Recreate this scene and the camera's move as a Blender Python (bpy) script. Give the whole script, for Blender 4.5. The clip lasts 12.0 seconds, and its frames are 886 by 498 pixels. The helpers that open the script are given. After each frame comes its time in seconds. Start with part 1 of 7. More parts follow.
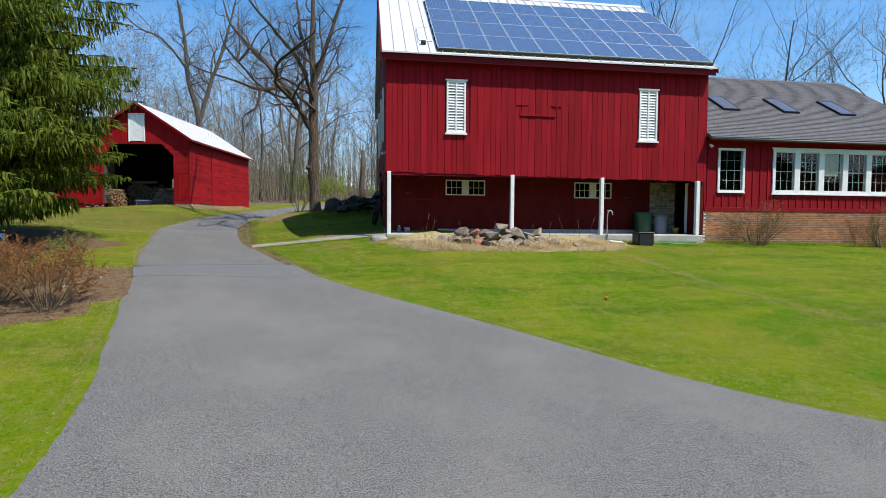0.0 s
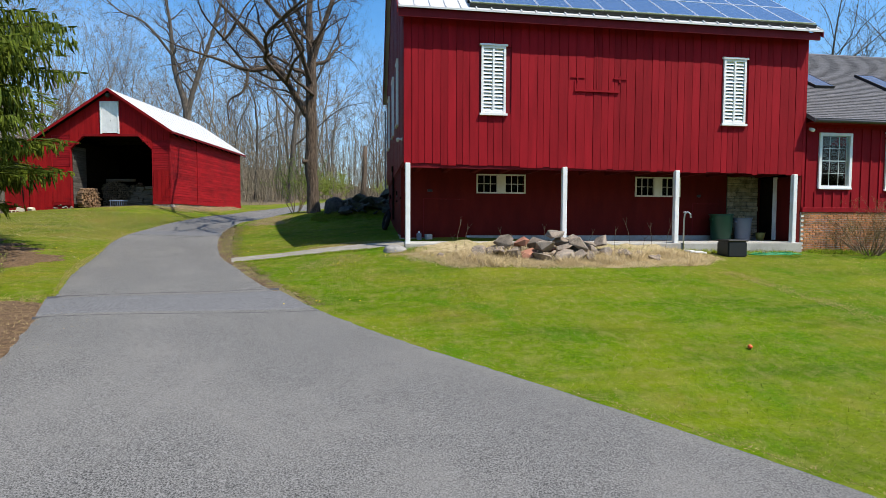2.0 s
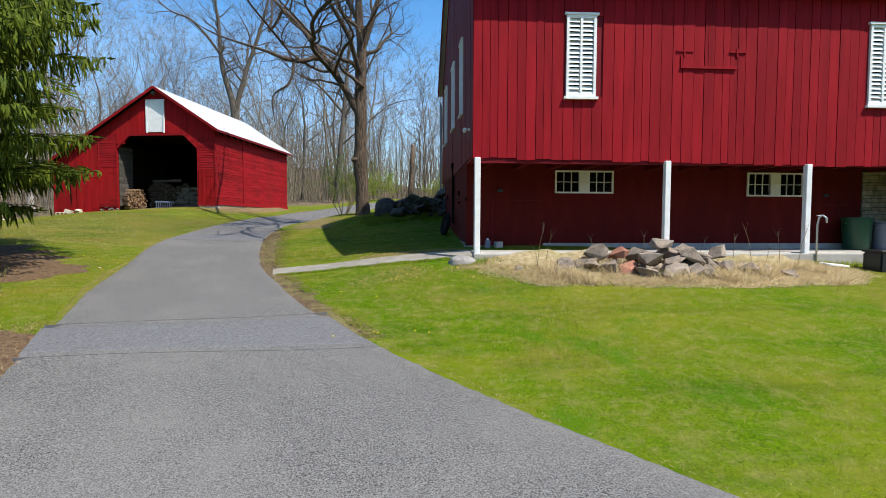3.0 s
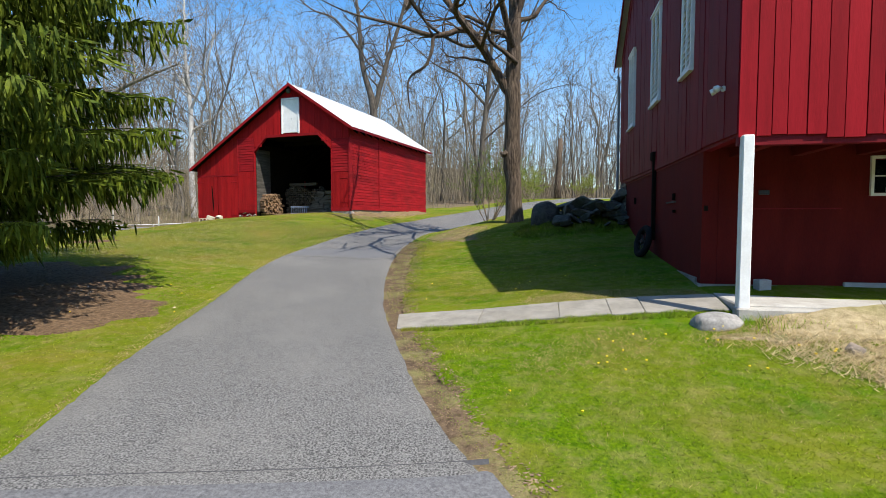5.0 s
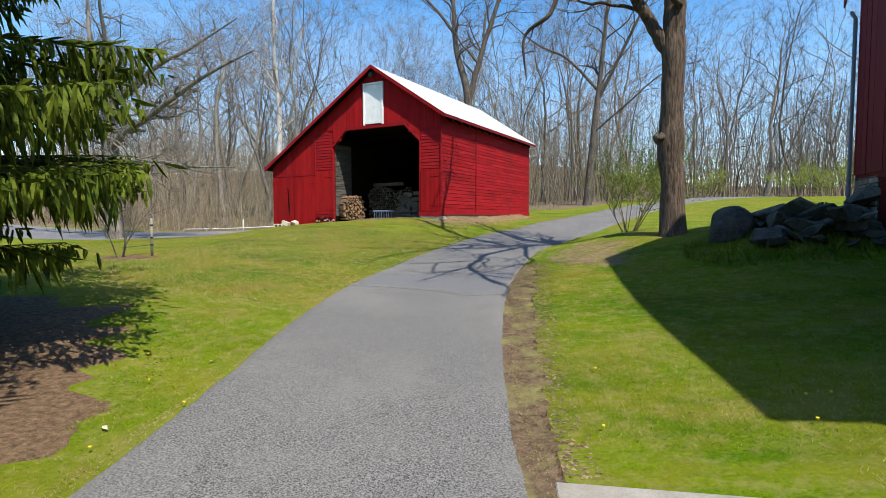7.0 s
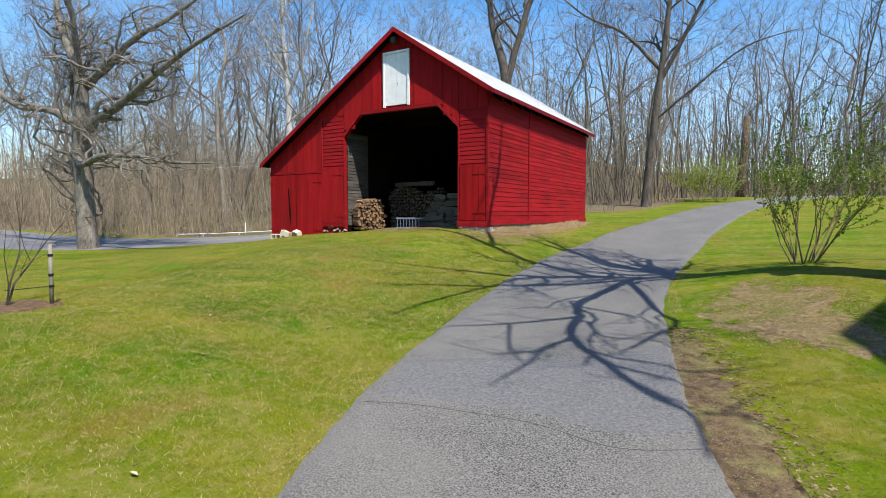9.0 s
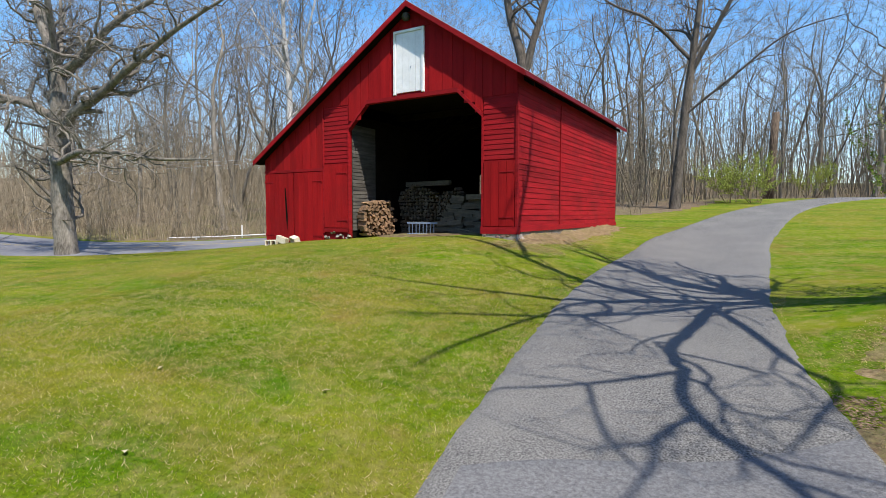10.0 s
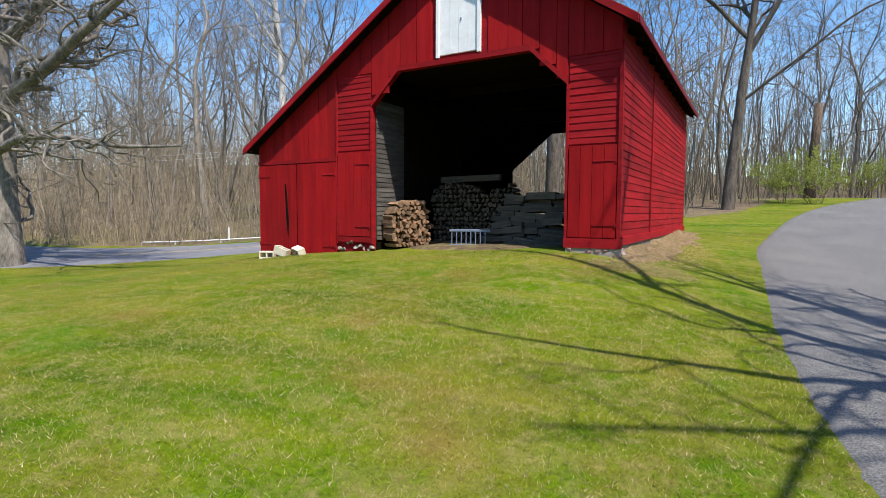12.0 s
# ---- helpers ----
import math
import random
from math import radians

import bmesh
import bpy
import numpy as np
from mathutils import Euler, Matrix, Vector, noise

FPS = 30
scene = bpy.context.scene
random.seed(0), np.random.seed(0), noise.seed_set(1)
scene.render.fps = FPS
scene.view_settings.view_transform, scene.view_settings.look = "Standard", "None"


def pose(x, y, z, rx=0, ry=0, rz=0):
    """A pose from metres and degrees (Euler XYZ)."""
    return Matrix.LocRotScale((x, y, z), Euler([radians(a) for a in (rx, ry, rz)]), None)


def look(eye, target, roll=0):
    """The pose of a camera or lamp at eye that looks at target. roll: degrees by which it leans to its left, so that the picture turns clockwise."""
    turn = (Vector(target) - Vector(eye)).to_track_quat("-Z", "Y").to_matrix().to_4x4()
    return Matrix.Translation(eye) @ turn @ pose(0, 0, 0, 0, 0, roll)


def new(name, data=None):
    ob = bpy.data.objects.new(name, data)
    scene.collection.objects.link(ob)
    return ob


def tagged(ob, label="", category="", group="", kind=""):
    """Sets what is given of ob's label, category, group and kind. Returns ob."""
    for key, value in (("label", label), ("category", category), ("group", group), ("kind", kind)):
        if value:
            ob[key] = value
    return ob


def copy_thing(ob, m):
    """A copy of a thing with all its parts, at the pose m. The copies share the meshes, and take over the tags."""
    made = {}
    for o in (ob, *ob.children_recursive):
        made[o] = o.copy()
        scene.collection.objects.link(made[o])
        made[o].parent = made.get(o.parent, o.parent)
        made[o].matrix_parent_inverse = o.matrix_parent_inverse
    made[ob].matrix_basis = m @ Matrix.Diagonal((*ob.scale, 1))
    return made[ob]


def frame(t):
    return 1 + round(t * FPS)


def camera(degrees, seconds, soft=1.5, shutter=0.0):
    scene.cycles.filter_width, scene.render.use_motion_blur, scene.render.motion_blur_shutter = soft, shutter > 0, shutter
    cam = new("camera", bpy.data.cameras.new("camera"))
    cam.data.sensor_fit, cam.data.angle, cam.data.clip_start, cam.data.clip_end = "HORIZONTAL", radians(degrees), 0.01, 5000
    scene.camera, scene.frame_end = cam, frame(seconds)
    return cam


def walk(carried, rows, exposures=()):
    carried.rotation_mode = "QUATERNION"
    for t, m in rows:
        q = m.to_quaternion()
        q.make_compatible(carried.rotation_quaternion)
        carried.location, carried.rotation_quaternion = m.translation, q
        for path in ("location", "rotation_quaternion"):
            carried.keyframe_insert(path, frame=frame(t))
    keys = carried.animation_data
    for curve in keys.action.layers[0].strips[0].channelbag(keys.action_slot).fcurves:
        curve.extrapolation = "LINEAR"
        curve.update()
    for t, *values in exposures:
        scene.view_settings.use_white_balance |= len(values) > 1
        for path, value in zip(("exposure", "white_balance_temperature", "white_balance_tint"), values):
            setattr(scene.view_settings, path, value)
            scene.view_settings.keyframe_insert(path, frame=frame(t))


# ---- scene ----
cam = camera(79.1, 12.0, 0.8)
PATH = [
    (0, (1.162, 0.843, 2.688), (1.447, 2.82, 2.594), 0.4),
    (0.5, (1.128, 1.88, 2.752), (1.416, 3.857, 2.657), 0.3),
    (1, (1.037, 2.961, 2.8), (1.326, 4.938, 2.704), 0.3),
    (1.5, (0.941, 4.097, 2.847), (1.231, 6.074, 2.749), 0.2),
    (2, (0.818, 5.299, 2.901), (1.104, 7.276, 2.802), 0.2),
    (2.5, (0.636, 6.537, 2.969), (0.847, 8.523, 2.87), 0.2),
    (3, (0.406, 7.792, 3.056), (0.531, 9.786, 2.954), 0.2),
    (3.5, (0.157, 9.067, 3.143), (0.154, 11.064, 3.038), 0.3),
    (5.5, (-0.891, 13.898, 3.565), (-1.383, 15.834, 3.454), -0.1),
    (6, (-1.329, 15.114, 3.636), (-1.918, 17.022, 3.525), -0.1),
    (6.5, (-1.86, 16.323, 3.708), (-2.499, 18.215, 3.596), -0.1),
    (7, (-2.445, 17.573, 3.798), (-3.143, 19.443, 3.684), 0.0),
    (9, (-5.293, 22.62, 4.329), (-6.053, 24.465, 4.197), 0.0),
    (9.5, (-5.965, 23.77, 4.404), (-6.732, 25.612, 4.273), 0.0),
    (10, (-6.708, 24.776, 4.445), (-7.479, 26.617, 4.314), 0.1),
    (10.5, (-7.496, 25.708, 4.481), (-8.268, 27.548, 4.35), 0.1),
    (11, (-8.269, 26.528, 4.541), (-9.043, 28.367, 4.404), 0.3),
    (11.5, (-9.046, 27.32, 4.57), (-9.797, 29.169, 4.433), 0.3),
    (12, (-9.798, 28.058, 4.594), (-10.529, 29.915, 4.456), 0.2),
]
walk(cam, [(t, look(eye, target, roll)) for t, eye, target, roll in PATH], [(0.0, 0.0, 6600, 10), (2.5, 0.12, 6670, 10), (5.5, 0.29, 6700, 10), (9.5, 0.28, 6650, 11), (12.0, 0.31, 6560, 13)])

# ---- light ----
SUN_EL, SUN_AZ = radians(58), math.atan2(0.47, -0.41)
world = bpy.data.worlds.new("sky")
scene.world = world
world.use_nodes = True
wn = world.node_tree
sky = wn.nodes.new("ShaderNodeTexSky")
sky.sky_type, sky.sun_disc = "NISHITA", False
sky.sun_elevation, sky.sun_rotation = SUN_EL, SUN_AZ
sky.air_density, sky.dust_density, sky.ozone_density = 1.0, 0.8, 1.3
tone = wn.nodes.new("ShaderNodeHueSaturation")
tone.inputs["Saturation"].default_value, tone.inputs["Value"].default_value = 1.42, 1.38
wn.links.new(sky.outputs[0], tone.inputs["Color"])
# thin high cloud, thicker towards the horizon
where = wn.nodes.new("ShaderNodeTexCoord")
flat_ = wn.nodes.new("ShaderNodeMapping")
flat_.inputs["Scale"].default_value = (1.0, 1.0, 3.2)
wisp = wn.nodes.new("ShaderNodeTexNoise")
wisp.inputs["Scale"].default_value, wisp.inputs["Detail"].default_value, wisp.inputs["Roughness"].default_value = 2.6, 7, 0.6
thin = wn.nodes.new("ShaderNodeMapRange")
thin.inputs[1].default_value, thin.inputs[2].default_value, thin.inputs[3].default_value, thin.inputs[4].default_value = 0.42, 0.74, 0.20, 0.85
high = wn.nodes.new("ShaderNodeSeparateXYZ")
fade = wn.nodes.new("ShaderNodeMapRange")
for k, v in ((1, 0.03), (2, 0.40), (3, 1.0), (4, 0.08)):
    fade.inputs[k].default_value = v
share = wn.nodes.new("ShaderNodeMath")
share.operation = "MULTIPLY"
cloud = wn.nodes.new("ShaderNodeMix")
cloud.data_type = "RGBA"
cloud.inputs[7].default_value = (4.0, 5.2, 6.8, 1)
wn.links.new(where.outputs["Generated"], flat_.inputs[0])
wn.links.new(flat_.outputs[0], wisp.inputs[0])
wn.links.new(wisp.outputs[0], thin.inputs[0])
wn.links.new(where.outputs["Generated"], high.inputs[0])
wn.links.new(high.outputs[2], fade.inputs[0])
wn.links.new(thin.outputs[0], share.inputs[0])
wn.links.new(fade.outputs[0], share.inputs[1])
wn.links.new(share.outputs[0], cloud.inputs[0])
wn.links.new(tone.outputs[0], cloud.inputs[6])
wn.links.new(cloud.outputs[2], wn.nodes["Background"].inputs[0])
wn.nodes["Background"].inputs[1].default_value = 0.15
lamp = bpy.data.lights.new("sun", "SUN")
lamp.energy, lamp.angle, lamp.color = 5.9, radians(0.53), (1.0, 0.955, 0.88)
sun = new("sun", lamp)
sun.matrix_world = look((30, -23, 60), (30 - 0.47, -23 + 0.41, 59))

# ---- helpers of this scene ----
RNG = random.Random(7)


def part(name, bm, material, parent=None, label=""):
    """Links a bmesh (or verts, faces) as one mesh object under a thing or part."""
    me = bpy.data.meshes.new(name)
    if isinstance(bm, tuple):
        me.from_pydata(bm[0], [], bm[1])
    else:
        bm.to_mesh(me)
        bm.free()
    if material:
        for m in material if isinstance(material, (list, tuple)) else [material]:
            me.materials.append(m)
    ob = new(name, me)
    if parent:
        ob.parent = parent
    if label:
        ob["label"] = label
    return ob


def smooth(ob):
    ob.data.polygons.foreach_set("use_smooth", [True] * len(ob.data.polygons))
    return ob


def thing(name, at=None, label="", category="", group="", kind="", parent=None):
    ob = new(name)
    if at is not None:
        ob.matrix_world = at
    ob.empty_display_size = 0.3
    return tagged(ob, label, category, group, kind)


def boxes(*cells):
    """Verts and faces of plain boxes (x0, x1, y0, y1, z0, z1)."""
    vs, fs = [], []
    for x0, x1, y0, y1, z0, z1 in cells:
        n = len(vs)
        vs += [(x0, y0, z0), (x1, y0, z0), (x1, y1, z0), (x0, y1, z0), (x0, y0, z1), (x1, y0, z1), (x1, y1, z1), (x0, y1, z1)]
        fs += [tuple(n + i for i in f) for f in ((0, 3, 2, 1), (4, 5, 6, 7), (0, 1, 5, 4), (1, 2, 6, 5), (2, 3, 7, 6), (3, 0, 4, 7))]
    return vs, fs


def bbox(cells, bevel=0.008, seg=1):
    """A bmesh of bevelled boxes."""
    bm = bmesh.new()
    vs, fs = boxes(*cells)
    bv = [bm.verts.new(v) for v in vs]
    for f in fs:
        bm.faces.new([bv[i] for i in f])
    if bevel:
        bmesh.ops.bevel(bm, geom=list(bm.edges), offset=bevel, segments=seg, affect="EDGES")
    return bm


def prism(poly, d0, d1, axis="y"):
    """An extruded outline; poly in the two other axes."""
    def p(a, b, d):
        return (a, d, b) if axis == "y" else ((d, a, b) if axis == "x" else (a, b, d))
    n = len(poly)
    vs = [p(a, b, d0) for a, b in poly] + [p(a, b, d1) for a, b in poly]
    fs = [tuple(range(n)), tuple(range(2 * n - 1, n - 1, -1))] + [(i, i + n, (i + 1) % n + n, (i + 1) % n) for i in range(n)]
    return vs, fs


def fixed(vf):
    """A bmesh with normals made consistent."""
    bm = bmesh.new()
    bv = [bm.verts.new(v) for v in vf[0]]
    for f in vf[1]:
        bm.faces.new([bv[i] for i in f])
    bmesh.ops.recalc_face_normals(bm, faces=list(bm.faces))
    return bm


def welded(vf):
    """Boxes that share corners, joined into one piece."""
    bm = fixed(vf)
    bmesh.ops.remove_doubles(bm, verts=list(bm.verts), dist=0.0005)
    return bm


def holed(u0, u1, z0, z1, holes):
    """Rectangles (u0, u1, z0, z1) that fill a wall round rectangular holes."""
    us = sorted({u0, u1, *[h[0] for h in holes], *[h[1] for h in holes]})
    out = []
    for a, b in zip(us, us[1:]):
        cuts = sorted((h[2], h[3]) for h in holes if h[0] < (a + b) / 2 < h[1])
        z = z0
        for c, d in cuts:
            if c > z:
                out.append((a, b, z, c))
            z = d
        if z < z1:
            out.append((a, b, z, z1))
    return out


def tube(path, radii, n=8, cap=True):
    """Verts and faces of a tube along points."""
    vs, fs = [], []
    prev = None
    for i, p in enumerate(path):
        p = Vector(p)
        d = (Vector(path[min(i + 1, len(path) - 1)]) - Vector(path[max(i - 1, 0)])).normalized()
        if prev is None:
            a = d.orthogonal().normalized()
        else:
            a = (prev - d * prev.dot(d)).normalized()
        prev = a
        b = d.cross(a)
        for k in range(n):
            w = 2 * math.pi * k / n
            vs.append(tuple(p + radii[i] * (a * math.cos(w) + b * math.sin(w))))
        if i:
            o = (i - 1) * n
            fs += [(o + k, o + (k + 1) % n, o + n + (k + 1) % n, o + n + k) for k in range(n)]
    if cap:
        fs += [tuple(range(n - 1, -1, -1)), tuple(range(len(vs) - n, len(vs)))]
    return vs, fs


def joined(*vfs):
    vs, fs = [], []
    for v, f in vfs:
        n = len(vs)
        vs += v
        fs += [tuple(n + i for i in q) for q in f]
    return vs, fs


# ---- materials ----
def mat(name, dark, light, scale=8.0, rough=0.8, bump=0.3, fine=60.0, stretch=(1, 1, 1), metal=0.0, vary=0.0, island=False, spec=0.35, patch=None, patch_scale=0.6, patch_mix=0.5, distance=0.01, span=(0.50, 0.95), patches=()):
    """A surface with variation at two scales, fine relief and, if wanted, a tone of its own for each piece."""
    m = bpy.data.materials.new(name)
    m.use_nodes = True
    nt = m.node_tree
    N, L = nt.nodes, nt.links
    b = N["Principled BSDF"]
    co = N.new("ShaderNodeTexCoord")
    mp = N.new("ShaderNodeMapping")
    mp.inputs["Scale"].default_value = stretch
    L.new(co.outputs["Object"], mp.inputs[0])
    n1 = N.new("ShaderNodeTexNoise")
    n1.inputs["Scale"].default_value, n1.inputs["Detail"].default_value, n1.inputs["Roughness"].default_value = scale, 6, 0.62
    L.new(mp.outputs[0], n1.inputs[0])
    n2 = N.new("ShaderNodeTexNoise")
    n2.inputs["Scale"].default_value, n2.inputs["Detail"].default_value = fine, 3
    L.new(mp.outputs[0], n2.inputs[0])
    add = N.new("ShaderNodeMath")
    add.operation = "MULTIPLY_ADD"
    L.new(n2.outputs[0], add.inputs[0])
    add.inputs[1].default_value = 0.45
    L.new(n1.outputs[0], add.inputs[2])
    ramp = N.new("ShaderNodeMapRange")
    ramp.inputs[1].default_value, ramp.inputs[2].default_value = span
    L.new(add.outputs[0], ramp.inputs[0])
    mix = N.new("ShaderNodeMix")
    mix.data_type = "RGBA"
    mix.inputs[6].default_value, mix.inputs[7].default_value = (*dark, 1), (*light, 1)
    L.new(ramp.outputs[0], mix.inputs[0])
    colour = mix.outputs[2]
    if patch:
        n3 = N.new("ShaderNodeTexNoise")
        n3.inputs["Scale"].default_value, n3.inputs["Detail"].default_value, n3.inputs["Roughness"].default_value = patch_scale, 5, 0.6
        L.new(co.outputs["Object"], n3.inputs[0])
        r3 = N.new("ShaderNodeMapRange")
        r3.inputs[1].default_value, r3.inputs[2].default_value, r3.inputs[4].default_value = 0.46, 0.66, patch_mix
        L.new(n3.outputs[0], r3.inputs[0])
        mx = N.new("ShaderNodeMix")
        mx.data_type = "RGBA"
        mx.inputs[7].default_value = (*patch, 1)
        L.new(r3.outputs[0], mx.inputs[0])
        L.new(colour, mx.inputs[6])
        colour = mx.outputs[2]
    # further layers of patches: colour, scale, from, to, share
    if patches:
        sep = N.new("ShaderNodeVectorMath")
        sep.operation = "DOT_PRODUCT"
        sep.inputs[1].default_value = (-0.45, 0.9, 0)
        L.new(co.outputs["Object"], sep.inputs[0])
        dry = N.new("ShaderNodeMapRange")
        for k, v in ((1, 6.0), (2, 30.0), (3, 0.5), (4, 1.0)):
            dry.inputs[k].default_value = v
        L.new(sep.outputs["Value"], dry.inputs[0])
    for tint, size, low, high, share in patches:
        n4 = N.new("ShaderNodeTexNoise")
        long_, wide_ = size if isinstance(size, tuple) else (size, size)
        n4.inputs["Scale"].default_value, n4.inputs["Detail"].default_value, n4.inputs["Roughness"].default_value = 1.0, 5, 0.65
        shift = N.new("ShaderNodeVectorMath")
        shift.operation = "MULTIPLY_ADD"
        shift.inputs[1].default_value = (long_, wide_, wide_)
        shift.inputs[2].default_value = (wide_ * 7.3, wide_ * 3.1, 2.2 + len(N))
        L.new(co.outputs["Object"], shift.inputs[0])
        L.new(shift.outputs[0], n4.inputs[0])
        r4 = N.new("ShaderNodeMapRange")
        r4.inputs[1].default_value, r4.inputs[2].default_value, r4.inputs[4].default_value = low, high, share
        L.new(n4.outputs[0], r4.inputs[0])
        m4 = N.new("ShaderNodeMix")
        m4.data_type = "RGBA"
        m4.inputs[7].default_value = (*tint, 1)
        less = N.new("ShaderNodeMath")
        less.operation = "MULTIPLY"
        L.new(r4.outputs[0], less.inputs[0])
        less.inputs[1].default_value = 1.0
        if tint[0] > 0.9 * tint[1]:
            L.new(dry.outputs[0], less.inputs[1])
        L.new(less.outputs[0], m4.inputs[0])
        L.new(colour, m4.inputs[6])
        colour = m4.outputs[2]
    if vary:
        if island:
            src = N.new("ShaderNodeNewGeometry").outputs["Random Per Island"]
        else:
            src = N.new("ShaderNodeObjectInfo").outputs["Random"]
        vr = N.new("ShaderNodeMapRange")
        vr.inputs[3].default_value, vr.inputs[4].default_value = 1 - vary, 1 + vary
        L.new(src, vr.inputs[0])
        hs = N.new("ShaderNodeHueSaturation")
        L.new(vr.outputs[0], hs.inputs["Value"])
        L.new(colour, hs.inputs["Color"])
        colour = hs.outputs[0]
    L.new(colour, b.inputs["Base Color"])
    b.inputs["Roughness"].default_value, b.inputs["Metallic"].default_value = rough, metal
    b.inputs["Specular IOR Level"].default_value = spec
    if bump:
        bp = N.new("ShaderNodeBump")
        bp.inputs["Strength"].default_value, bp.inputs["Distance"].default_value = bump, distance
        L.new(add.outputs[0], bp.inputs["Height"])
        L.new(bp.outputs[0], b.inputs["Normal"])
    return m


RED = mat("red_barn_paint", (0.20, 0.0045, 0.009), (0.30, 0.008, 0.015), 1.6, 0.75, 0.35, 30, (3, 3, 0.35), vary=0.16, spec=0.12)
RED_OLD = mat("weathered_red_paint", (0.19, 0.005, 0.008), (0.34, 0.010, 0.014), 2.2, 0.8, 0.5, 26, (0.4, 0.4, 3), vary=0.16, spec=0.12, patch=(0.13, 0.012, 0.012), patch_mix=0.35)
RED_BOARD = mat("upright_weathered_red_boards", (0.215, 0.004, 0.006), (0.345, 0.009, 0.010), 1.8, 0.8, 0.45, 28, (3, 3, 0.3), vary=0.14, spec=0.12, patch=(0.15, 0.010, 0.010), patch_mix=0.3)
# darker copy of the barn red: the gable's shade is in its colour
RED_SIDE = mat("shade_darkened_red_paint", (0.12, 0.005, 0.009), (0.185, 0.009, 0.014), 1.2, 0.6, 0.25, 24, (3, 3, 0.35), vary=0.08, spec=0.14)
# own brick tint, darkened further to paint the deep shade under the overhang
RED_LOW = mat("brick_red_paint_with_shade", (0.082, 0.006, 0.005), (0.122, 0.010, 0.007), 1.5, 0.8, 0.25, 30, (2, 2, 0.5), vary=0.06, spec=0.12)
WHITE = mat("white_paint", (0.68, 0.68, 0.66), (0.82, 0.82, 0.80), 4, 0.5, 0.12, 40)
CREAM = mat("cream_paint", (0.62, 0.59, 0.49), (0.76, 0.73, 0.63), 4, 0.5, 0.12, 40)
METAL_ROOF = mat("white_metal_roof", (0.50, 0.50, 0.50), (0.64, 0.64, 0.63), 1.2, 0.42, 0.08, 20, patch=(0.50, 0.48, 0.45), patch_mix=0.3)
# near-black: shade of indoor spaces put into the colour; also dark wood and iron
DARK = mat("near_black_wood_and_shade", (0.005, 0.004, 0.003), (0.015, 0.011, 0.008), 3, 0.95, 0.2, 30, spec=0.03)
OLD_WOOD = mat("grey_weathered_wood", (0.045, 0.041, 0.036), (0.125, 0.115, 0.10), 3, 0.9, 0.5, 40, (4, 0.5, 4), vary=0.2, spec=0.15)
ASPHALT = mat("asphalt", (0.030, 0.030, 0.029), (0.224, 0.219, 0.208), 60.0, 0.9, 1.0, 210, patch=(0.180, 0.173, 0.160), patch_scale=0.55, patch_mix=0.45, distance=0.006, spec=0.15, span=(0.59, 0.86))
ASPHALT_OLD = mat("road_asphalt", (0.09, 0.09, 0.10), (0.17, 0.17, 0.18), 2.0, 0.85, 0.4, 60, patch=(0.2, 0.2, 0.21), patch_scale=0.2)
GRASS = mat("lawn_turf", (0.028, 0.076, 0.002), (0.112, 0.182, 0.003), 26, 0.9, 0.9, 120, patch=(0.140, 0.175, 0.006), patch_scale=0.42, patch_mix=0.5, patches=(((0.024, 0.074, 0.002), (0.25, 1.0), 0.50, 0.64, 0.6), ((0.185, 0.190, 0.012), (0.24, 1.3), 0.50, 0.68, 0.6), ((0.160, 0.145, 0.018), 0.36, 0.42, 0.62, 0.62), ((0.24, 0.20, 0.065), 1.9, 0.50, 0.72, 0.45), ((0.25, 0.205, 0.08), 6.0, 0.48, 0.70, 0.55), ((0.17, 0.105, 0.030), 0.7, 0.54, 0.72, 0.5), ((0.050, 0.125, 0.003), 0.55, 0.58, 0.68, 0.7)), distance=0.02, spec=0.04)
SLAB_CONCRETE = mat("weathered_walk_concrete", (0.17, 0.158, 0.132), (0.31, 0.29, 0.248), 3, 0.9, 0.4, 50, vary=0.08, spec=0.2, patch=(0.24, 0.215, 0.17), patch_scale=2.0)
CONCRETE = mat("concrete", (0.30, 0.285, 0.25), (0.46, 0.44, 0.39), 3, 0.9, 0.3, 50, vary=0.06, spec=0.2, patch=(0.25, 0.23, 0.20), patch_scale=1.3)
SOIL = mat("bare_soil", (0.050, 0.033, 0.021), (0.185, 0.130, 0.080), 12, 0.95, 1.0, 60, distance=0.03, spec=0.1, patch=(0.20, 0.19, 0.07), patch_scale=2.4, patch_mix=0.8)
MULCH = mat("bark_mulch", (0.055, 0.034, 0.020), (0.22, 0.145, 0.085), 14, 0.95, 1.0, 80, distance=0.04, spec=0.1)
STRAW = mat("dead_grass", (0.22, 0.175, 0.09), (0.48, 0.39, 0.23), 10, 0.95, 1.0, 80, distance=0.03, spec=0.1, patch=(0.15, 0.16, 0.03), patch_scale=1.2)
STONE = mat("fieldstone", (0.12, 0.098, 0.076), (0.34, 0.285, 0.225), 5, 0.9, 0.5, 30, vary=0.3, spec=0.15, patch=(0.25, 0.18, 0.13), patch_scale=2.0, distance=0.02)
STONE_DARK = mat("mossy_stone", (0.030, 0.030, 0.027), (0.13, 0.122, 0.105), 5, 0.9, 0.9, 30, vary=0.3, spec=0.15, patch=(0.05, 0.065, 0.025), patch_scale=2.0, distance=0.02)
BARK = mat("grey_bark", (0.042, 0.036, 0.030), (0.17, 0.142, 0.115), 6, 0.95, 1.0, 30, (1, 1, 0.25), distance=0.04, spec=0.1)
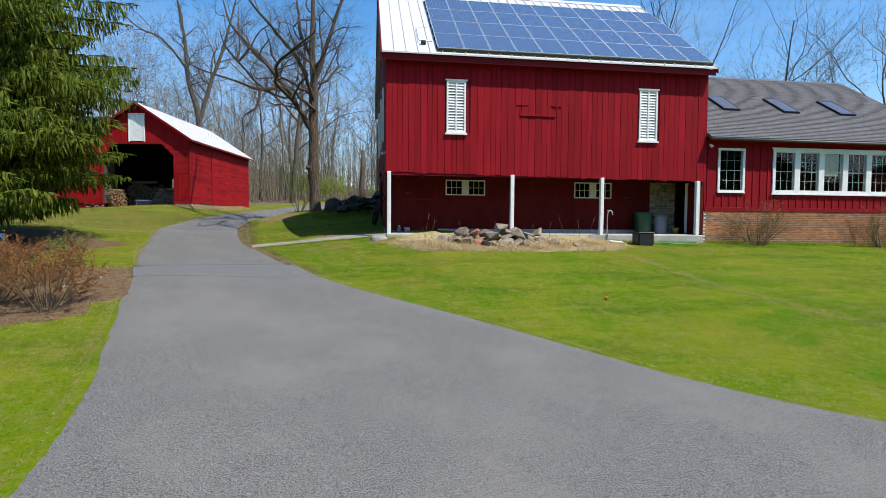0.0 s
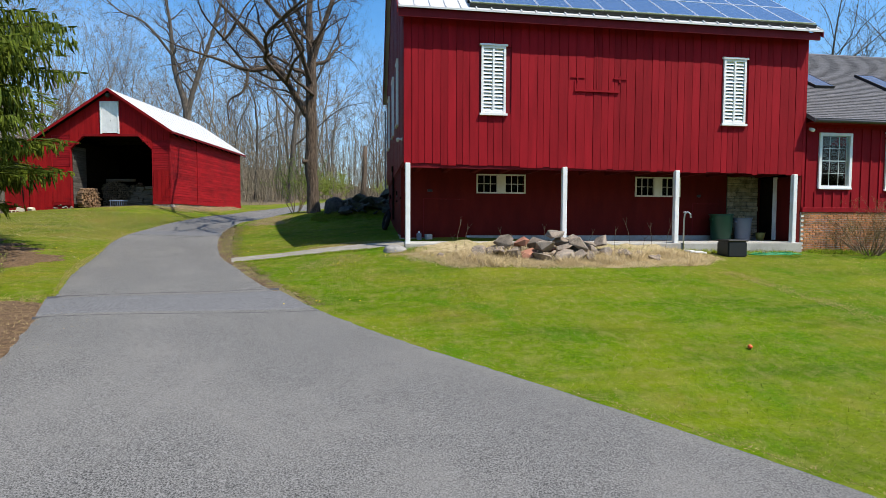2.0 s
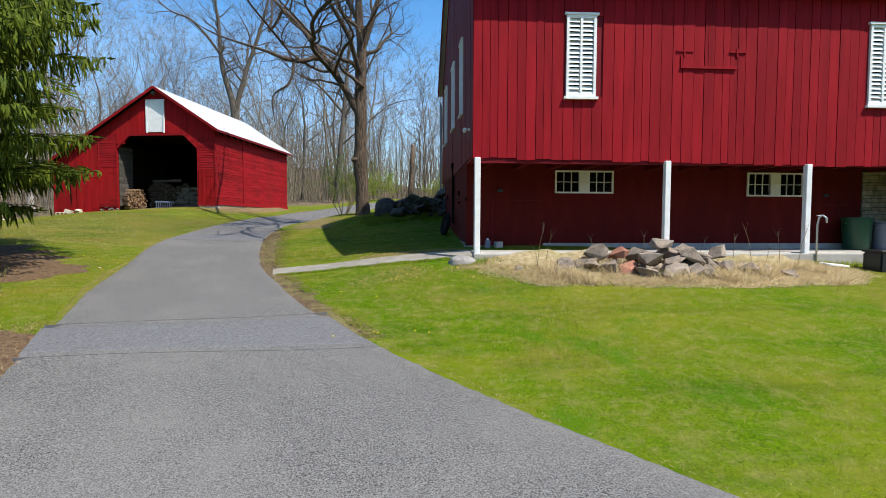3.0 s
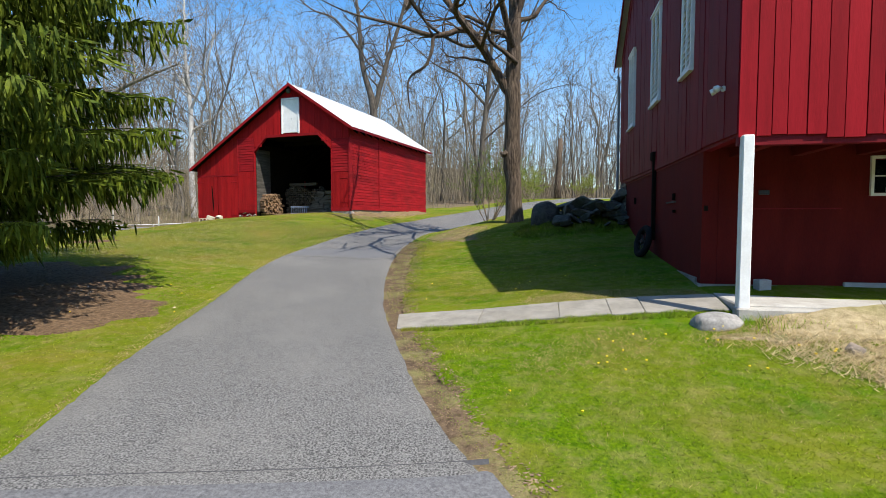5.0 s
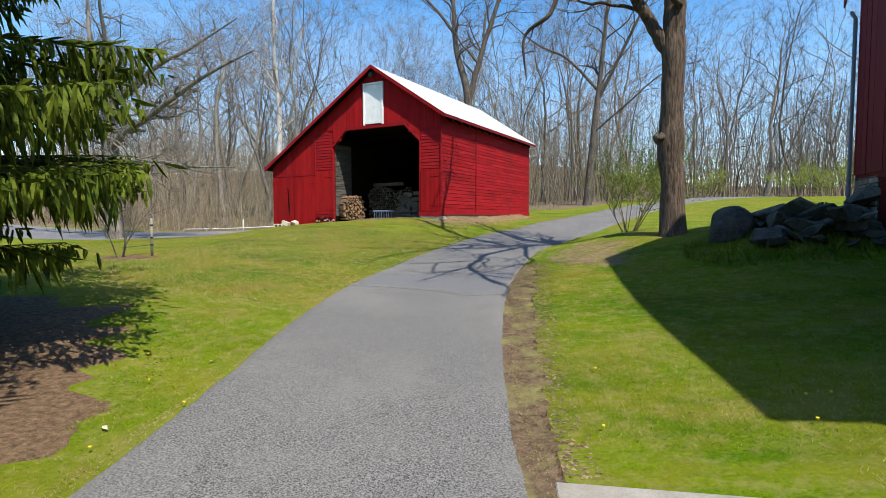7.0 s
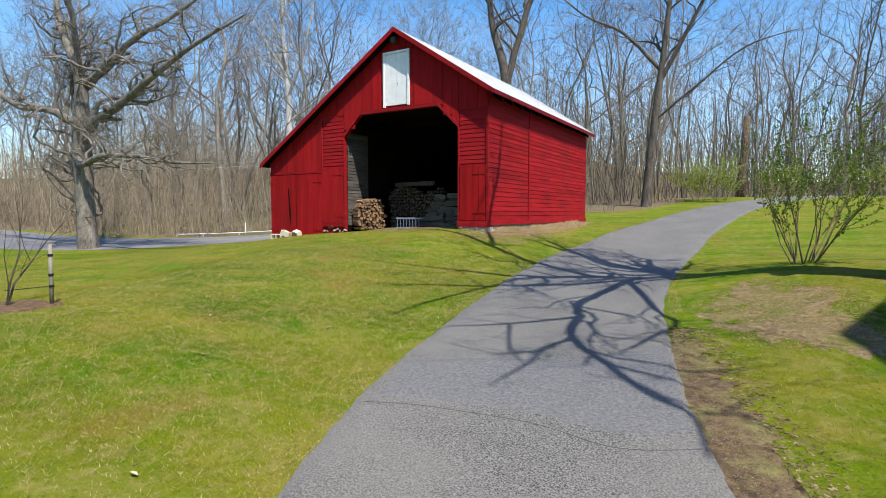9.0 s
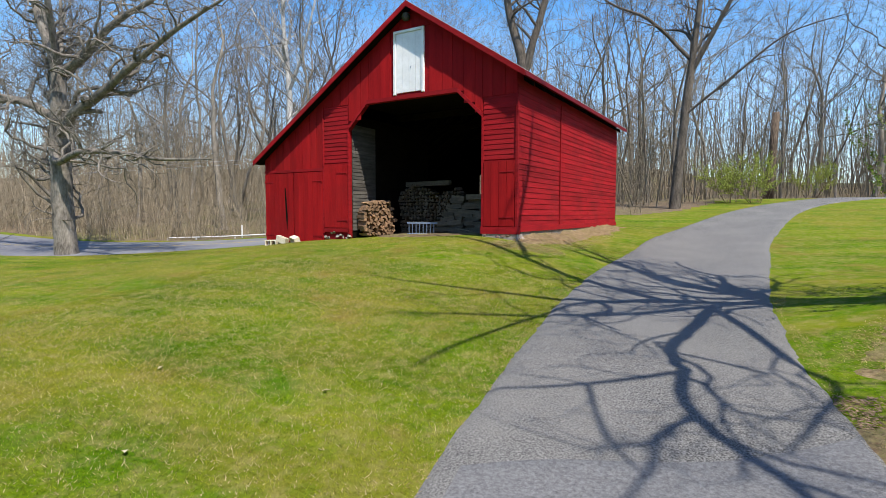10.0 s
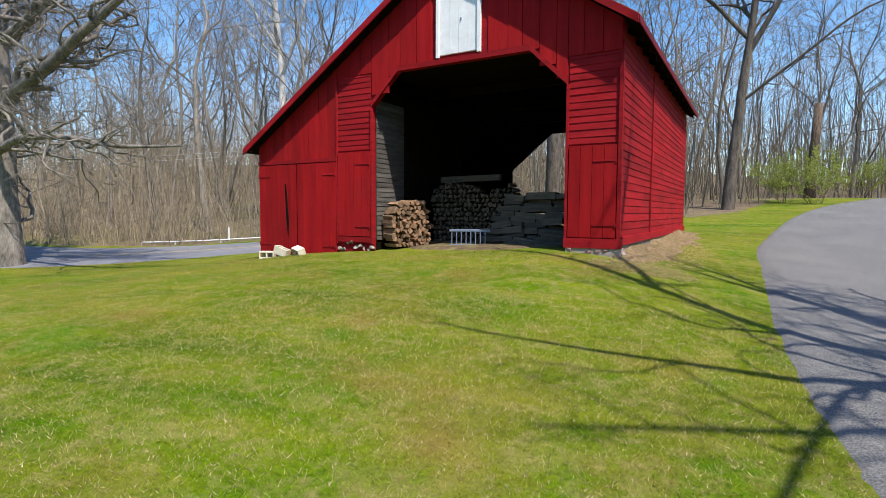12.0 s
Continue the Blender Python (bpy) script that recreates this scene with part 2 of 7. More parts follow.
BARK_FAR = mat("woodland_bark", (0.075, 0.065, 0.052), (0.27, 0.238, 0.195), 1.5, 0.95, 0.3, 9, (1, 1, 0.3), vary=0.5, spec=0.1)
BARK_FURROW = mat("furrowed_bark", (0.034, 0.025, 0.018), (0.18, 0.135, 0.100), 14, 0.95, 1.0, 26, (1, 1, 0.16), distance=0.07, spec=0.1)
BARK_PALE = mat("pale_sycamore_bark", (0.30, 0.28, 0.25), (0.68, 0.66, 0.62), 2.5, 0.85, 0.3, 14, spec=0.15)
BARK_LICHEN = mat("lichen_bark", (0.065, 0.056, 0.047), (0.29, 0.26, 0.22), 4, 0.95, 0.8, 24, (1, 1, 0.3), distance=0.04, spec=0.1)
BRUSH = mat("brown_twigs", (0.13, 0.105, 0.070), (0.33, 0.275, 0.195), 2, 0.95, 0, 9, vary=0.35, island=True, spec=0.1)
LITTER = mat("leaf_litter", (0.08, 0.058, 0.038), (0.21, 0.16, 0.105), 3, 0.95, 0.8, 14, distance=0.06, spec=0.1, patch=(0.14, 0.15, 0.04), patch_scale=0.15)
NEEDLES = mat("spruce_needles", (0.036, 0.072, 0.007), (0.185, 0.23, 0.02), 2.2, 0.7, 0, 20, vary=0.3, island=True, spec=0.2)
LEAF = mat("spring_leaves", (0.10, 0.17, 0.02), (0.21, 0.28, 0.04), 5, 0.7, 0, 30, vary=0.3, island=True, spec=0.2)
SHINGLE = mat("grey_shingles", (0.07, 0.07, 0.076), (0.165, 0.16, 0.162), 14, 0.9, 0.6, 90, vary=0.13, island=True, spec=0.2)
BRICK = mat("red_brown_brick", (0.25, 0.085, 0.030), (0.46, 0.20, 0.080), 6, 0.9, 0.4, 60, vary=0.45)
MORTAR = mat("mortar", (0.58, 0.54, 0.46), (0.74, 0.69, 0.60), 8, 0.95, 0.3, 60)


def shiny(name, colour, rough, metal=0.0, transmission=0.0, spec=0.5):
    m = bpy.data.materials.new(name)
    m.use_nodes = True
    b = m.node_tree.nodes["Principled BSDF"]
    b.inputs["Base Color"].default_value = (*colour, 1)
    b.inputs["Roughness"].default_value, b.inputs["Metallic"].default_value = rough, metal
    b.inputs["Transmission Weight"].default_value, b.inputs["Specular IOR Level"].default_value = transmission, spec
    return m


def let_through(m, share):
    """Thin leaves and blades: part of the light passes and shows on the far side."""
    nt = m.node_tree
    b = nt.nodes["Principled BSDF"]
    t = nt.nodes.new("ShaderNodeBsdfTranslucent")
    nt.links.new(b.inputs["Base Color"].links[0].from_socket, t.inputs[0])
    mx = nt.nodes.new("ShaderNodeMixShader")
    mx.inputs[0].default_value = share
    nt.links.new(b.outputs[0], mx.inputs[1])
    nt.links.new(t.outputs[0], mx.inputs[2])
    nt.links.new(mx.outputs[0], nt.nodes["Material Output"].inputs[0])
    return m


BLADE = let_through(mat("grass_blades", (0.046, 0.126, 0.002), (0.165, 0.290, 0.004), 26, 0.8, 0, 120, patch=(0.20, 0.265, 0.008), patch_scale=0.42, patch_mix=0.5, patches=(((0.040, 0.115, 0.003), (0.25, 1.0), 0.50, 0.64, 0.6), ((0.29, 0.30, 0.018), (0.24, 1.3), 0.50, 0.68, 0.6), ((0.26, 0.235, 0.026), 0.36, 0.42, 0.62, 0.62), ((0.39, 0.325, 0.11), 1.9, 0.50, 0.72, 0.45), ((0.40, 0.325, 0.125), 6.0, 0.48, 0.70, 0.55), ((0.28, 0.18, 0.05), 0.7, 0.54, 0.72, 0.5), ((0.085, 0.20, 0.005), 0.55, 0.58, 0.68, 0.7)), spec=0.15, vary=0.6, island=True), 0.5)
DRY_BLADE = let_through(mat("yellowing_grass_blades", (0.064, 0.126, 0.002), (0.206, 0.278, 0.006), 26, 0.8, 0, 120, patch=(0.245, 0.24, 0.016), patch_scale=0.42, patch_mix=0.5, patches=(((0.040, 0.115, 0.003), (0.25, 1.0), 0.50, 0.64, 0.6), ((0.29, 0.30, 0.018), (0.24, 1.3), 0.50, 0.68, 0.6), ((0.26, 0.235, 0.026), 0.36, 0.42, 0.62, 0.62), ((0.39, 0.325, 0.11), 1.9, 0.50, 0.72, 0.45), ((0.40, 0.325, 0.125), 6.0, 0.48, 0.70, 0.55), ((0.28, 0.18, 0.05), 0.7, 0.54, 0.72, 0.5), ((0.085, 0.20, 0.005), 0.55, 0.58, 0.68, 0.7)), spec=0.15, vary=0.6, island=True), 0.5)
let_through(NEEDLES, 0.32)
let_through(LEAF, 0.4)
STRAW_BLADE = let_through(mat("dry_blades", (0.25, 0.195, 0.085), (0.54, 0.43, 0.22), 10, 0.85, 0, 80, spec=0.1, vary=0.3, island=True), 0.5)
PALE_STRAW = let_through(mat("pale_straw_blades", (0.34, 0.27, 0.14), (0.68, 0.56, 0.35), 10, 0.85, 0, 80, spec=0.1, vary=0.3, island=True), 0.4)
GLASS = shiny("window_glass", (0.75, 0.82, 0.80), 0.02, 0, 1.0, 0.3)
GLASS.node_tree.nodes["Principled BSDF"].inputs["IOR"].default_value = 1.3
# opaque grey-mauve base stands in for the sky mirrored in the skylights
GLASS_SKY = shiny("skylight_glass_sky_toned", (0.10, 0.095, 0.11), 0.2, 0, 0, 0.7)
ALU = shiny("aluminium", (0.75, 0.76, 0.78), 0.35, 0.9)
BLACK = shiny("black_plastic", (0.012, 0.012, 0.013), 0.45)
GREEN_BIN = shiny("green_plastic", (0.01, 0.06, 0.03), 0.45)
GREY_BIN = shiny("grey_plastic", (0.13, 0.15, 0.19), 0.5)
GALV = shiny("galvanised_steel", (0.45, 0.46, 0.47), 0.4, 0.8)
SPOUT = shiny("dull_grey_painted_metal", (0.16, 0.17, 0.18), 0.55)

# ---- ground ----
SLOPE_Y = (-12, 9, 13, 17, 22, 30, 40, 50, 66, 90, 400)
SLOPE_Z = (-1.6, 0.48, 1.02, 1.45, 2.0, 2.6, 3.3, 4.05, 5.5, 5.7, 5.7)
# mounds and dips: x, y, reach, height
MOUNDS = [(-32, 40, 9, -0.37), (-18, 30, 8, 0.09), (-14, 40, 5, 0.59), (-9, 48, 6, 0.05), (-5, 30, 4, -0.28),
          (1.9, 22, 3.5, 0.3), (2, 30, 4.5, 0.44), (-2.5, 33, 3, 0.44), (6, 18.5, 4, 0.19), (13, 18, 6, 0.19),
          (22, 18, 7, 0.03), (-14, 24, 5, 0.27), (-3, 24, 4, -0.22), (-3.2, 21.2, 1.6, -0.12), (6, 10, 5, -0.34), (0.5, 30.95, 1.0, 0.36),
          (-4, 14, 4, 0.24), (0, 15.5, 2.5, -0.24), (-30, 60, 12, -1.39), (-12, 62, 9, 0.16),
          (-5.8, 35.2, 2.0, -0.26), (-7, 39.5, 2.5, -0.2), (-5, 44, 3.5, -0.16), (-5.2, 31.6, 1.2, -0.09), (-2.8, 34.5, 1.0, 0.14), (-11, 38.3, 1.5, 0.24), (-18.6, 39.6, 1.5, 0.06), (3.4, 34.2, 2.3, 0.95)]


def ground_z(x, y):
    x, y = np.asarray(x, float), np.asarray(y, float)
    z = sum(w * np.interp(y + o, SLOPE_Y, SLOPE_Z) for o, w in ((-2, 1 / 9), (-1, 2 / 9), (0, 3 / 9), (1, 2 / 9), (2, 1 / 9)))
    for a, b, s, h in MOUNDS:
        z = z + h * np.exp(-((x - a) ** 2 + (y - b) ** 2) / (2 * s * s))
    # wooded rise beyond the road
    far = np.clip(y - 72, 0, 70) / 70
    z = z + far * far * (3 - 2 * far) * (4.0 + 7.0 / (1 + np.exp((x + 8) / 8)))
    return z


def gz(x, y):
    return float(ground_z(x, y))


def lines(lo, hi, step, far):
    mid = list(np.arange(lo, hi + 1e-6, step))
    out = [step * 1.35 ** k for k in range(1, 60)]
    grow = np.cumsum([d for d in out])
    return sorted([lo - g for g in grow if g < far] + mid + [hi + g for g in grow if g < far])


def sheet(name, xs, ys, lift, material):
    X, Y = np.meshgrid(xs, ys)
    Z = ground_z(X, Y) + lift
    nx, ny = len(xs), len(ys)
    vs = list(zip(X.ravel().tolist(), Y.ravel().tolist(), Z.ravel().tolist()))
    fs = [(j * nx + i, j * nx + i + 1, (j + 1) * nx + i + 1, (j + 1) * nx + i) for j in range(ny - 1) for i in range(nx - 1)]
    return smooth(part(name, (vs, fs), material))


ground = tagged(sheet("ground", lines(-42, 28, 0.5, 900), lines(-8, 72, 0.5, 900), 0, GRASS), "green spring lawn with yellowish dry patches", "lawn", kind="structure")


def spline(pts, n):
    """Catmull-Rom through points, n steps a span."""
    out = []
    P = [Vector(p) for p in pts]
    for i in range(len(P) - 1):
        a, b, c, d = P[max(i - 1, 0)], P[i], P[i + 1], P[min(i + 2, len(P) - 1)]
        for k in range(n):
            t = k / n
            out.append(0.5 * ((2 * b) + (c - a) * t + (2 * a - 5 * b + 4 * c - d) * t * t + (3 * b - a - 3 * c + d) * t ** 3))
    return out + [P[-1]]


def strip(name, left, right, lift, material, across=14, n=10, ragged=0.0, crown=0.0):
    """A band of paving between two edge lines, laid on the ground."""
    A, B = spline(left, n), spline(right, n)
    vs, fs = [], []
    for r, (a, b) in enumerate(zip(A, B)):
        for k in range(across + 1):
            t = k / across
            x, y = a.x + (b.x - a.x) * t, a.y + (b.y - a.y) * t
            edge = k in (0, across)
            if edge and ragged:
                s = -1 if k == 0 else 1
                q = ragged * (0.8 * noise.noise((x * 2.1, y * 2.1, 3.3)) + 0.7 * noise.noise((x * 7.3, y * 7.3, 1.3)) + 0.6 * noise.noise((x * 19, y * 19, 2.3)))
                w = (b - a).normalized()
                x, y = x + s * q * w.x, y + s * q * w.y
            vs.append((x, y, gz(x, y) + (lift if not edge else -0.02) + crown * math.sin(math.pi * t)))
    m = across + 1
    for r in range(len(A) - 1):
        fs += [(r * m + k, r * m + k + 1, (r + 1) * m + k + 1, (r + 1) * m + k) for k in range(across)]
    return smooth(part(name, (vs, fs), material))


DRIVE_L = [(-1.2, -7), (-1.75, 1), (-2.35, 7.1), (-3.2, 10.4), (-4.16, 13.5), (-4.95, 16.2), (-5.84, 18.6), (-6.78, 21.9), (-7.75, 25), (-8.35, 27.8), (-8.46, 31), (-8.45, 33.7), (-8.3, 36.3), (-7.7, 41), (-6.95, 46), (-4.1, 55.2), (-0.5, 62), (6, 70)]
DRIVE_R = [(28, -7), (14, 2.5), (8.2, 7.1), (4.93, 10.56), (1.9, 13.5), (-0.18, 15.94), (-1.5, 17.6), (-2.6, 20), (-3.7, 23), (-4.8, 27.5), (-5.19, 31.5), (-5.14, 33.5), (-4.95, 35.7), (-4.2, 40.7), (-3.4, 45.5), (-0.8, 55.2), (2.5, 62), (8.5, 68)]
# unseen ridge added behind the camera, to darken what the panes mirror
BACK = [(-400 + 25 * i, -95 + 0.0004 * (25 * i - 400) ** 2) for i in range(33)]
ridge_v = [(x, y, z) for i, (x, y) in enumerate(BACK) for z in (-12.0, 22 + 5 * math.sin(i * 1.7) + 3 * math.sin(i * 4.1))]
ridge_f = [(2 * i, 2 * i + 2, 2 * i + 3, 2 * i + 1) for i in range(len(BACK) - 1)]
tagged(part("backdrop", (ridge_v, ridge_f), LITTER), "unseen brown ridge added behind the camera", "backdrop", kind="structure")
driveway = tagged(strip("driveway", DRIVE_L, DRIVE_R, 0.045, ASPHALT, 22, 24, 0.045), "grey asphalt driveway that winds uphill between lawns", "driveway", kind="structure")
road = tagged(strip("road", [(-70, 38), (-50, 37.8), (-34, 38.6), (-27, 42), (-22, 50), (-19, 64)], [(-70, 45), (-50, 44.5), (-38, 45), (-32.5, 48), (-28, 55), (-25, 66)], 0.05, ASPHALT_OLD, 8, 10), "grey country road behind the shed", "road", kind="structure")

# ---- barn ----
BX0, BX1, BY0, BY1, BYU = 1.91, 14.40, 20.40, 31.90, 22.08
RIDGE_Y, PITCH = 26.15, 0.763
EAVE_Z = 8.72


def roof_z(y):
    return EAVE_Z + PITCH * ((y - 20.0) if y < RIDGE_Y else (2 * RIDGE_Y - 20.0 - y))


def sag(x):
    return 4.575 - 0.012 * (x - BX0)


def boards(parent, u0, u1, width, low, high, place, material, skip=(), thick=0.026, jag=0.05, gap=0.013, vary=0.25, name="board"):
    """Upright boards along u; low(u) and high(u) bound them, skip holds windows (u0, u1, z0, z1)."""
    u = u0
    while u < u1 - 0.02:
        w = min(width * RNG.uniform(1 - vary, 1 + vary), u1 - u)
        if u1 - u - w < 0.08:
            w = u1 - u
        a, b = u + gap / 2, u + w - gap / 2
        proud = RNG.uniform(0, 0.012)
        spans = [(low((a + b) / 2) - RNG.uniform(0, jag), None)]
        cuts = sorted((s[2], s[3]) for s in skip if s[0] < b and s[1] > a)
        zs = []
        z = spans[0][0]
        for c, d in cuts:
            zs.append((z, c, False))
            z = d
        zs.append((z, None, True))
        for z0, z1, top in zs:
            ta, tb = (high(a), high(b)) if top else (z1, z1)
            if min(ta, tb) - z0 < 0.02:
                continue
            d0, d1 = -thick - proud, 0.0
            q = [(a, d0, z0), (b, d0, z0), (b, d1, z0), (a, d1, z0), (a, d0, ta), (b, d0, tb), (b, d1, tb), (a, d1, ta)]
            part(name, ([place(*v) for v in q], [(0, 3, 2, 1), (4, 5, 6, 7), (0, 1, 5, 4), (1, 2, 6, 5), (2, 3, 7, 6), (3, 0, 4, 7)]), material, parent)
        u += w


def build_barn():
    barn = thing("barn", label="large red board-sided barn with white posts and metal roof", category="barn")
    # shells behind the boards
    fw = [(4.12, 4.73, 6.06, 7.82), (11.59, 12.22, 5.98, 7.79)]
    front = part("front_wall", welded(boxes(*[(a, b, BY0, BY0 + 0.14, c, d) for a, b, c, d in holed(BX0, BX1, 4.44, roof_z(BY0) - 0.12, fw)])), RED_SIDE, barn)
    boards(front, BX0 - 0.026, BX1, 0.235, sag, lambda u: roof_z(BY0) - 0.2, lambda u, d, z: (u, BY0 + d, z), RED, [(4.07, 4.78, 6.0, 7.88), (11.54, 12.28, 5.92, 7.85)])
    gable = [(BY0 + 0.142, 4.56), (BY1, 4.56), (BY1, roof_z(BY1) - 0.12), (RIDGE_Y, roof_z(RIDGE_Y) - 0.12), (BY0 + 0.142, roof_z(BY0 + 0.14) - 0.12)]
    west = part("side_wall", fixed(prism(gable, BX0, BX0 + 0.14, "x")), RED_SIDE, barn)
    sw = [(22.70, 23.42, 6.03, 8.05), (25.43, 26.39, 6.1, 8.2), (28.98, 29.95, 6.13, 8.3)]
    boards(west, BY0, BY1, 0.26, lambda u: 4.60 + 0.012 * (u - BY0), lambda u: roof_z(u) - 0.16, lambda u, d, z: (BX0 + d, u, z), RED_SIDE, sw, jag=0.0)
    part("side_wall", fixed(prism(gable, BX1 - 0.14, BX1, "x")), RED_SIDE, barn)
    part("rear_wall", boxes((BX0 + 0.15, BX1 - 0.15, BY1 - 0.14, BY1, 2.6, roof_z(BY1) - 0.12)), RED_SIDE, barn)
    lw = [(4.36, 5.86, 3.88, 4.39), (9.72, 11.23, 3.83, 4.38)]
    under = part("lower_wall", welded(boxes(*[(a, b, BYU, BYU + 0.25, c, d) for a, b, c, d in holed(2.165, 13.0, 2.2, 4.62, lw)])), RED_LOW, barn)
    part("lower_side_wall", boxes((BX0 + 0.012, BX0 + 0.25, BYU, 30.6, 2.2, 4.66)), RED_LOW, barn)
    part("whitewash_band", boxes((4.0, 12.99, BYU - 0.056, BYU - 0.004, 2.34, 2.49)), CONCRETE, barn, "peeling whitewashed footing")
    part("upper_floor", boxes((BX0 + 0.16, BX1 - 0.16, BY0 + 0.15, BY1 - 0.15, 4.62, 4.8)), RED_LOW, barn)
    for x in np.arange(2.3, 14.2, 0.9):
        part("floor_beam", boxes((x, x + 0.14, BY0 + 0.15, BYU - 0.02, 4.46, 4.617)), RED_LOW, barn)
    part("foundation", boxes((BX0 - 0.03, BX1, BYU - 0.05, BYU + 0.2, 1.8, 2.42), (BX0 - 0.02, BX0 + 0.22, BYU + 0.2, 30.6, 1.8, 2.50)), SLAB_CONCRETE, barn, "whitewashed concrete footing")
    # roof
    for s, name in ((1, "roof"), (-1, "roof")):
        y0 = 20.0 if s > 0 else 2 * RIDGE_Y - 20.0
        poly = [(y0, EAVE_Z), (RIDGE_Y, roof_z(RIDGE_Y)), (RIDGE_Y, roof_z(RIDGE_Y) - 0.09), (y0, EAVE_Z - 0.035)]
        roof = part(name, fixed(prism(poly, BX0 - 0.20, BX1 + 0.12, "x")), METAL_ROOF, barn, "white standing seam metal roof")
        n = 30
        for i in range(n + 1):
            x = BX0 - 0.17 + (BX1 - BX0 + 0.26) * i / n
            rib = [(y0, EAVE_Z + 0.001), (RIDGE_Y, roof_z(RIDGE_Y) + 0.001), (RIDGE_Y, roof_z(RIDGE_Y) + 0.045), (y0, EAVE_Z + 0.045)]
            part("seam", fixed(prism(rib, x - 0.016, x + 0.016, "x")), METAL_ROOF, roof)
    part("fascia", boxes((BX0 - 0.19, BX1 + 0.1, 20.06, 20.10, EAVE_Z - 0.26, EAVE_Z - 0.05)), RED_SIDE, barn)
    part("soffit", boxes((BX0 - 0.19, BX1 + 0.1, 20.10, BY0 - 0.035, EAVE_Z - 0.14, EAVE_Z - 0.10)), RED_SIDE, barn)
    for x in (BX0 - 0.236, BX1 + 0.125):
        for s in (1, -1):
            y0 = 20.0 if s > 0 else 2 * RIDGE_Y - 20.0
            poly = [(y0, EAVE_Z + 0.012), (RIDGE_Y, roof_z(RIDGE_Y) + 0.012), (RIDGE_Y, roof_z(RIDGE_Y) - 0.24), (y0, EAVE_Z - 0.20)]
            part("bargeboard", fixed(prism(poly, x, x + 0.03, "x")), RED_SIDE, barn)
    # posts
    for x, zt in ((1.99, 4.56), (6.56, 4.52), (10.085, 4.48), (14.035, 4.43)):
        part("post", bbox([(x - 0.07, x + 0.07, 20.28, 20.42, gz(x, 20.3) - 0.1, zt)], 0.012), WHITE, barn, "white painted square post")
    return barn


barn = build_barn()

# ---- shed ----
SHED = pose(-10.44, 38.75, 0, 0, 0, -8.62)
SA, SE, SW = (-3.36, 10.54), (0.33, 8.10), (-10.01, 6.29)
SD = 10.61


def shed_top(x):
    return SA[1] + (SE[1] - SA[1]) * (x - SA[0]) / (SE[0] - SA[0]) if x > SA[0] else SA[1] + (SW[1] - SA[1]) * (x - SA[0]) / (SW[0] - SA[0])


def clapboards(parent, u0, u1, z0, z1, place, material, step=0.15, pieces=2, top=None):
    """Overlapping horizontal boards, each a piece of its own."""
    z = z0
    while z < z1 - 0.03:
        h = min(step * RNG.uniform(0.93, 1.07), z1 - z)
        cuts = sorted([u0, u1] + [u0 + (u1 - u0) * RNG.uniform(0.2, 0.8) for _ in range(pieces - 1)])
        for a, b in zip(cuts, cuts[1:]):
            a2, b2 = a + 0.0015, b - 0.0015
            tilt = RNG.uniform(-0.004, 0.004)
            q = [(a2, -0.023 + tilt, z), (b2, -0.023 - tilt, z), (b2, 0, z), (a2, 0, z), (a2, -0.011, z + h), (b2, -0.011, z + h), (b2, 0, z + h), (a2, 0, z + h)]
            if top:
                q = [(u, d, min(zz, top(u))) for u, d, zz in q]
            part("clapboard", fixed(([place(*v) for v in q], [(0, 3, 2, 1), (4, 5, 6, 7), (0, 1, 5, 4), (1, 2, 6, 5), (2, 3, 7, 6), (3, 0, 4, 7)])), material, parent)
        z += h


def hinge(parent, place, u, z, length, d=-0.045):
    cells = [(u, u + length, d - 0.008, d + 0.006, z - 0.018, z + 0.018), (u - 0.03 if length > 0 else u, u + 0.03, d - 0.012, d + 0.006, z - 0.05, z + 0.05)]
    cells = [(min(a, b), max(a, b), c, e, f, g) for a, b, c, e, f, g in cells]
    vs, fs = boxes(*cells)
    part("hinge", ([place(*v) for v in vs], fs), RED_OLD, parent)


def plank_door(parent, place, u0, u1, z0, z1, side):
    """A ledged plank door: planks, two rails and strap hinges."""
    vs, fs = boxes((u0, u1, -0.045, 0.0, z0, z1))
    door = part("door", ([place(*v) for v in vs], fs), RED_OLD, parent)
    n = max(3, round((u1 - u0) / 0.24))
    for i in range(n):
        a, b = u0 + (u1 - u0) * i / n, u0 + (u1 - u0) * (i + 1) / n
        p = RNG.uniform(0.0, 0.006)
        vs, fs = boxes((a + 0.004, b - 0.004, -0.066 - p, -0.046, z0 + 0.01, z1 - 0.01))
        part("plank", ([place(*v) for v in vs], fs), RED_BOARD, door)
    for z in (z0 + 0.25, z1 - 0.3):
        hinge(door, place, u0 + 0.02 if side < 0 else u1 - 0.02, z, 0.42 if side < 0 else -0.42, -0.073)
    return door


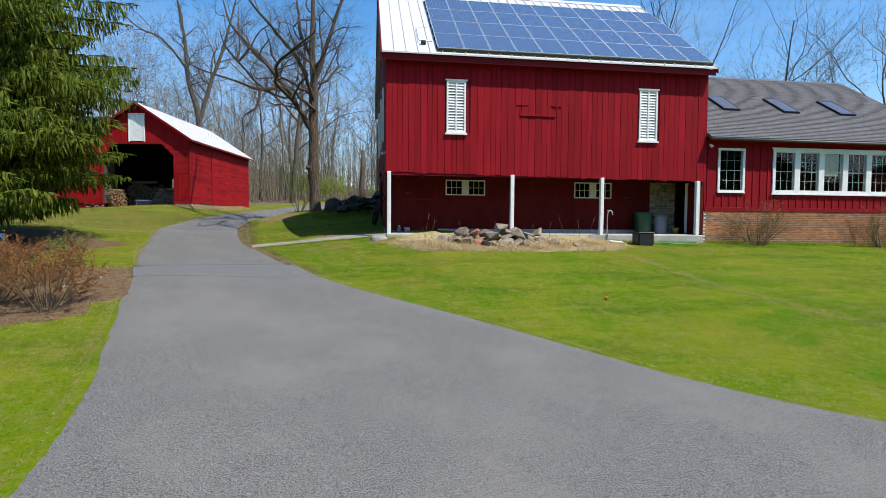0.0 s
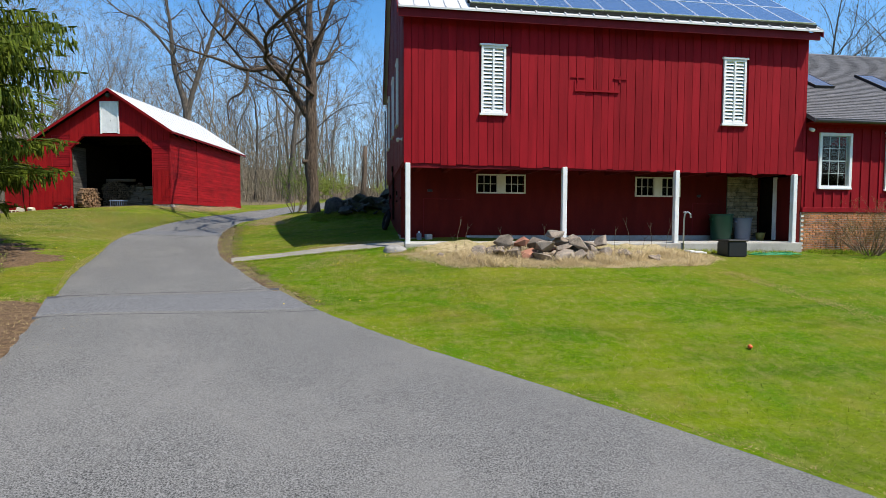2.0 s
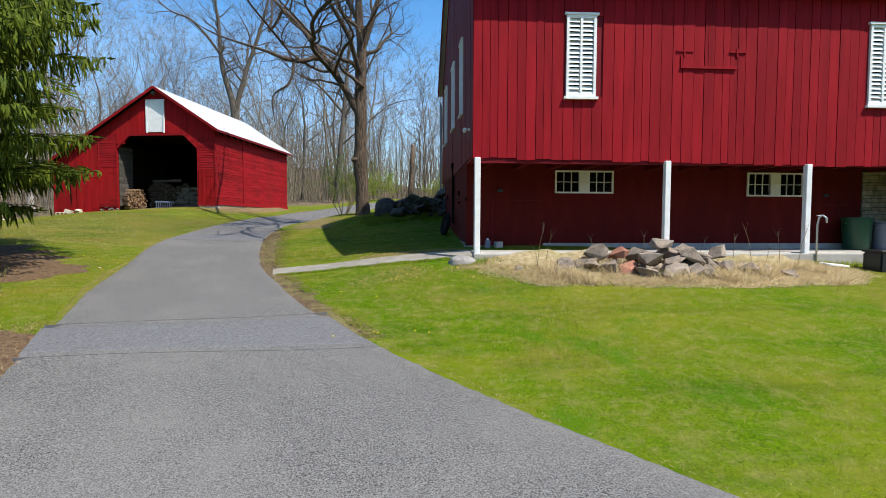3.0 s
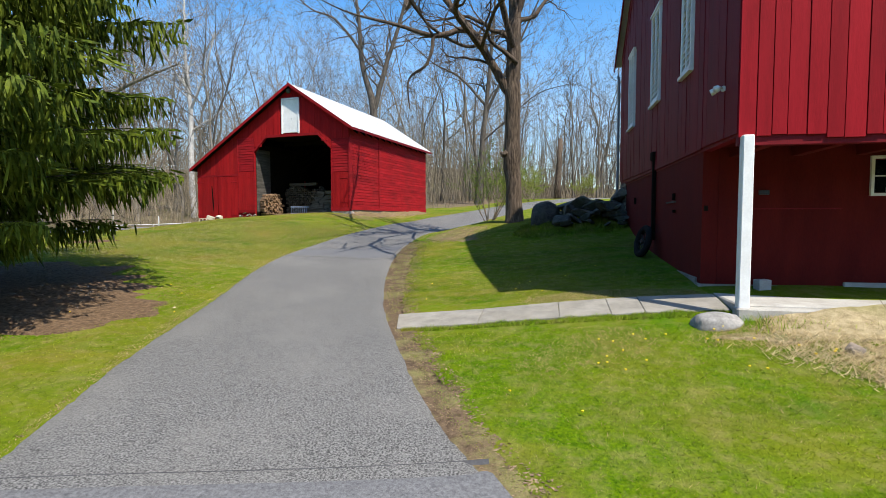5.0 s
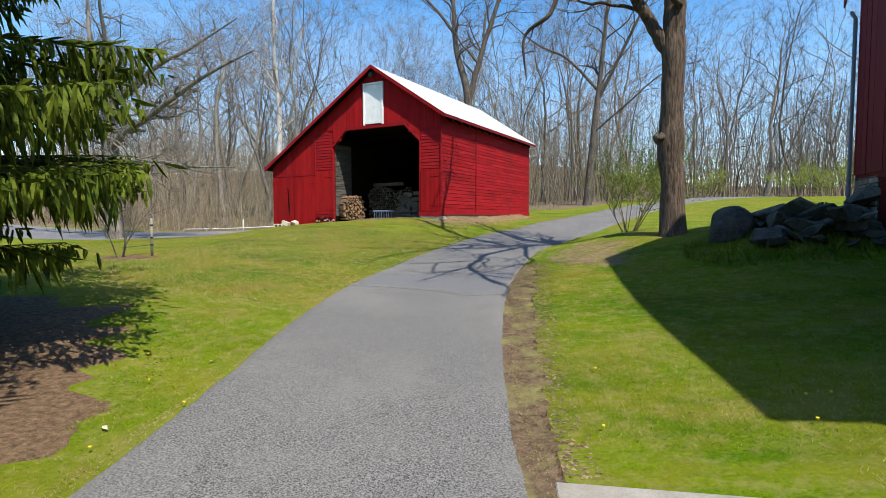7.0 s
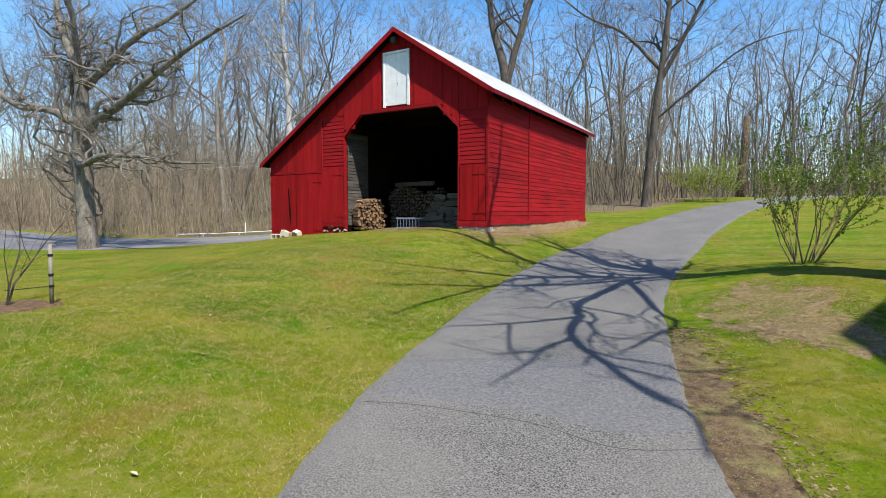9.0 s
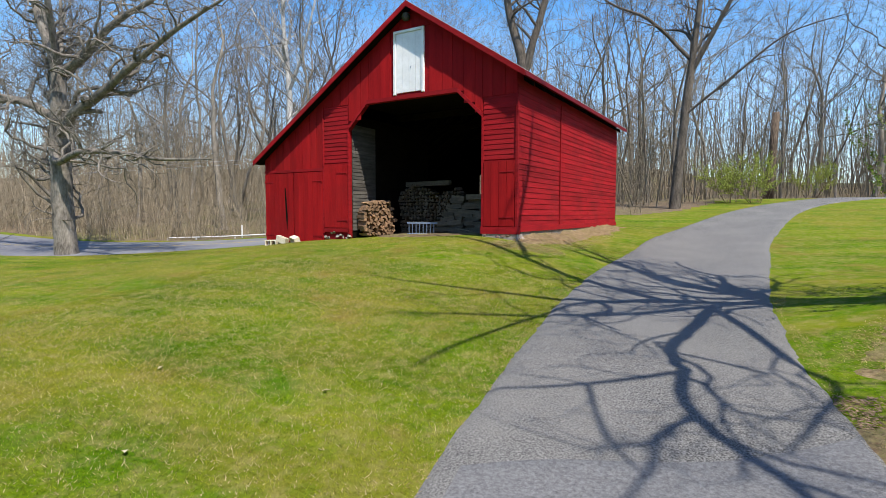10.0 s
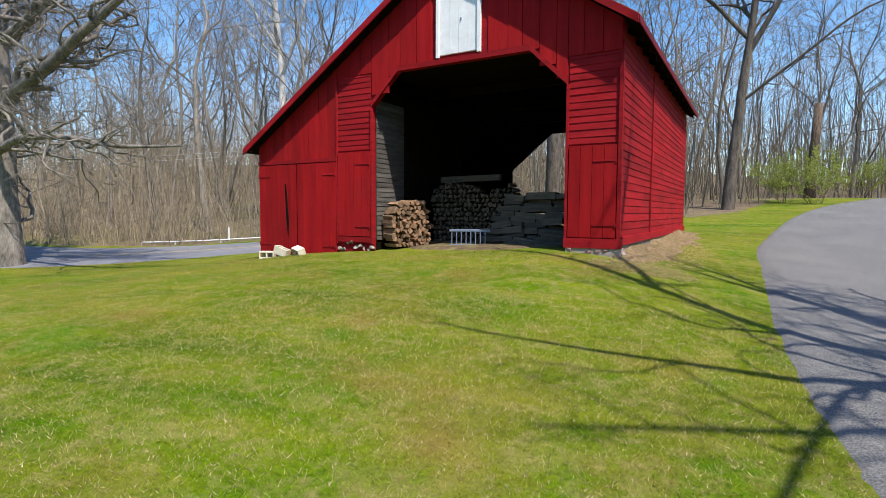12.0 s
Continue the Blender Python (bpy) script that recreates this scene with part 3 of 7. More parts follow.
def build_shed():
    shed = thing("shed", SHED, "weathered red wooden shed with white metal roof and open front", "shed")
    T = 0.12
    front_at, side_at = (lambda u, d, z: (u, d, z)), (lambda u, d, z: (-d, u, z))
    outline = [(-9.74, 3.45), (-5.8, 3.45), (-5.8, 7.10), (-5.04, 7.84), (-1.81, 7.84), (-1.02, 7.08), (-1.02, 3.62), (0, 3.62), (0, shed_top(0) - T), (SA[0], SA[1] - T), (-9.74, shed_top(-9.74) - T)]
    front = part("front_wall", fixed(prism(outline, 0.0, 0.1)), RED_OLD, shed)
    east = part("side_wall", boxes((-0.1, 0.0, 0.102, SD, 3.95, shed_top(0) - T)), RED_OLD, shed)
    part("side_wall", boxes((-9.74, -9.64, 0.102, SD, 3.6, shed_top(-9.74) - T)), RED_OLD, shed)
    back = [(-9.63, 3.62), (-6.62, 3.62), (-6.62, 6.32), (-4.93, 7.74), (-2.6, 7.74), (-1.8, 7.0), (-1.8, 3.62), (-0.11, 3.62), (-0.11, shed_top(-0.11) - T), (SA[0], SA[1] - T), (-9.63, shed_top(-9.63) - T)]
    # rear wall, roof deck and rafters carry the shed's indoor shade as colour
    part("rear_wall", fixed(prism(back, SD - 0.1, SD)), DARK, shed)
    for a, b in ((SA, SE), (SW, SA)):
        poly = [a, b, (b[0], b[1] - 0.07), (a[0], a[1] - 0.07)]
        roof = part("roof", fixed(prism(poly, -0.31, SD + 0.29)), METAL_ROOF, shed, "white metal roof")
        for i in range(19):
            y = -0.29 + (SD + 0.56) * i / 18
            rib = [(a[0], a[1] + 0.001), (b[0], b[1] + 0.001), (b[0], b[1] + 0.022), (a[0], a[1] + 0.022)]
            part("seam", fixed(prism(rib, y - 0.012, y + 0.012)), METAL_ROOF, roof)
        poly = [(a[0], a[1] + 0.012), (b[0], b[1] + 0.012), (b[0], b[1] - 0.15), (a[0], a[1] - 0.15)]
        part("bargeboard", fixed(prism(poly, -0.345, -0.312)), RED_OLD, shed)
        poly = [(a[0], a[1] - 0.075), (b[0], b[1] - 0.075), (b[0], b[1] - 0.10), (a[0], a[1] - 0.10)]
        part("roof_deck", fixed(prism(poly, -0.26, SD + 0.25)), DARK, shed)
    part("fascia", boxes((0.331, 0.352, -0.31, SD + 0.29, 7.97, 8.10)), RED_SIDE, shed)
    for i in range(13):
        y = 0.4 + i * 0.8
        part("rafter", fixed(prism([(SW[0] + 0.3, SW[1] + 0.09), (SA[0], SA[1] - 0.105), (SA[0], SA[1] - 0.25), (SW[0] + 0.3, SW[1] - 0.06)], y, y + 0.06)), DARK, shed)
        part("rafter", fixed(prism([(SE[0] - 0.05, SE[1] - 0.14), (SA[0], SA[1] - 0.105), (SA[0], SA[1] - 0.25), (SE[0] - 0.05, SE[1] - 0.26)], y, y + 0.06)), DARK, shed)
    # boarding of the front
    boards(front, -9.74, -6.90, 0.36, lambda u: 5.95, lambda u: shed_top(u) - 0.13, front_at, RED_BOARD, jag=0)
    boards(front, -6.90, -5.80, 0.36, lambda u: 7.90, lambda u: shed_top(u) - 0.13, front_at, RED_BOARD, jag=0)

    def arch(u):
        return 7.84 if -5.04 < u < -1.81 else (7.10 + (u + 5.8) * 0.974 if u <= -5.04 else 7.08 + (-1.02 - u) * 0.962)
    boards(front, -5.80, -1.02, 0.40, lambda u: arch(u) + 0.04, lambda u: shed_top(u) - 0.13, front_at, RED_BOARD, [(-4.02, -2.90, 7.93, 9.86)], jag=0)
    boards(front, -1.02, 0.0, 0.40, lambda u: 7.62, lambda u: shed_top(u) - 0.13, front_at, RED_BOARD, jag=0)
    for p, q in (((-5.8, 7.10), (-5.04, 7.84)), ((-5.04, 7.84), (-1.81, 7.84)), ((-1.81, 7.84), (-1.02, 7.08))):
        part("trim", fixed(prism([p, q, (q[0], q[1] + 0.12), (p[0], p[1] + 0.12)], -0.06, -0.034)), RED_OLD, front)
    part("trim", boxes((-9.74, -6.90, -0.055, -0.002, 5.86, 5.95)), RED_OLD, front)
    clapboards(front, -6.88, -5.84, 6.10, 7.90, front_at, RED_OLD, 0.135, 1)
    clapboards(front, -0.98, -0.02, 5.92, 7.62, front_at, RED_OLD, 0.135, 1)
    part("trim", boxes((-6.92, -6.88, -0.06, -0.001, 3.8, 7.9)), RED_OLD, front)
    part("trim", boxes((-5.84, -5.79, -0.06, -0.001, 3.8, 7.1)), RED_OLD, front)
    part("trim", boxes((-1.03, -0.98, -0.06, -0.001, 4.0, 7.08)), RED_OLD, front)
    part("trim", boxes((-0.02, 0.05, -0.06, 0.04, 4.0, 7.62)), RED_OLD, front, "corner board")
    plank_door(shed, front_at, -6.86, -5.86, 3.98, 6.06, 1)
    plank_door(shed, front_at, -0.96, -0.04, 4.10, 5.88, 1)
    plank_door(shed, front_at, -9.70, -8.33, 3.45, 5.84, -1)
    plank_door(shed, front_at, -8.27, -6.94, 3.45, 5.84, 1)
    part("broken_slot", fixed(prism([(-8.71, 5.32), (-8.66, 5.32), (-8.58, 4.3), (-8.61, 3.9), (-8.66, 4.3)], -0.082, -0.067)), DARK, shed)
    part("sill", boxes((-1.04, 0.06, -0.07, 0.1, 3.90, 4.09), (0.001, 0.06, 0.11, SD, 3.96, 4.12)), RED_OLD, shed)
    part("sill", boxes((-6.9, -5.8, -0.06, -0.001, 3.84, 3.97)), RED_OLD, shed)
    clapboards(east, 0.05, SD, 4.10, 7.86, side_at, RED_OLD, 0.155, 3)
    part("trim", boxes((0.035, 0.055, 3.3, 3.38, 4.12, 7.85)), RED_OLD, east)
    # loft door
    loft = part("loft_door", boxes((-3.92, -2.99, -0.02, 0.0, 8.03, 9.76)), WHITE, shed, "white plank loft door")
    for i in range(4):
        a = -3.91 + 0.23 * i
        part("plank", boxes((a + 0.003, a + 0.227, -0.034 - 0.003 * (i % 2), -0.021, 8.04, 9.75)), WHITE, loft)
    part("frame", bbox([(-4.0, -3.92, -0.075, 0, 7.98, 9.84), (-2.99, -2.91, -0.075, 0, 7.98, 9.84), (-3.92, -2.99, -0.075, 0, 9.76, 9.84)], 0.006), WHITE, loft)
    part("latch", boxes((-3.40, -3.37, -0.055, -0.04, 8.72, 8.77)), GALV, loft)
    # gable lamp
    bm = bmesh.new()
    bmesh.ops.create_uvsphere(bm, u_segments=12, v_segments=8, radius=0.13, matrix=Matrix.Translation((-3.5, -0.12, 10.18)))
    smooth(part("gable_light", bm, STONE_DARK, shed, "round dusty gable light"))
    # inner partition: grey siding only at the sunlit front, near-black beyond for painted shade
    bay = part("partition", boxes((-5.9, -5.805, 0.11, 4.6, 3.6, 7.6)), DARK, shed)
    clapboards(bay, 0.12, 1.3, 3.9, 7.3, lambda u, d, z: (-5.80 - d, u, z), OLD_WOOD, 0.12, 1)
    # lintel, ties and loft: same near-black in place of indoor shade
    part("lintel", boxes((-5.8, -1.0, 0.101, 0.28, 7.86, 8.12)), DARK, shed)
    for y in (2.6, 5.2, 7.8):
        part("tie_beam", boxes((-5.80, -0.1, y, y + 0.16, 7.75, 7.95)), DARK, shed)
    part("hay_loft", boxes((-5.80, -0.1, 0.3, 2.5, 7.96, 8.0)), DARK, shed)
    return shed


shed = build_shed()

# ---- house ----
HY, HX0, HX1 = 20.47, 14.42, 25.9


def hroof(y):
    return 6.12 + 0.645 * (y - 20.07)


def build_house():
    house = thing("house", label="low red board-and-batten wing with brick base and grey shingle roof", category="house")
    holes = [(14.96, 16.13, 4.02, 5.76)] + [(17.42 + 1.1 * i, 18.42 + 1.1 * i, 4.05, 5.74) for i in range(6)]
    part("front_wall", welded(boxes(*[(a, b, HY, HY + 0.2, c, d) for a, b, c, d in holed(HX0, HX1, 3.26, 6.2, holes)])), RED, house)
    part("brick_base", boxes((HX0, HX1, HY - 0.01, HY + 0.2, 1.6, 3.26)), MORTAR, house)
    part("side_wall", fixed(prism([(HY + 0.21, 1.6), (32.9, 1.6), (32.9, 6.3), (26.5, hroof(26.5) - 0.15), (HY + 0.21, 6.2)], HX1 - 0.2, HX1, "x")), RED, house)
    part("rear_wall", boxes((HX0, HX1 - 0.2, 32.7, 32.9, 1.6, 6.2)), RED, house)
    part("roof", fixed(prism([(20.07, 6.12), (26.6, hroof(26.6)), (33.1, 6.12), (33.1, 6.0), (26.6, hroof(26.6) - 0.12), (20.07, 6.0)], HX0, HX1 + 0.3, "x")), SHINGLE, house, "grey asphalt shingle roof")
    return house


house = build_house()

# ---- trees ----
def limb(out, p, d, length, r, level, rng, sides, maxlev, spread, kids, droop=0.0, wander=0.18, tip=0.25, low=0.35):
    """Grows one limb and, from it, smaller ones; adds (path, radii, sides, level) to out."""
    n = max(3, int(length / (0.55 if level < 2 else 0.35)) + 1) if level < maxlev else 2
    n = min(n, 11 if level else 14)
    path, radii = [Vector(p)], [r]
    d = Vector(d).normalized()
    for i in range(n):
        w = wander * (0.6 if level == 0 else 1.5)
        d = (d + Vector((rng.gauss(0, w), rng.gauss(0, w), rng.gauss(0, w * 0.6) + (0.06 if level else 0.03) - droop))).normalized()
        path.append(path[-1] + d * (length / n))
        radii.append(r * (1 - (1 - tip) * (i + 1) / n))
    out.append((path, radii, sides[min(level, len(sides) - 1)], level))
    if level >= maxlev:
        return
    count = kids[min(level, len(kids) - 1)]
    for k in range(count):
        t = low + (1 - low) * (k + rng.random() * 0.9) / count
        i = min(int(t * n), n - 1)
        f = t * n - i
        q = path[i].lerp(path[i + 1], min(f, 1))
        axis = (path[i + 1] - path[i]).normalized()
        side = axis.orthogonal().normalized()
        side.rotate(Matrix.Rotation(rng.uniform(0, 6.283), 3, axis))
        a = spread * rng.uniform(0.65, 1.25)
        nd = axis * math.cos(a) + side * math.sin(a)
        limb(out, q, nd, length * rng.uniform(0.38, 0.68) * (1.15 - 0.4 * t), radii[i] * rng.uniform(0.34, 0.58), level + 1, rng, sides, maxlev, spread, kids, droop, wander, tip, 0.2)


def limb_mesh(limbs, levels):
    return joined(*[tube(p, r, s, False) for p, r, s, lv in limbs if lv in levels])


def bare_tree(name, seed, height, r, material, maxlev=3, kids=(9, 6, 5), spread=0.75, sides=(7, 5, 3, 3), low=0.35, lean=(0, 0), wander=0.12):
    """A leafless tree with its foot at the origin: trunk and crown."""
    rng = random.Random(seed)
    out = []
    limb(out, (0, 0, -0.3), (lean[0], lean[1], 1), height, r, 0, rng, sides, maxlev, spread, kids, 0, wander, 0.15, low)
    tree = thing(name)
    smooth(part("trunk", limb_mesh(out, (0,)), material, tree))
    smooth(part("crown", limb_mesh(out, (1, 2, 3, 4, 5)), material, tree))
    return tree


def tree_of(name, mains, seed, material, kids=(7, 5, 4), maxlev=4, sides=(12, 8, 5, 3, 3), spread=0.8, wander=0.2, reach=0.5, droop=0.0, dense=1.1, girth=1.0):
    """A tree grown from main limbs given as paths of (x, y, z, radius); the first is the trunk."""
    rng = random.Random(seed)
    out = []
    for k, main in enumerate(mains):
        pts = [Vector(p[:3]) for p in main]
        fine = spline([tuple(p) for p in pts], 5)
        rad = [float(r) for r in np.interp(np.linspace(0, len(main) - 1, len(fine)), range(len(main)), [p[3] * girth for p in main])]
        fine = [q + Vector((rng.gauss(0, 0.35), rng.gauss(0, 0.35), rng.gauss(0, 0.25))) * (rad[i] * (0.12 if k == 0 else 0.35) if 0 < i < len(fine) - 1 else 0) for i, q in enumerate(fine)]
        out.append((fine, rad, sides[0] if k == 0 else sides[1], 0 if k == 0 else 1))
        total = sum((b - a).length for a, b in zip(fine, fine[1:]))
        n = max(3, int(total * (0.75 if k == 0 else dense)))
        start = 0.55 if k == 0 else 0.2
        for c in range(n):
            t = start + (1 - start) * (c + rng.random() * 0.8) / n
            i = min(int(t * (len(fine) - 1)), len(fine) - 2)
            axis = (fine[i + 1] - fine[i]).normalized()
            side = axis.orthogonal().normalized()
            side.rotate(Matrix.Rotation(rng.uniform(0, 6.283), 3, axis))
            side.z = side.z * 0.6 + 0.15
            a = spread * rng.uniform(0.7, 1.3)
            d = axis * math.cos(a) + side * math.sin(a)
            r = min(rad[i] * rng.uniform(0.35, 0.55), 0.11)
            limb(out, fine[i], d, min(total * reach, 5.5) * rng.uniform(0.4, 0.9) * (1.2 - 0.5 * t), r, 2, rng, sides, maxlev, spread, (kids[0], kids[0], kids[0], kids[1], kids[2]), droop, wander, 0.2)
    tree = thing(name)
    smooth(part("trunk", limb_mesh(out, (0,)), material, tree))
    for lv, nm in ((1, "limb"),):
        for path, radii, s, l in out:
            if l == lv:
                smooth(part(nm, tube(path, radii, s, False), material, tree))
    smooth(part("crown", limb_mesh(out, (2, 3, 4, 5)), material, tree))
    return tree


def twigs(limbs, seed, per_metre, length, r, second=1):
    """Fine twigs along the finer limbs: slim three-sided spikes, each with smaller ones off it."""
    nr = np.random.RandomState(seed)
    A, B = [], []
    for path, radii, sides, lv in limbs:
        if lv < 1:
            continue
        for a, b in zip(path, path[1:]):
            A.append(a)
            B.append(b)
    A, B = np.array(A), np.array(B)
    seg = np.linalg.norm(B - A, axis=1)
    cnt = nr.poisson(seg * per_metre)

    def grow(A, B, idx, length, r):
        n = len(idx)
        u = nr.rand(n)[:, None]
        P = A[idx] * (1 - u) + B[idx] * u
        D = B[idx] - A[idx]
        D /= np.linalg.norm(D, axis=1)[:, None] + 1e-9
        R = nr.normal(size=(n, 3))
        R /= np.linalg.norm(R, axis=1)[:, None]
        V = D * 0.75 + R * 0.8 + np.array([0, 0, 0.22])
        V /= np.linalg.norm(V, axis=1)[:, None]
        T = P + V * (length * nr.uniform(0.4, 1.3, n))[:, None]
        X = np.cross(V, nr.normal(size=(n, 3)))
        X /= np.linalg.norm(X, axis=1)[:, None] + 1e-9
        Y = np.cross(V, X)
        ring = [P + r * (X * math.cos(a) + Y * math.sin(a)) for a in (0.0, 2.094, 4.189)]
        return P, T, ring
    P, T, ring = grow(A, B, np.repeat(np.arange(len(A)), cnt), length, r)
    packs = [(ring, T)]
    if second:
        P2, T2, ring2 = grow(P, T, np.repeat(np.arange(len(P)), second), length * 0.5, r * 0.6)
        packs.append((ring2, T2))
    tri = [np.stack([ring[k], ring[(k + 1) % 3], T], 1) for ring, T in packs for k in range(3)]
    tri = np.concatenate(tri).reshape(-1, 3)
    return [tuple(v) for v in tri.tolist()], [(k, k + 1, k + 2) for k in range(0, len(tri), 3)]


def twiggy_tree(name, seed, height, r, material, kids, spread, sides, low, per_metre, second):
    """A woodland tree: wandering trunk, rising limbs, a haze of fine twigs."""
    rng = random.Random(seed)
    out = []
    limb(out, (0, 0, -0.3), (rng.gauss(0, 0.05), rng.gauss(0, 0.05), 1), height, r, 0, rng, sides, 2, spread, kids, -0.05, 0.23, 0.12, low)
    tree = thing(name)
    smooth(part("trunk", limb_mesh(out, (0,)), material, tree))
    smooth(part("crown", joined(limb_mesh(out, (1, 2)), twigs(out, seed, per_metre, 1.0, 0.011, second)), material, tree))
    return tree


def in_woods(x, y):
    """Where the mown grass ends and leaf litter begins."""
    w = 1.6 * noise.noise((x * 0.25, y * 0.25, 5.0))
    if x < -17:
        return y > np.interp(x, (-80, -50, -38, -32.5, -28, -25, -17), (44.9, 44.5, 45.0, 48.0, 55.0, 60.5, 62)) + 0.5 * w
    if x < -4:
        return y > np.interp(x, (-17, -14, -8, -4), (56, 54, 55, 62)) + w
    return y > np.interp(x, (-4, 0, 10, 30, 60), (64, 70, 71, 66, 60)) + w


def woods():
    rng = random.Random(21)
    kinds, cheap = [], []
    for k in range(9):
        kinds.append(twiggy_tree("woodland_tree", 40 + k, rng.uniform(15, 24), rng.uniform(0.11, 0.28), BARK_FAR, (11, 6), rng.uniform(0.5, 0.75), (6, 4, 3), rng.uniform(0.22, 0.42), 1.6, 1))
    for k in range(5):
        cheap.append(twiggy_tree("distant_tree", 90 + k, rng.uniform(15, 21), rng.uniform(0.14, 0.22), BARK_FAR, (9, 5), 0.6, (4, 3, 3), 0.25, 1.3, 1))
    spots = []
    tries = 0
    while len(spots) < 205 and tries < 9000:
        tries += 1
        near = len(spots) < 112
        a = rng.random()
        if a < 0.5:
            x, y = rng.uniform(-85, -8), rng.uniform(50, 80) if near else rng.uniform(76, 125)
        else:
            x, y = rng.uniform(-10, 62), rng.uniform(60, 90) if near else rng.uniform(84, 125)
        if not in_woods(x, y - 1.0):
            continue
        if -4 < x < 18 and y < 80 and abs(y - (66 + 0.75 * (x - 4))) < 5:
            continue
        if min(((x - u) ** 2 + (y - v) ** 2 for u, v in spots), default=99) < (7 if near else 5):
            continue
        spots.append((x, y))
    used = set()
    for i, (x, y) in enumerate(spots):
        src = kinds[i % len(kinds)] if i < 112 else cheap[i % len(cheap)]
        m = pose(x, y, gz(x, y), rng.uniform(-4, 4), rng.uniform(-4, 4), rng.uniform(0, 360))
        ob = copy_thing(src, m) if src.name in used else src
        used.add(src.name)
        s = rng.uniform(0.72, 1.18)
        ob.matrix_world = m @ Matrix.Diagonal((s, s, s, 1))
        tagged(ob, "bare grey-brown woodland tree in early spring", "tree", "trees of the woodland")


woods()

# taller, twiggier trees behind the house
yard = bare_tree("yard_tree", 133, 20.5, 0.26, BARK, 4, (11, 6, 5, 3), 0.62, (7, 4, 3, 3, 3), 0.25)
for k, (x, y, s, a) in enumerate(((32.7, 48, 1.0, 0), (39.2, 48, 0.86, 80), (42.1, 40, 0.95, 190), (47.0, 50, 0.6, 300), (26.0, 55, 1.02, 140))):
    m = pose(x, y, gz(x, y), 0, 0, a)
    ob = yard if k == 0 else copy_thing(yard, m)
    ob.matrix_world = m @ Matrix.Diagonal((s, s, s, 1))
    tagged(ob, "dark twiggy bare tree behind the house", "tree", "trees behind the house")


def fast_mesh(name, verts, faces_n, material, parent=None, upward=False):
    """A mesh of triangles from an array of corners (n, 3, 3)."""
    v = np.asarray(verts, np.float32).reshape(-1, 3)
    me = bpy.data.meshes.new(name)
    n = len(v)
    me.vertices.add(n)
    me.vertices.foreach_set("co", v.ravel())
    me.loops.add(n)
    me.loops.foreach_set("vertex_index", np.arange(n, dtype=np.int32))
    me.polygons.add(n // 3)
    me.polygons.foreach_set("loop_start", np.arange(0, n, 3, dtype=np.int32))
    me.update(calc_edges=True)
    if upward:
        me.polygons.foreach_set("use_smooth", np.ones(n // 3, dtype=bool))
        nr = np.random.RandomState(1)
        N = np.repeat(np.stack([nr.normal(0, 0.22, n // 3), nr.normal(0, 0.22, n // 3), np.ones(n // 3)], 1), 3, 0)
        N /= np.linalg.norm(N, axis=1)[:, None]
        me.normals_split_custom_set_from_vertices(N)
    me.materials.append(material)
    ob = new(name, me)
    if parent:
        ob.parent = parent
    return ob


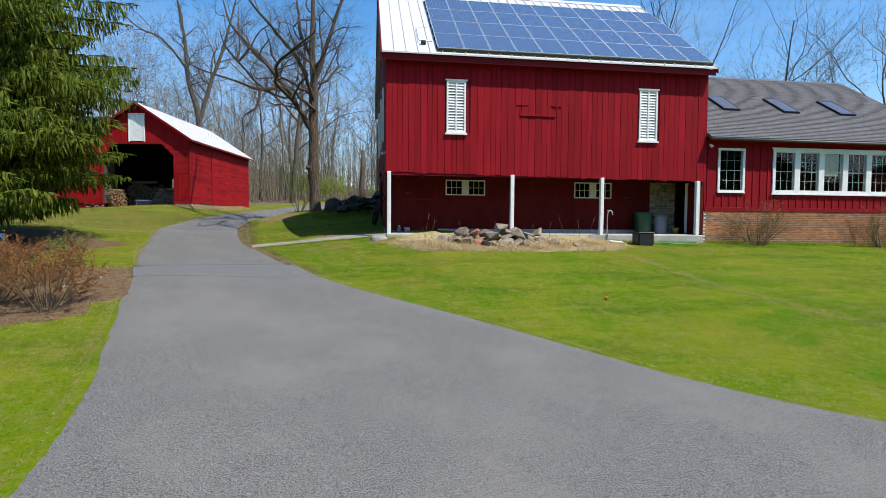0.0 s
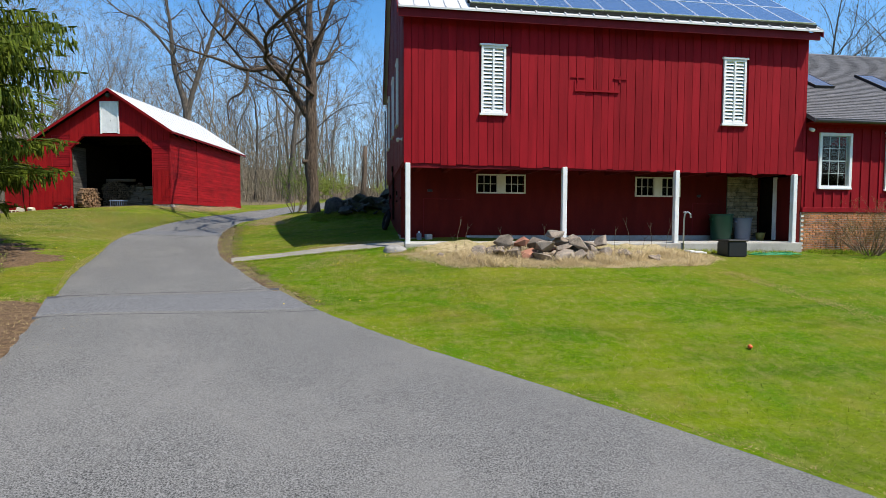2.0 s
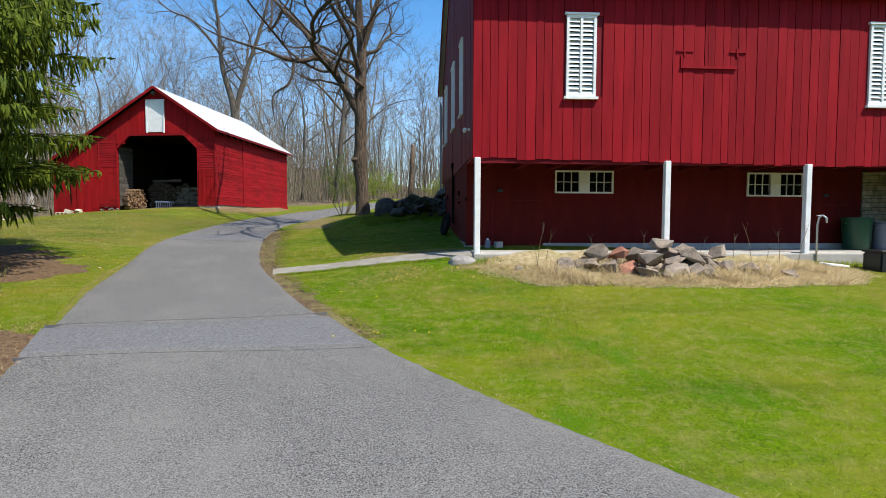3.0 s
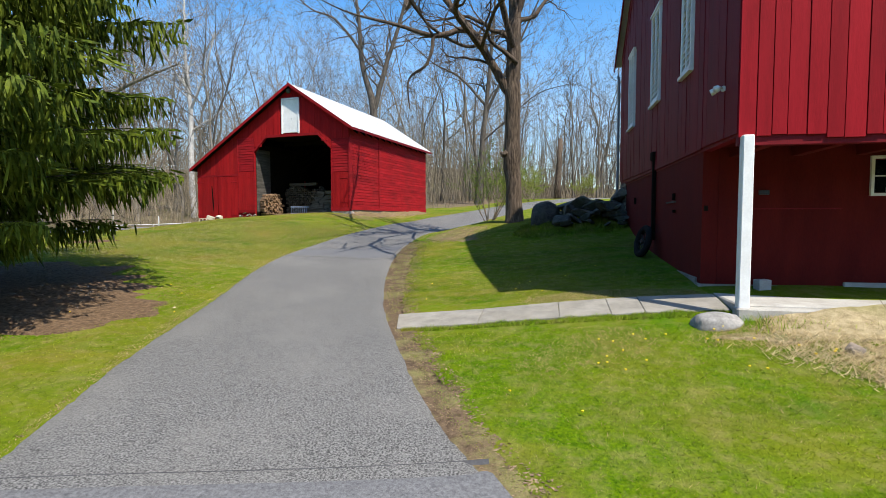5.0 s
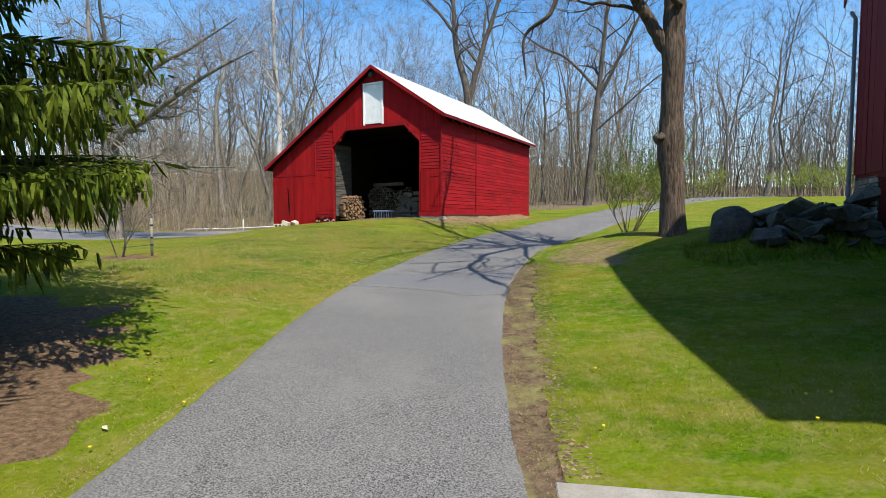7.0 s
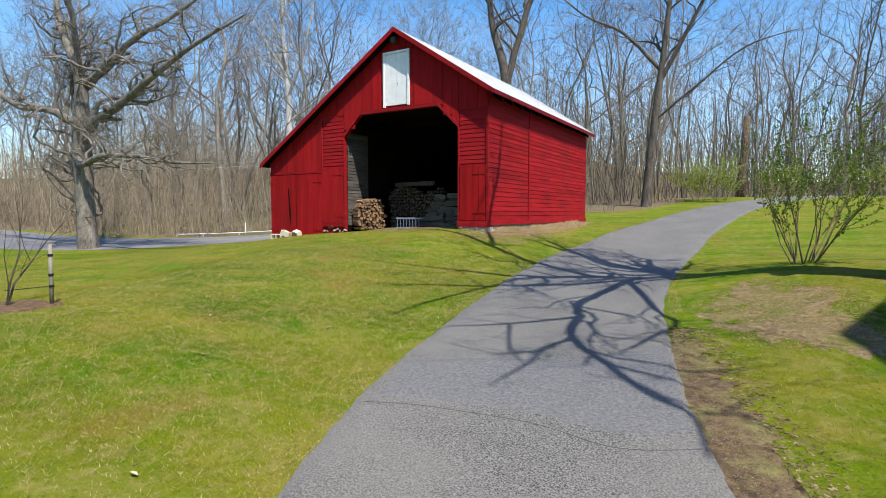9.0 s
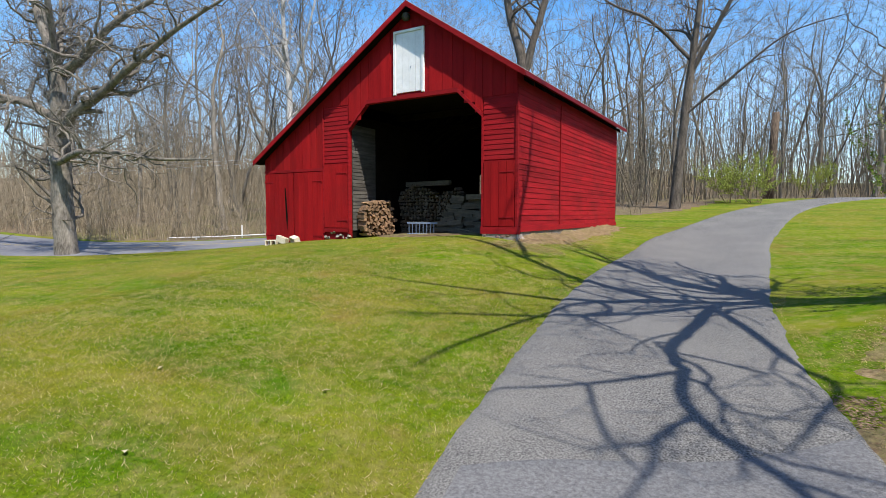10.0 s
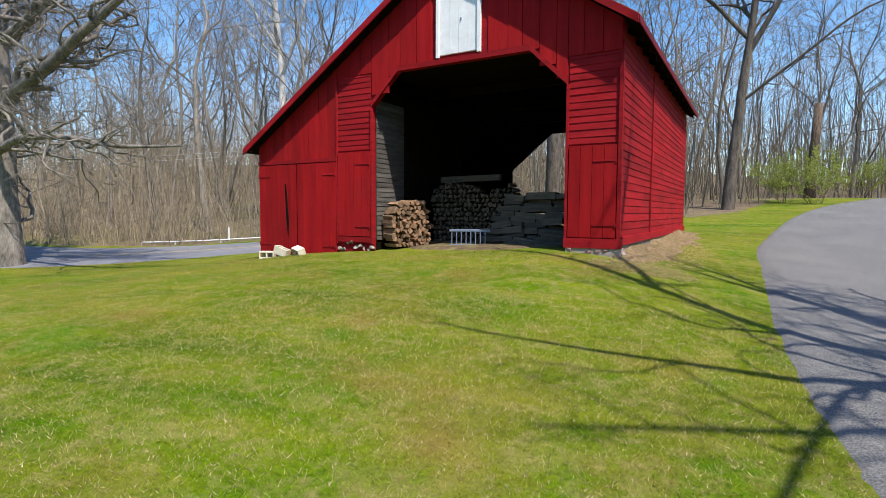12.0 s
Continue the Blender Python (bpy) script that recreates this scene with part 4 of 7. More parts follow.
def brush():
    """Bare undergrowth under the trees: thin stems with a few twigs each."""
    rng = random.Random(33)
    vfs = []
    n = 0
    while n < 2900:
        if rng.random() < 0.6:
            x, y = rng.uniform(-80, -8), 47 + 40 * rng.random() ** 1.6
        else:
            x, y = rng.uniform(-10, 55), 56 + 36 * rng.random() ** 1.4
        if not in_woods(x, y) or (-4 < x < 18 and abs(y - (66 + 0.75 * (x - 4))) < 4):
            continue
        n += 1
        h = rng.uniform(1.2, 4.4) * (1.7 if x < -20 else (1.3 if x < -8 else 0.9))
        d = Vector((rng.gauss(0, 0.25), rng.gauss(0, 0.25), 1)).normalized()
        p0 = Vector((x, y, gz(x, y) - 0.1))
        p1, p2 = p0 + d * h * 0.5, p0 + d * h + Vector((rng.gauss(0, 0.3), rng.gauss(0, 0.3), 0))
        r = rng.uniform(0.008, 0.022)
        vfs.append(tube([p0, p1, p2], [r, r * 0.7, r * 0.25], 3, False))
        for k in range(5):
            q = p0.lerp(p1, rng.random()) if k < 2 else p1.lerp(p2, rng.random() * 0.9)
            e = q + Vector((rng.gauss(0, 0.45), rng.gauss(0, 0.45), rng.uniform(0.2, 0.9))) * h * 0.3
            vfs.append(tube([q, e], [r * 0.5, r * 0.2], 3, False))
    # thicket along the far edge of the road
    n = 0
    while n < 1700:
        x, y = rng.uniform(-66, -18), rng.uniform(43, 70)
        if not in_woods(x, y) or in_woods(x, y - 5.5):
            continue
        n += 1
        h, r = rng.uniform(1.2, 5.5), rng.uniform(0.008, 0.024)
        p0 = Vector((x, y, gz(x, y) - 0.1))
        top = p0 + Vector((rng.gauss(0, 0.16) * h, rng.gauss(0, 0.16) * h, h))
        vfs.append(tube([p0, p0.lerp(top, 0.5) + Vector((rng.gauss(0, 0.12), rng.gauss(0, 0.12), 0)), top], [r, r * 0.7, r * 0.2], 3, False))
        for k in range(4):
            q = p0.lerp(top, rng.uniform(0.1, 0.95))
            vfs.append(tube([q, q + Vector((rng.gauss(0, 0.5), rng.gauss(0, 0.5), rng.uniform(0.1, 0.8)))], [r * 0.5, r * 0.15], 3, False))
    # thin far stems that close the view between the nearer trees
    for k in range(5600):
        x, y = (rng.uniform(-130, 90), rng.uniform(92, 150)) if k < 2000 else ((rng.uniform(-110, -16), rng.uniform(58, 112)) if k < 4000 else (rng.uniform(-16, 60), rng.uniform(60, 112)))
        if not in_woods(x, y - 3) or (-4 < x < 18 and abs(y - (66 + 0.75 * (x - 4))) < 4):
            continue
        p0 = Vector((x, y, gz(x, y) - 0.3))
        h, r = rng.uniform(5, 15), rng.uniform(0.022, 0.070)
        top = p0 + Vector((rng.gauss(0, 0.8), rng.gauss(0, 0.8), h))
        vfs.append(tube([p0, p0.lerp(top, 0.5) + Vector((rng.gauss(0, 0.5), rng.gauss(0, 0.5), 0)), top], [r, r * 0.6, r * 0.15], 3, False))
        for _ in range(7):
            q = p0.lerp(top, rng.uniform(0.15, 0.95))
            e = q + Vector((rng.gauss(0, 1.7), rng.gauss(0, 1.7), rng.uniform(0.6, 2.8)))
            vfs.append(tube([q, e], [r * 0.3, r * 0.1], 3, False))
    ob = part("undergrowth", joined(*vfs), BRUSH)
    tagged(ob, "brown leafless undergrowth beneath the woodland trees", "undergrowth", kind="stuff")


brush()

big = tree_of("shade_tree", [
    [(-1.70, 32.7, 2.9, 0.52), (-1.72, 32.7, 3.5, 0.34), (-1.78, 32.7, 4.6, 0.275), (-1.84, 32.7, 5.8, 0.32), (-1.82, 32.7, 6.6, 0.265), (-1.83, 32.7, 8.1, 0.285), (-1.80, 32.72, 9.0, 0.265), (-1.80, 32.75, 9.9, 0.25), (-1.77, 32.8, 10.9, 0.22), (-1.9, 32.9, 12.6, 0.17), (-1.84, 33.1, 15.3, 0.12), (-2.2, 33.3, 18.5, 0.05)],
    [(-1.9, 32.7, 7.95, 0.2), (-2.2, 32.65, 8.5, 0.165), (-2.69, 32.45, 9.3, 0.14), (-3.3, 32.1, 10.2, 0.12), (-4.5, 31.5, 9.9, 0.09), (-5.75, 31.2, 10.25, 0.06), (-7.4, 31.0, 10.7, 0.032), (-8.6, 31.0, 11.3, 0.012)],
    [(-3.3, 32.1, 10.2, 0.13), (-4.4, 32.6, 11.7, 0.11), (-5.35, 33.2, 12.7, 0.09), (-6.6, 33.9, 14.2, 0.06), (-7.2, 34.3, 16.2, 0.025)],
    [(-5.35, 33.2, 12.7, 0.08), (-6.0, 34.6, 12.6, 0.07), (-6.64, 35.8, 12.6, 0.065), (-6.6, 36.3, 13.6, 0.055), (-6.8, 36.8, 14.9, 0.04), (-6.9, 37.3, 16.5, 0.02)],
    [(-1.72, 32.8, 10.9, 0.15), (-1.0, 32.6, 12.9, 0.12), (-0.36, 32.4, 14.8, 0.09), (0.6, 32.0, 17.0, 0.03)],
    [(-1.8, 32.9, 12.0, 0.13), (-2.6, 33.8, 13.7, 0.10), (-2.9, 34.8, 15.6, 0.07), (-3.3, 35.4, 18.0, 0.02)],
    [(-1.78, 32.7, 9.6, 0.12), (-2.3, 31.2, 11.2, 0.10), (-3.2, 29.6, 12.2, 0.075), (-4.4, 28.4, 13.4, 0.05), (-5.2, 27.4, 14.6, 0.02)],
    [(-2.69, 32.45, 9.3, 0.11), (-2.88, 31.91, 9.49, 0.1), (-3.15, 30.33, 9.62, 0.09), (-3.34, 29.21, 9.75, 0.085), (-3.15, 28.39, 9.88, 0.078), (-2.93, 27.14, 10.09, 0.072), (-2.23, 26.07, 10.31, 0.06), (-1.55, 25.16, 10.53, 0.048), (-1.01, 24.66, 10.8, 0.036), (-0.88, 23.88, 10.93, 0.02)],
    [(-2.88, 31.91, 9.49, 0.075), (-2.19, 29.25, 9.69, 0.058), (-1.68, 28.28, 9.94, 0.048), (-1.88, 27.2, 10.23, 0.036), (-2.05, 26.32, 10.55, 0.015)],
    [(-3.0, 32.3, 9.75, 0.07), (-3.6, 32.1, 9.7, 0.06), (-4.55, 31.25, 10.12, 0.052), (-5.01, 29.59, 10.57, 0.045), (-5.38, 27.83, 10.96, 0.035), (-5.37, 26.79, 11.29, 0.015)],
    [(-3.14, 28.31, 9.88, 0.045), (-3.79, 27.36, 10.43, 0.035), (-4.51, 26.56, 11.01, 0.015)],
    [(-3.79, 27.36, 10.43, 0.032), (-3.43, 26.31, 10.53, 0.028), (-2.95, 25.59, 10.77, 0.012)],
    [(-2.91, 27.04, 10.08, 0.045), (-3.09, 26.43, 10.34, 0.036), (-3.02, 25.89, 10.49, 0.03), (-3.06, 24.76, 10.91, 0.012)],
    [(-2.23, 26.07, 10.31, 0.038), (-1.56, 25.7, 10.59, 0.03), (-0.98, 25.4, 10.9, 0.012)],
    [(-4.5, 31.5, 9.9, 0.075), (-4.7, 31.3, 8.9, 0.055), (-5.3, 31.0, 8.3, 0.04), (-5.2, 30.8, 7.2, 0.015)],
], 5, BARK_FURROW, (8, 6, 5), wander=0.24)
bm = bmesh.new()
bmesh.ops.create_icosphere(bm, subdivisions=3, radius=0.24, matrix=pose(-2.0, 32.64, 5.86) @ Matrix.Diagonal((1.0, 1.0, 0.62, 1)))
for v in bm.verts:
    v.co += (v.co - Vector((-2.0, 32.64, 5.86))) * 0.5 * noise.noise(v.co * 5)
smooth(part("burl", bm, BARK_FURROW, big))
tagged(big, "large bare shade tree with a knotted grey trunk", "tree")
left = tree_of("roadside_tree", [
    [(-31.25, 40.2, 2.2, 0.62), (-31.25, 40.2, 3.2, 0.50), (-31.4, 40.2, 5.5, 0.46), (-31.35, 40.2, 7.5, 0.45), (-31.3, 40.2, 10.5, 0.30), (-31.9, 40.2, 12.0, 0.24), (-32.9, 40.3, 14.2, 0.16), (-33.4, 40.6, 17.5, 0.05)],
    [(-31.2, 40.1, 7.8, 0.27), (-30.0, 40.0, 8.7, 0.23), (-28.2, 39.9, 9.3, 0.19), (-25.95, 39.8, 10.3, 0.15), (-23.5, 39.6, 11.2, 0.10), (-20.5, 39.4, 12.0, 0.03)],
    [(-31.7, 40.1, 7.3, 0.22), (-30.6, 39.6, 6.6, 0.17), (-28.6, 39.2, 6.9, 0.13), (-26.1, 39.0, 6.75, 0.10), (-23.8, 38.9, 6.4, 0.07), (-21.2, 38.8, 6.3, 0.02)],
    [(-31.3, 40.2, 10.4, 0.24), (-29.8, 40.3, 11.0, 0.19), (-28.0, 40.4, 12.2, 0.15), (-25.5, 40.5, 13.0, 0.09), (-22.5, 40.6, 14.2, 0.03)],
    [(-31.6, 40.2, 8.6, 0.25), (-33.2, 39.8, 9.4, 0.20), (-34.8, 39.4, 9.6, 0.15), (-36.4, 39.0, 10.9, 0.10), (-38.0, 38.6, 12.5, 0.03)],
    [(-32.15, 40.5, 2.2, 0.26), (-32.2, 40.5, 4.5, 0.22), (-32.45, 40.6, 7.5, 0.19), (-32.9, 40.9, 10.5, 0.14), (-33.6, 41.2, 14.5, 0.04)],
    [(-31.6, 40.2, 9.8, 0.20), (-32.4, 41.0, 11.4, 0.15), (-33.8, 42.0, 13.0, 0.10), (-34.5, 42.5, 16.0, 0.03)],
    [(-31.3, 40.2, 10.8, 0.18), (-30.2, 39.2, 13.2, 0.13), (-29.6, 38.4, 15.5, 0.08), (-28.6, 38.0, 17.8, 0.02)],
], 9, BARK_LICHEN, (9, 6, 5), dense=2.3, wander=0.40, girth=0.9)
tagged(left, "bare spreading roadside tree with pale lichen bark", "tree")
pale = tree_of("sycamore", [
    [(-34.5, 60, 2.5, 0.42), (-34.8, 60, 8, 0.36), (-34.7, 60, 14, 0.30), (-35.2, 60, 20, 0.2), (-35.0, 60, 27, 0.06)],
    [(-34.8, 60, 14, 0.2), (-33.0, 59.6, 17, 0.15), (-31.5, 59.3, 21, 0.05)],
    [(-34.9, 60, 16, 0.2), (-37.0, 60.4, 18.5, 0.14), (-39.0, 60.6, 21.5, 0.05)],
    [(-34.8, 60, 12, 0.14), (-32.2, 60.0, 13.4, 0.1), (-30.2, 60.0, 14.6, 0.03)],
], 31, BARK_PALE, (5, 4, 3), 4, (10, 7, 4, 3, 3), girth=0.75)
tagged(pale, "tall bare sycamore with white upper trunk", "tree")
fork = tree_of("forked_tree", [
    [(-14.5, 54.7, 4, 0.5), (-14.5, 54.7, 9, 0.42), (-14.4, 54.7, 12.5, 0.38), (-15.3, 54.7, 16, 0.26), (-15.6, 54.7, 20, 0.18), (-16.5, 54.7, 25, 0.05)],
    [(-14.4, 54.7, 12, 0.32), (-13.4, 54.7, 15.5, 0.25), (-12, 54.7, 19.5, 0.18), (-10.6, 54.7, 25, 0.05)],
    [(-15.4, 54.7, 17, 0.16), (-17.4, 54.3, 19.5, 0.12), (-19.4, 54, 20.4, 0.08), (-21.5, 53.7, 22.5, 0.03)],
], 61, BARK, (6, 5, 4), 4, (10, 7, 4, 3, 3), dense=1.5, girth=0.75)
tagged(fork, "tall forked bare tree behind the shed", "tree")
gate = tree_of("drive_tree", [
    [(-6.4, 58.7, 4.4, 0.55), (-6.2, 58.7, 7.5, 0.42), (-5.9, 58.7, 11, 0.36), (-5.6, 58.7, 14, 0.28), (-5.2, 58.6, 18.5, 0.2), (-4.8, 58.6, 24, 0.05)],
    [(-5.7, 58.7, 12.5, 0.24), (-3.9, 58.2, 16.0, 0.18), (-2.2, 58.0, 19.5, 0.12), (-0.5, 57.8, 23, 0.04)],
    [(-5.8, 58.7, 13.2, 0.2), (-8.0, 58.6, 15.6, 0.15), (-10.2, 58.4, 16.8, 0.1), (-12.6, 58.2, 19, 0.04)],
    [(-6.1, 58.7, 10, 0.14), (-4.0, 58.0, 11.6, 0.11), (-1.4, 57.4, 13.6, 0.07), (1.2, 57.0, 14.2, 0.02)],
], 71, BARK, (7, 5, 4), 4, (10, 7, 4, 3, 3), dense=1.5, girth=0.62)
tagged(gate, "tall bare tree beside the upper driveway", "tree")
snag = thing("broken_snag", label="dead broken-topped tree trunk without branches", category="tree")
smooth(part("trunk", tube([(0.55, 74, gz(0.55, 74) - 0.3), (0.6, 74, 7.4), (0.75, 74, 9.6), (0.85, 74, 12.4)], [0.42, 0.34, 0.31, 0.27], 10), BARK_FURROW, snag))
# woodland floor: leaf litter takes over from grass past the mown edge
ground.data.materials.append(LITTER)
_v = ground.data.vertices
for poly in ground.data.polygons:
    c = poly.center
    if c.y > 44 and in_woods(c.x, c.y):
        poly.material_index = 1

# ---- barn: windows, panels, fittings ----
FRONT = lambda u, d, z: (u, BY0 + d, z)
SIDE = lambda u, d, z: (BX0 + d, u, z)
UNDER = lambda u, d, z: (u, BYU + d, z)
HFRONT = lambda u, d, z: (u, HY + d, z)


def put(vf, place):
    return fixed(([place(*v) for v in vf[0]], vf[1]))


def shuttered_window(place, u0, u1, z0, z1, parent):
    f = 0.065
    m = (u0 + u1) / 2
    win = part("shuttered_window", put(boxes((u0, u0 + f, -0.075, 0.02, z0, z1), (u1 - f, u1, -0.075, 0.02, z0, z1), (u0 + f, u1 - f, -0.075, 0.02, z1 - f, z1), (u0 + f, u1 - f, -0.075, 0.02, z0, z0 + f), (m - 0.03, m + 0.03, -0.07, 0.02, z0 + f, z1 - f)), place), WHITE, parent, "white louvred shutter window")
    part("sill", put(boxes((u0 - 0.05, u1 + 0.05, -0.11, -0.0, z0 - 0.06, z0 - 0.001)), place), WHITE, win)
    part("hood", put(boxes((u0 - 0.05, u1 + 0.05, -0.10, -0.0, z1 + 0.001, z1 + 0.05)), place), WHITE, win)
    n = 17
    for c in ((u0 + f, m - 0.03), (m + 0.03, u1 - f)):
        for i in range(n):
            z = z0 + f + (z1 - z0 - 2 * f) * (i + 0.5) / n
            h = (z1 - z0) / n * 0.46
            q = [(c[0], -0.062, z - h), (c[1], -0.062, z - h), (c[1], -0.052, z - h), (c[0], -0.052, z - h), (c[0], -0.012, z + h * 0.75), (c[1], -0.012, z + h * 0.75), (c[1], -0.002, z + h * 0.75), (c[0], -0.002, z + h * 0.75)]
            part("slat", put((q, [(0, 3, 2, 1), (4, 5, 6, 7), (0, 1, 5, 4), (1, 2, 6, 5), (2, 3, 7, 6), (3, 0, 4, 7)]), place), WHITE, win)
    # near-black sheet added behind the slats in place of indoor shade
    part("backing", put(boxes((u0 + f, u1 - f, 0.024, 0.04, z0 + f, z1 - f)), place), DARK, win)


for q in ((4.07, 4.78, 6.0, 7.88), (11.54, 12.28, 5.92, 7.85)):
    shuttered_window(FRONT, *q, barn)
for q in ((22.70, 23.42, 6.08, 8.05), (25.43, 26.39, 6.15, 8.2), (28.98, 29.95, 6.18, 8.3)):
    shuttered_window(SIDE, *q, barn)


def pane_window(place, u0, u1, z0, z1, parent, frame_mat, cols, rows, frame=0.07, deep=0.06, name="window", label="", bar=0.008, inner=0.0):
    """A framed sash with muntins and single panes."""
    win = part(name, put(boxes((u0, u0 + frame, -0.05, deep, z0, z1), (u1 - frame, u1, -0.05, deep, z0, z1), (u0 + frame, u1 - frame, -0.05, deep, z1 - frame, z1), (u0 + frame, u1 - frame, -0.05, deep, z0, z0 + frame)), place), frame_mat, parent, label)
    a, b, c, d = u0 + frame, u1 - frame, z0 + frame, z1 - frame
    w, h = (b - a) / cols, (d - c) / rows
    for i in range(1, cols):
        part("muntin", put(boxes((a + w * i - bar, a + w * i + bar, -0.012 + inner, 0.03, c, d)), place), frame_mat, win)
    for j in range(1, rows):
        t = (0.016 if inner else 0.022) if rows == 4 and j == 2 else bar
        part("muntin", put(boxes((a, b, -0.010 - t / 4 + (inner if t < 0.02 else 0), 0.028, c + h * j - t, c + h * j + t)), place), frame_mat, win)
    for i in range(cols):
        for j in range(rows):
            g = part("pane", put(boxes((a + w * i, a + w * (i + 1), 0.006, 0.011, c + h * j, c + h * (j + 1))), place), GLASS, win)
            g.visible_shadow = False
    return win


for u0, u1, z0, z1 in ((4.31, 5.91, 3.83, 4.44), (9.67, 11.28, 3.78, 4.43)):
    m = (u0 + u1) / 2
    pane_window(UNDER, u0, m - 0.10, z0, z1, barn, CREAM, 3, 2, 0.042, 0.05, "window", "small cream six-pane window")
    pane_window(UNDER, m + 0.10, u1, z0, z1, barn, CREAM, 3, 2, 0.042, 0.05, "window", "small cream six-pane window")
    # near-black sheet added behind the panes so the inside reads unlit
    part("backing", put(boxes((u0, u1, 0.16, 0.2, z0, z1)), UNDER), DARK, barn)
    part("mullion", put(boxes((m - 0.099, m + 0.099, -0.045, 0.05, z0, z1)), UNDER), CREAM, barn)

# hay door seam, bar and hinges
part("hay_door_seam", put(boxes((7.51, 7.53, -0.046, -0.034, 6.78, 8.45)), FRONT), RED, barn)
part("door_bar", put(boxes((6.83, 8.20, -0.075, -0.034, 6.71, 6.77)), FRONT), RED, barn)
for u in (6.72, 8.02):
    part("strap_hinge", put(boxes((u, u + 0.42, -0.06, -0.034, 7.10, 7.13), (u + 0.18, u + 0.22, -0.055, -0.034, 7.0, 7.2)), FRONT), RED, barn)
part("door_rail", put(boxes((6.83, 6.87, -0.055, -0.034, 6.77, 7.02)), FRONT), RED, barn)
part("door_outline", put(boxes((2.62, 2.64, -0.012, 0, 2.45, 3.63), (2.62, 3.95, -0.012, 0, 3.63, 3.65)), UNDER), RED_SIDE, barn)
part("latch", put(boxes((2.75, 2.90, -0.04, 0, 3.86, 3.93)), UNDER), BLACK, barn)
part("door_outline", put(boxes((11.75, 11.77, -0.012, 0, 2.45, 3.55), (11.75, 12.75, -0.012, 0, 3.55, 3.57)), UNDER), RED_SIDE, barn)
part("latch", put(boxes((11.9, 12.02, -0.04, 0, 3.78, 3.86)), UNDER), BLACK, barn)
# strip of cladding and iron on the side wall
part("timber", put(boxes((25.86, 25.98, -0.07, -0.001, 3.0, 4.84), (25.78, 26.06, -0.10, -0.001, 4.84, 5.02)), SIDE), DARK, barn)
for u, z, h in ((23.9, 3.85, 0.18), (23.86, 3.6, 0.08), (21.7, 3.6, 0.12), (28.6, 3.9, 0.25)):
    part("iron_latch", put(boxes((u, u + 0.05, -0.05, -0.0, z, z + h * 0.7)), SIDE), DARK, barn)
part("iron_strap", put(boxes((23.9, 24.7, -0.012, 0.011, 3.80, 3.83)), SIDE), OLD_WOOD, barn)
part("trim", put(boxes((BYU, 30.6, -0.034, 0.0, 4.60, 4.66)), SIDE), RED_SIDE, barn)
part("rake_trim", fixed(prism([(20.45, roof_z(20.45) - 0.72), (RIDGE_Y, roof_z(RIDGE_Y) - 0.72), (RIDGE_Y, roof_z(RIDGE_Y) - 0.78), (20.45, roof_z(20.45) - 0.78)], BX0 - 0.045, BX0 - 0.032, "x")), RED_SIDE, barn)
part("rake_trim", fixed(prism([(31.85, roof_z(31.85) - 0.72), (RIDGE_Y, roof_z(RIDGE_Y) - 0.72), (RIDGE_Y, roof_z(RIDGE_Y) - 0.78), (31.85, roof_z(31.85) - 0.78)], BX0 - 0.045, BX0 - 0.032, "x")), RED_SIDE, barn)
# eave drip edge
part("drip_edge", boxes((BX0 - 0.20, BX1 + 0.12, 19.975, 19.998, EAVE_Z - 0.045, EAVE_Z + 0.004)), METAL_ROOF, barn)
part("ridge_cap", fixed(prism([(RIDGE_Y - 0.22, roof_z(RIDGE_Y - 0.22) + 0.03), (RIDGE_Y, roof_z(RIDGE_Y) + 0.06), (RIDGE_Y + 0.22, roof_z(RIDGE_Y - 0.22) + 0.03), (RIDGE_Y, roof_z(RIDGE_Y) + 0.03)], BX0 - 0.20, BX1 + 0.12, "x")), METAL_ROOF, barn)
# downspout at the rear corner
smooth(part("downspout", tube([(BX0 - 0.12, BY1 + 0.25, 8.35), (BX0 - 0.10, BY1 + 0.05, 8.15), (BX0 - 0.10, BY1 + 0.05, 4.15), (BX0 - 0.25, BY1 + 0.05, 3.98), (BX0 - 1.6, BY1 + 0.1, 3.72)], [0.042] * 5, 8), SPOUT, barn, "dull grey metal downspout"))


def rubble(name, place, u0, u1, z0, z1, parent, material, lo=0.07, hi=0.15, proud=0.05):
    """Courses of single flat stones over a mortar core."""
    z = z0
    while z < z1 - 0.03:
        h = min(RNG.uniform(lo, hi), z1 - z)
        u = u0
        while u < u1 - 0.04:
            w = min(RNG.uniform(0.16, 0.52), u1 - u)
            if u1 - u - w < 0.1:
                w = u1 - u
            p = RNG.uniform(0.2, 1) * proud
            bm = bmesh.new()
            vs, fs = boxes((u + 0.008, u + w - 0.008, -p, 0.0, z + 0.008, z + h - 0.006))
            bv = [bm.verts.new(place(*(c + RNG.uniform(-0.008, 0.008) for c in v))) for v in vs]
            for f in fs:
                bm.faces.new([bv[i] for i in f])
            bmesh.ops.recalc_face_normals(bm, faces=list(bm.faces))
            bmesh.ops.bevel(bm, geom=list(bm.edges), offset=0.012, segments=1, affect="EDGES")
            part(name, bm, material, parent)
            u += w
        z += h


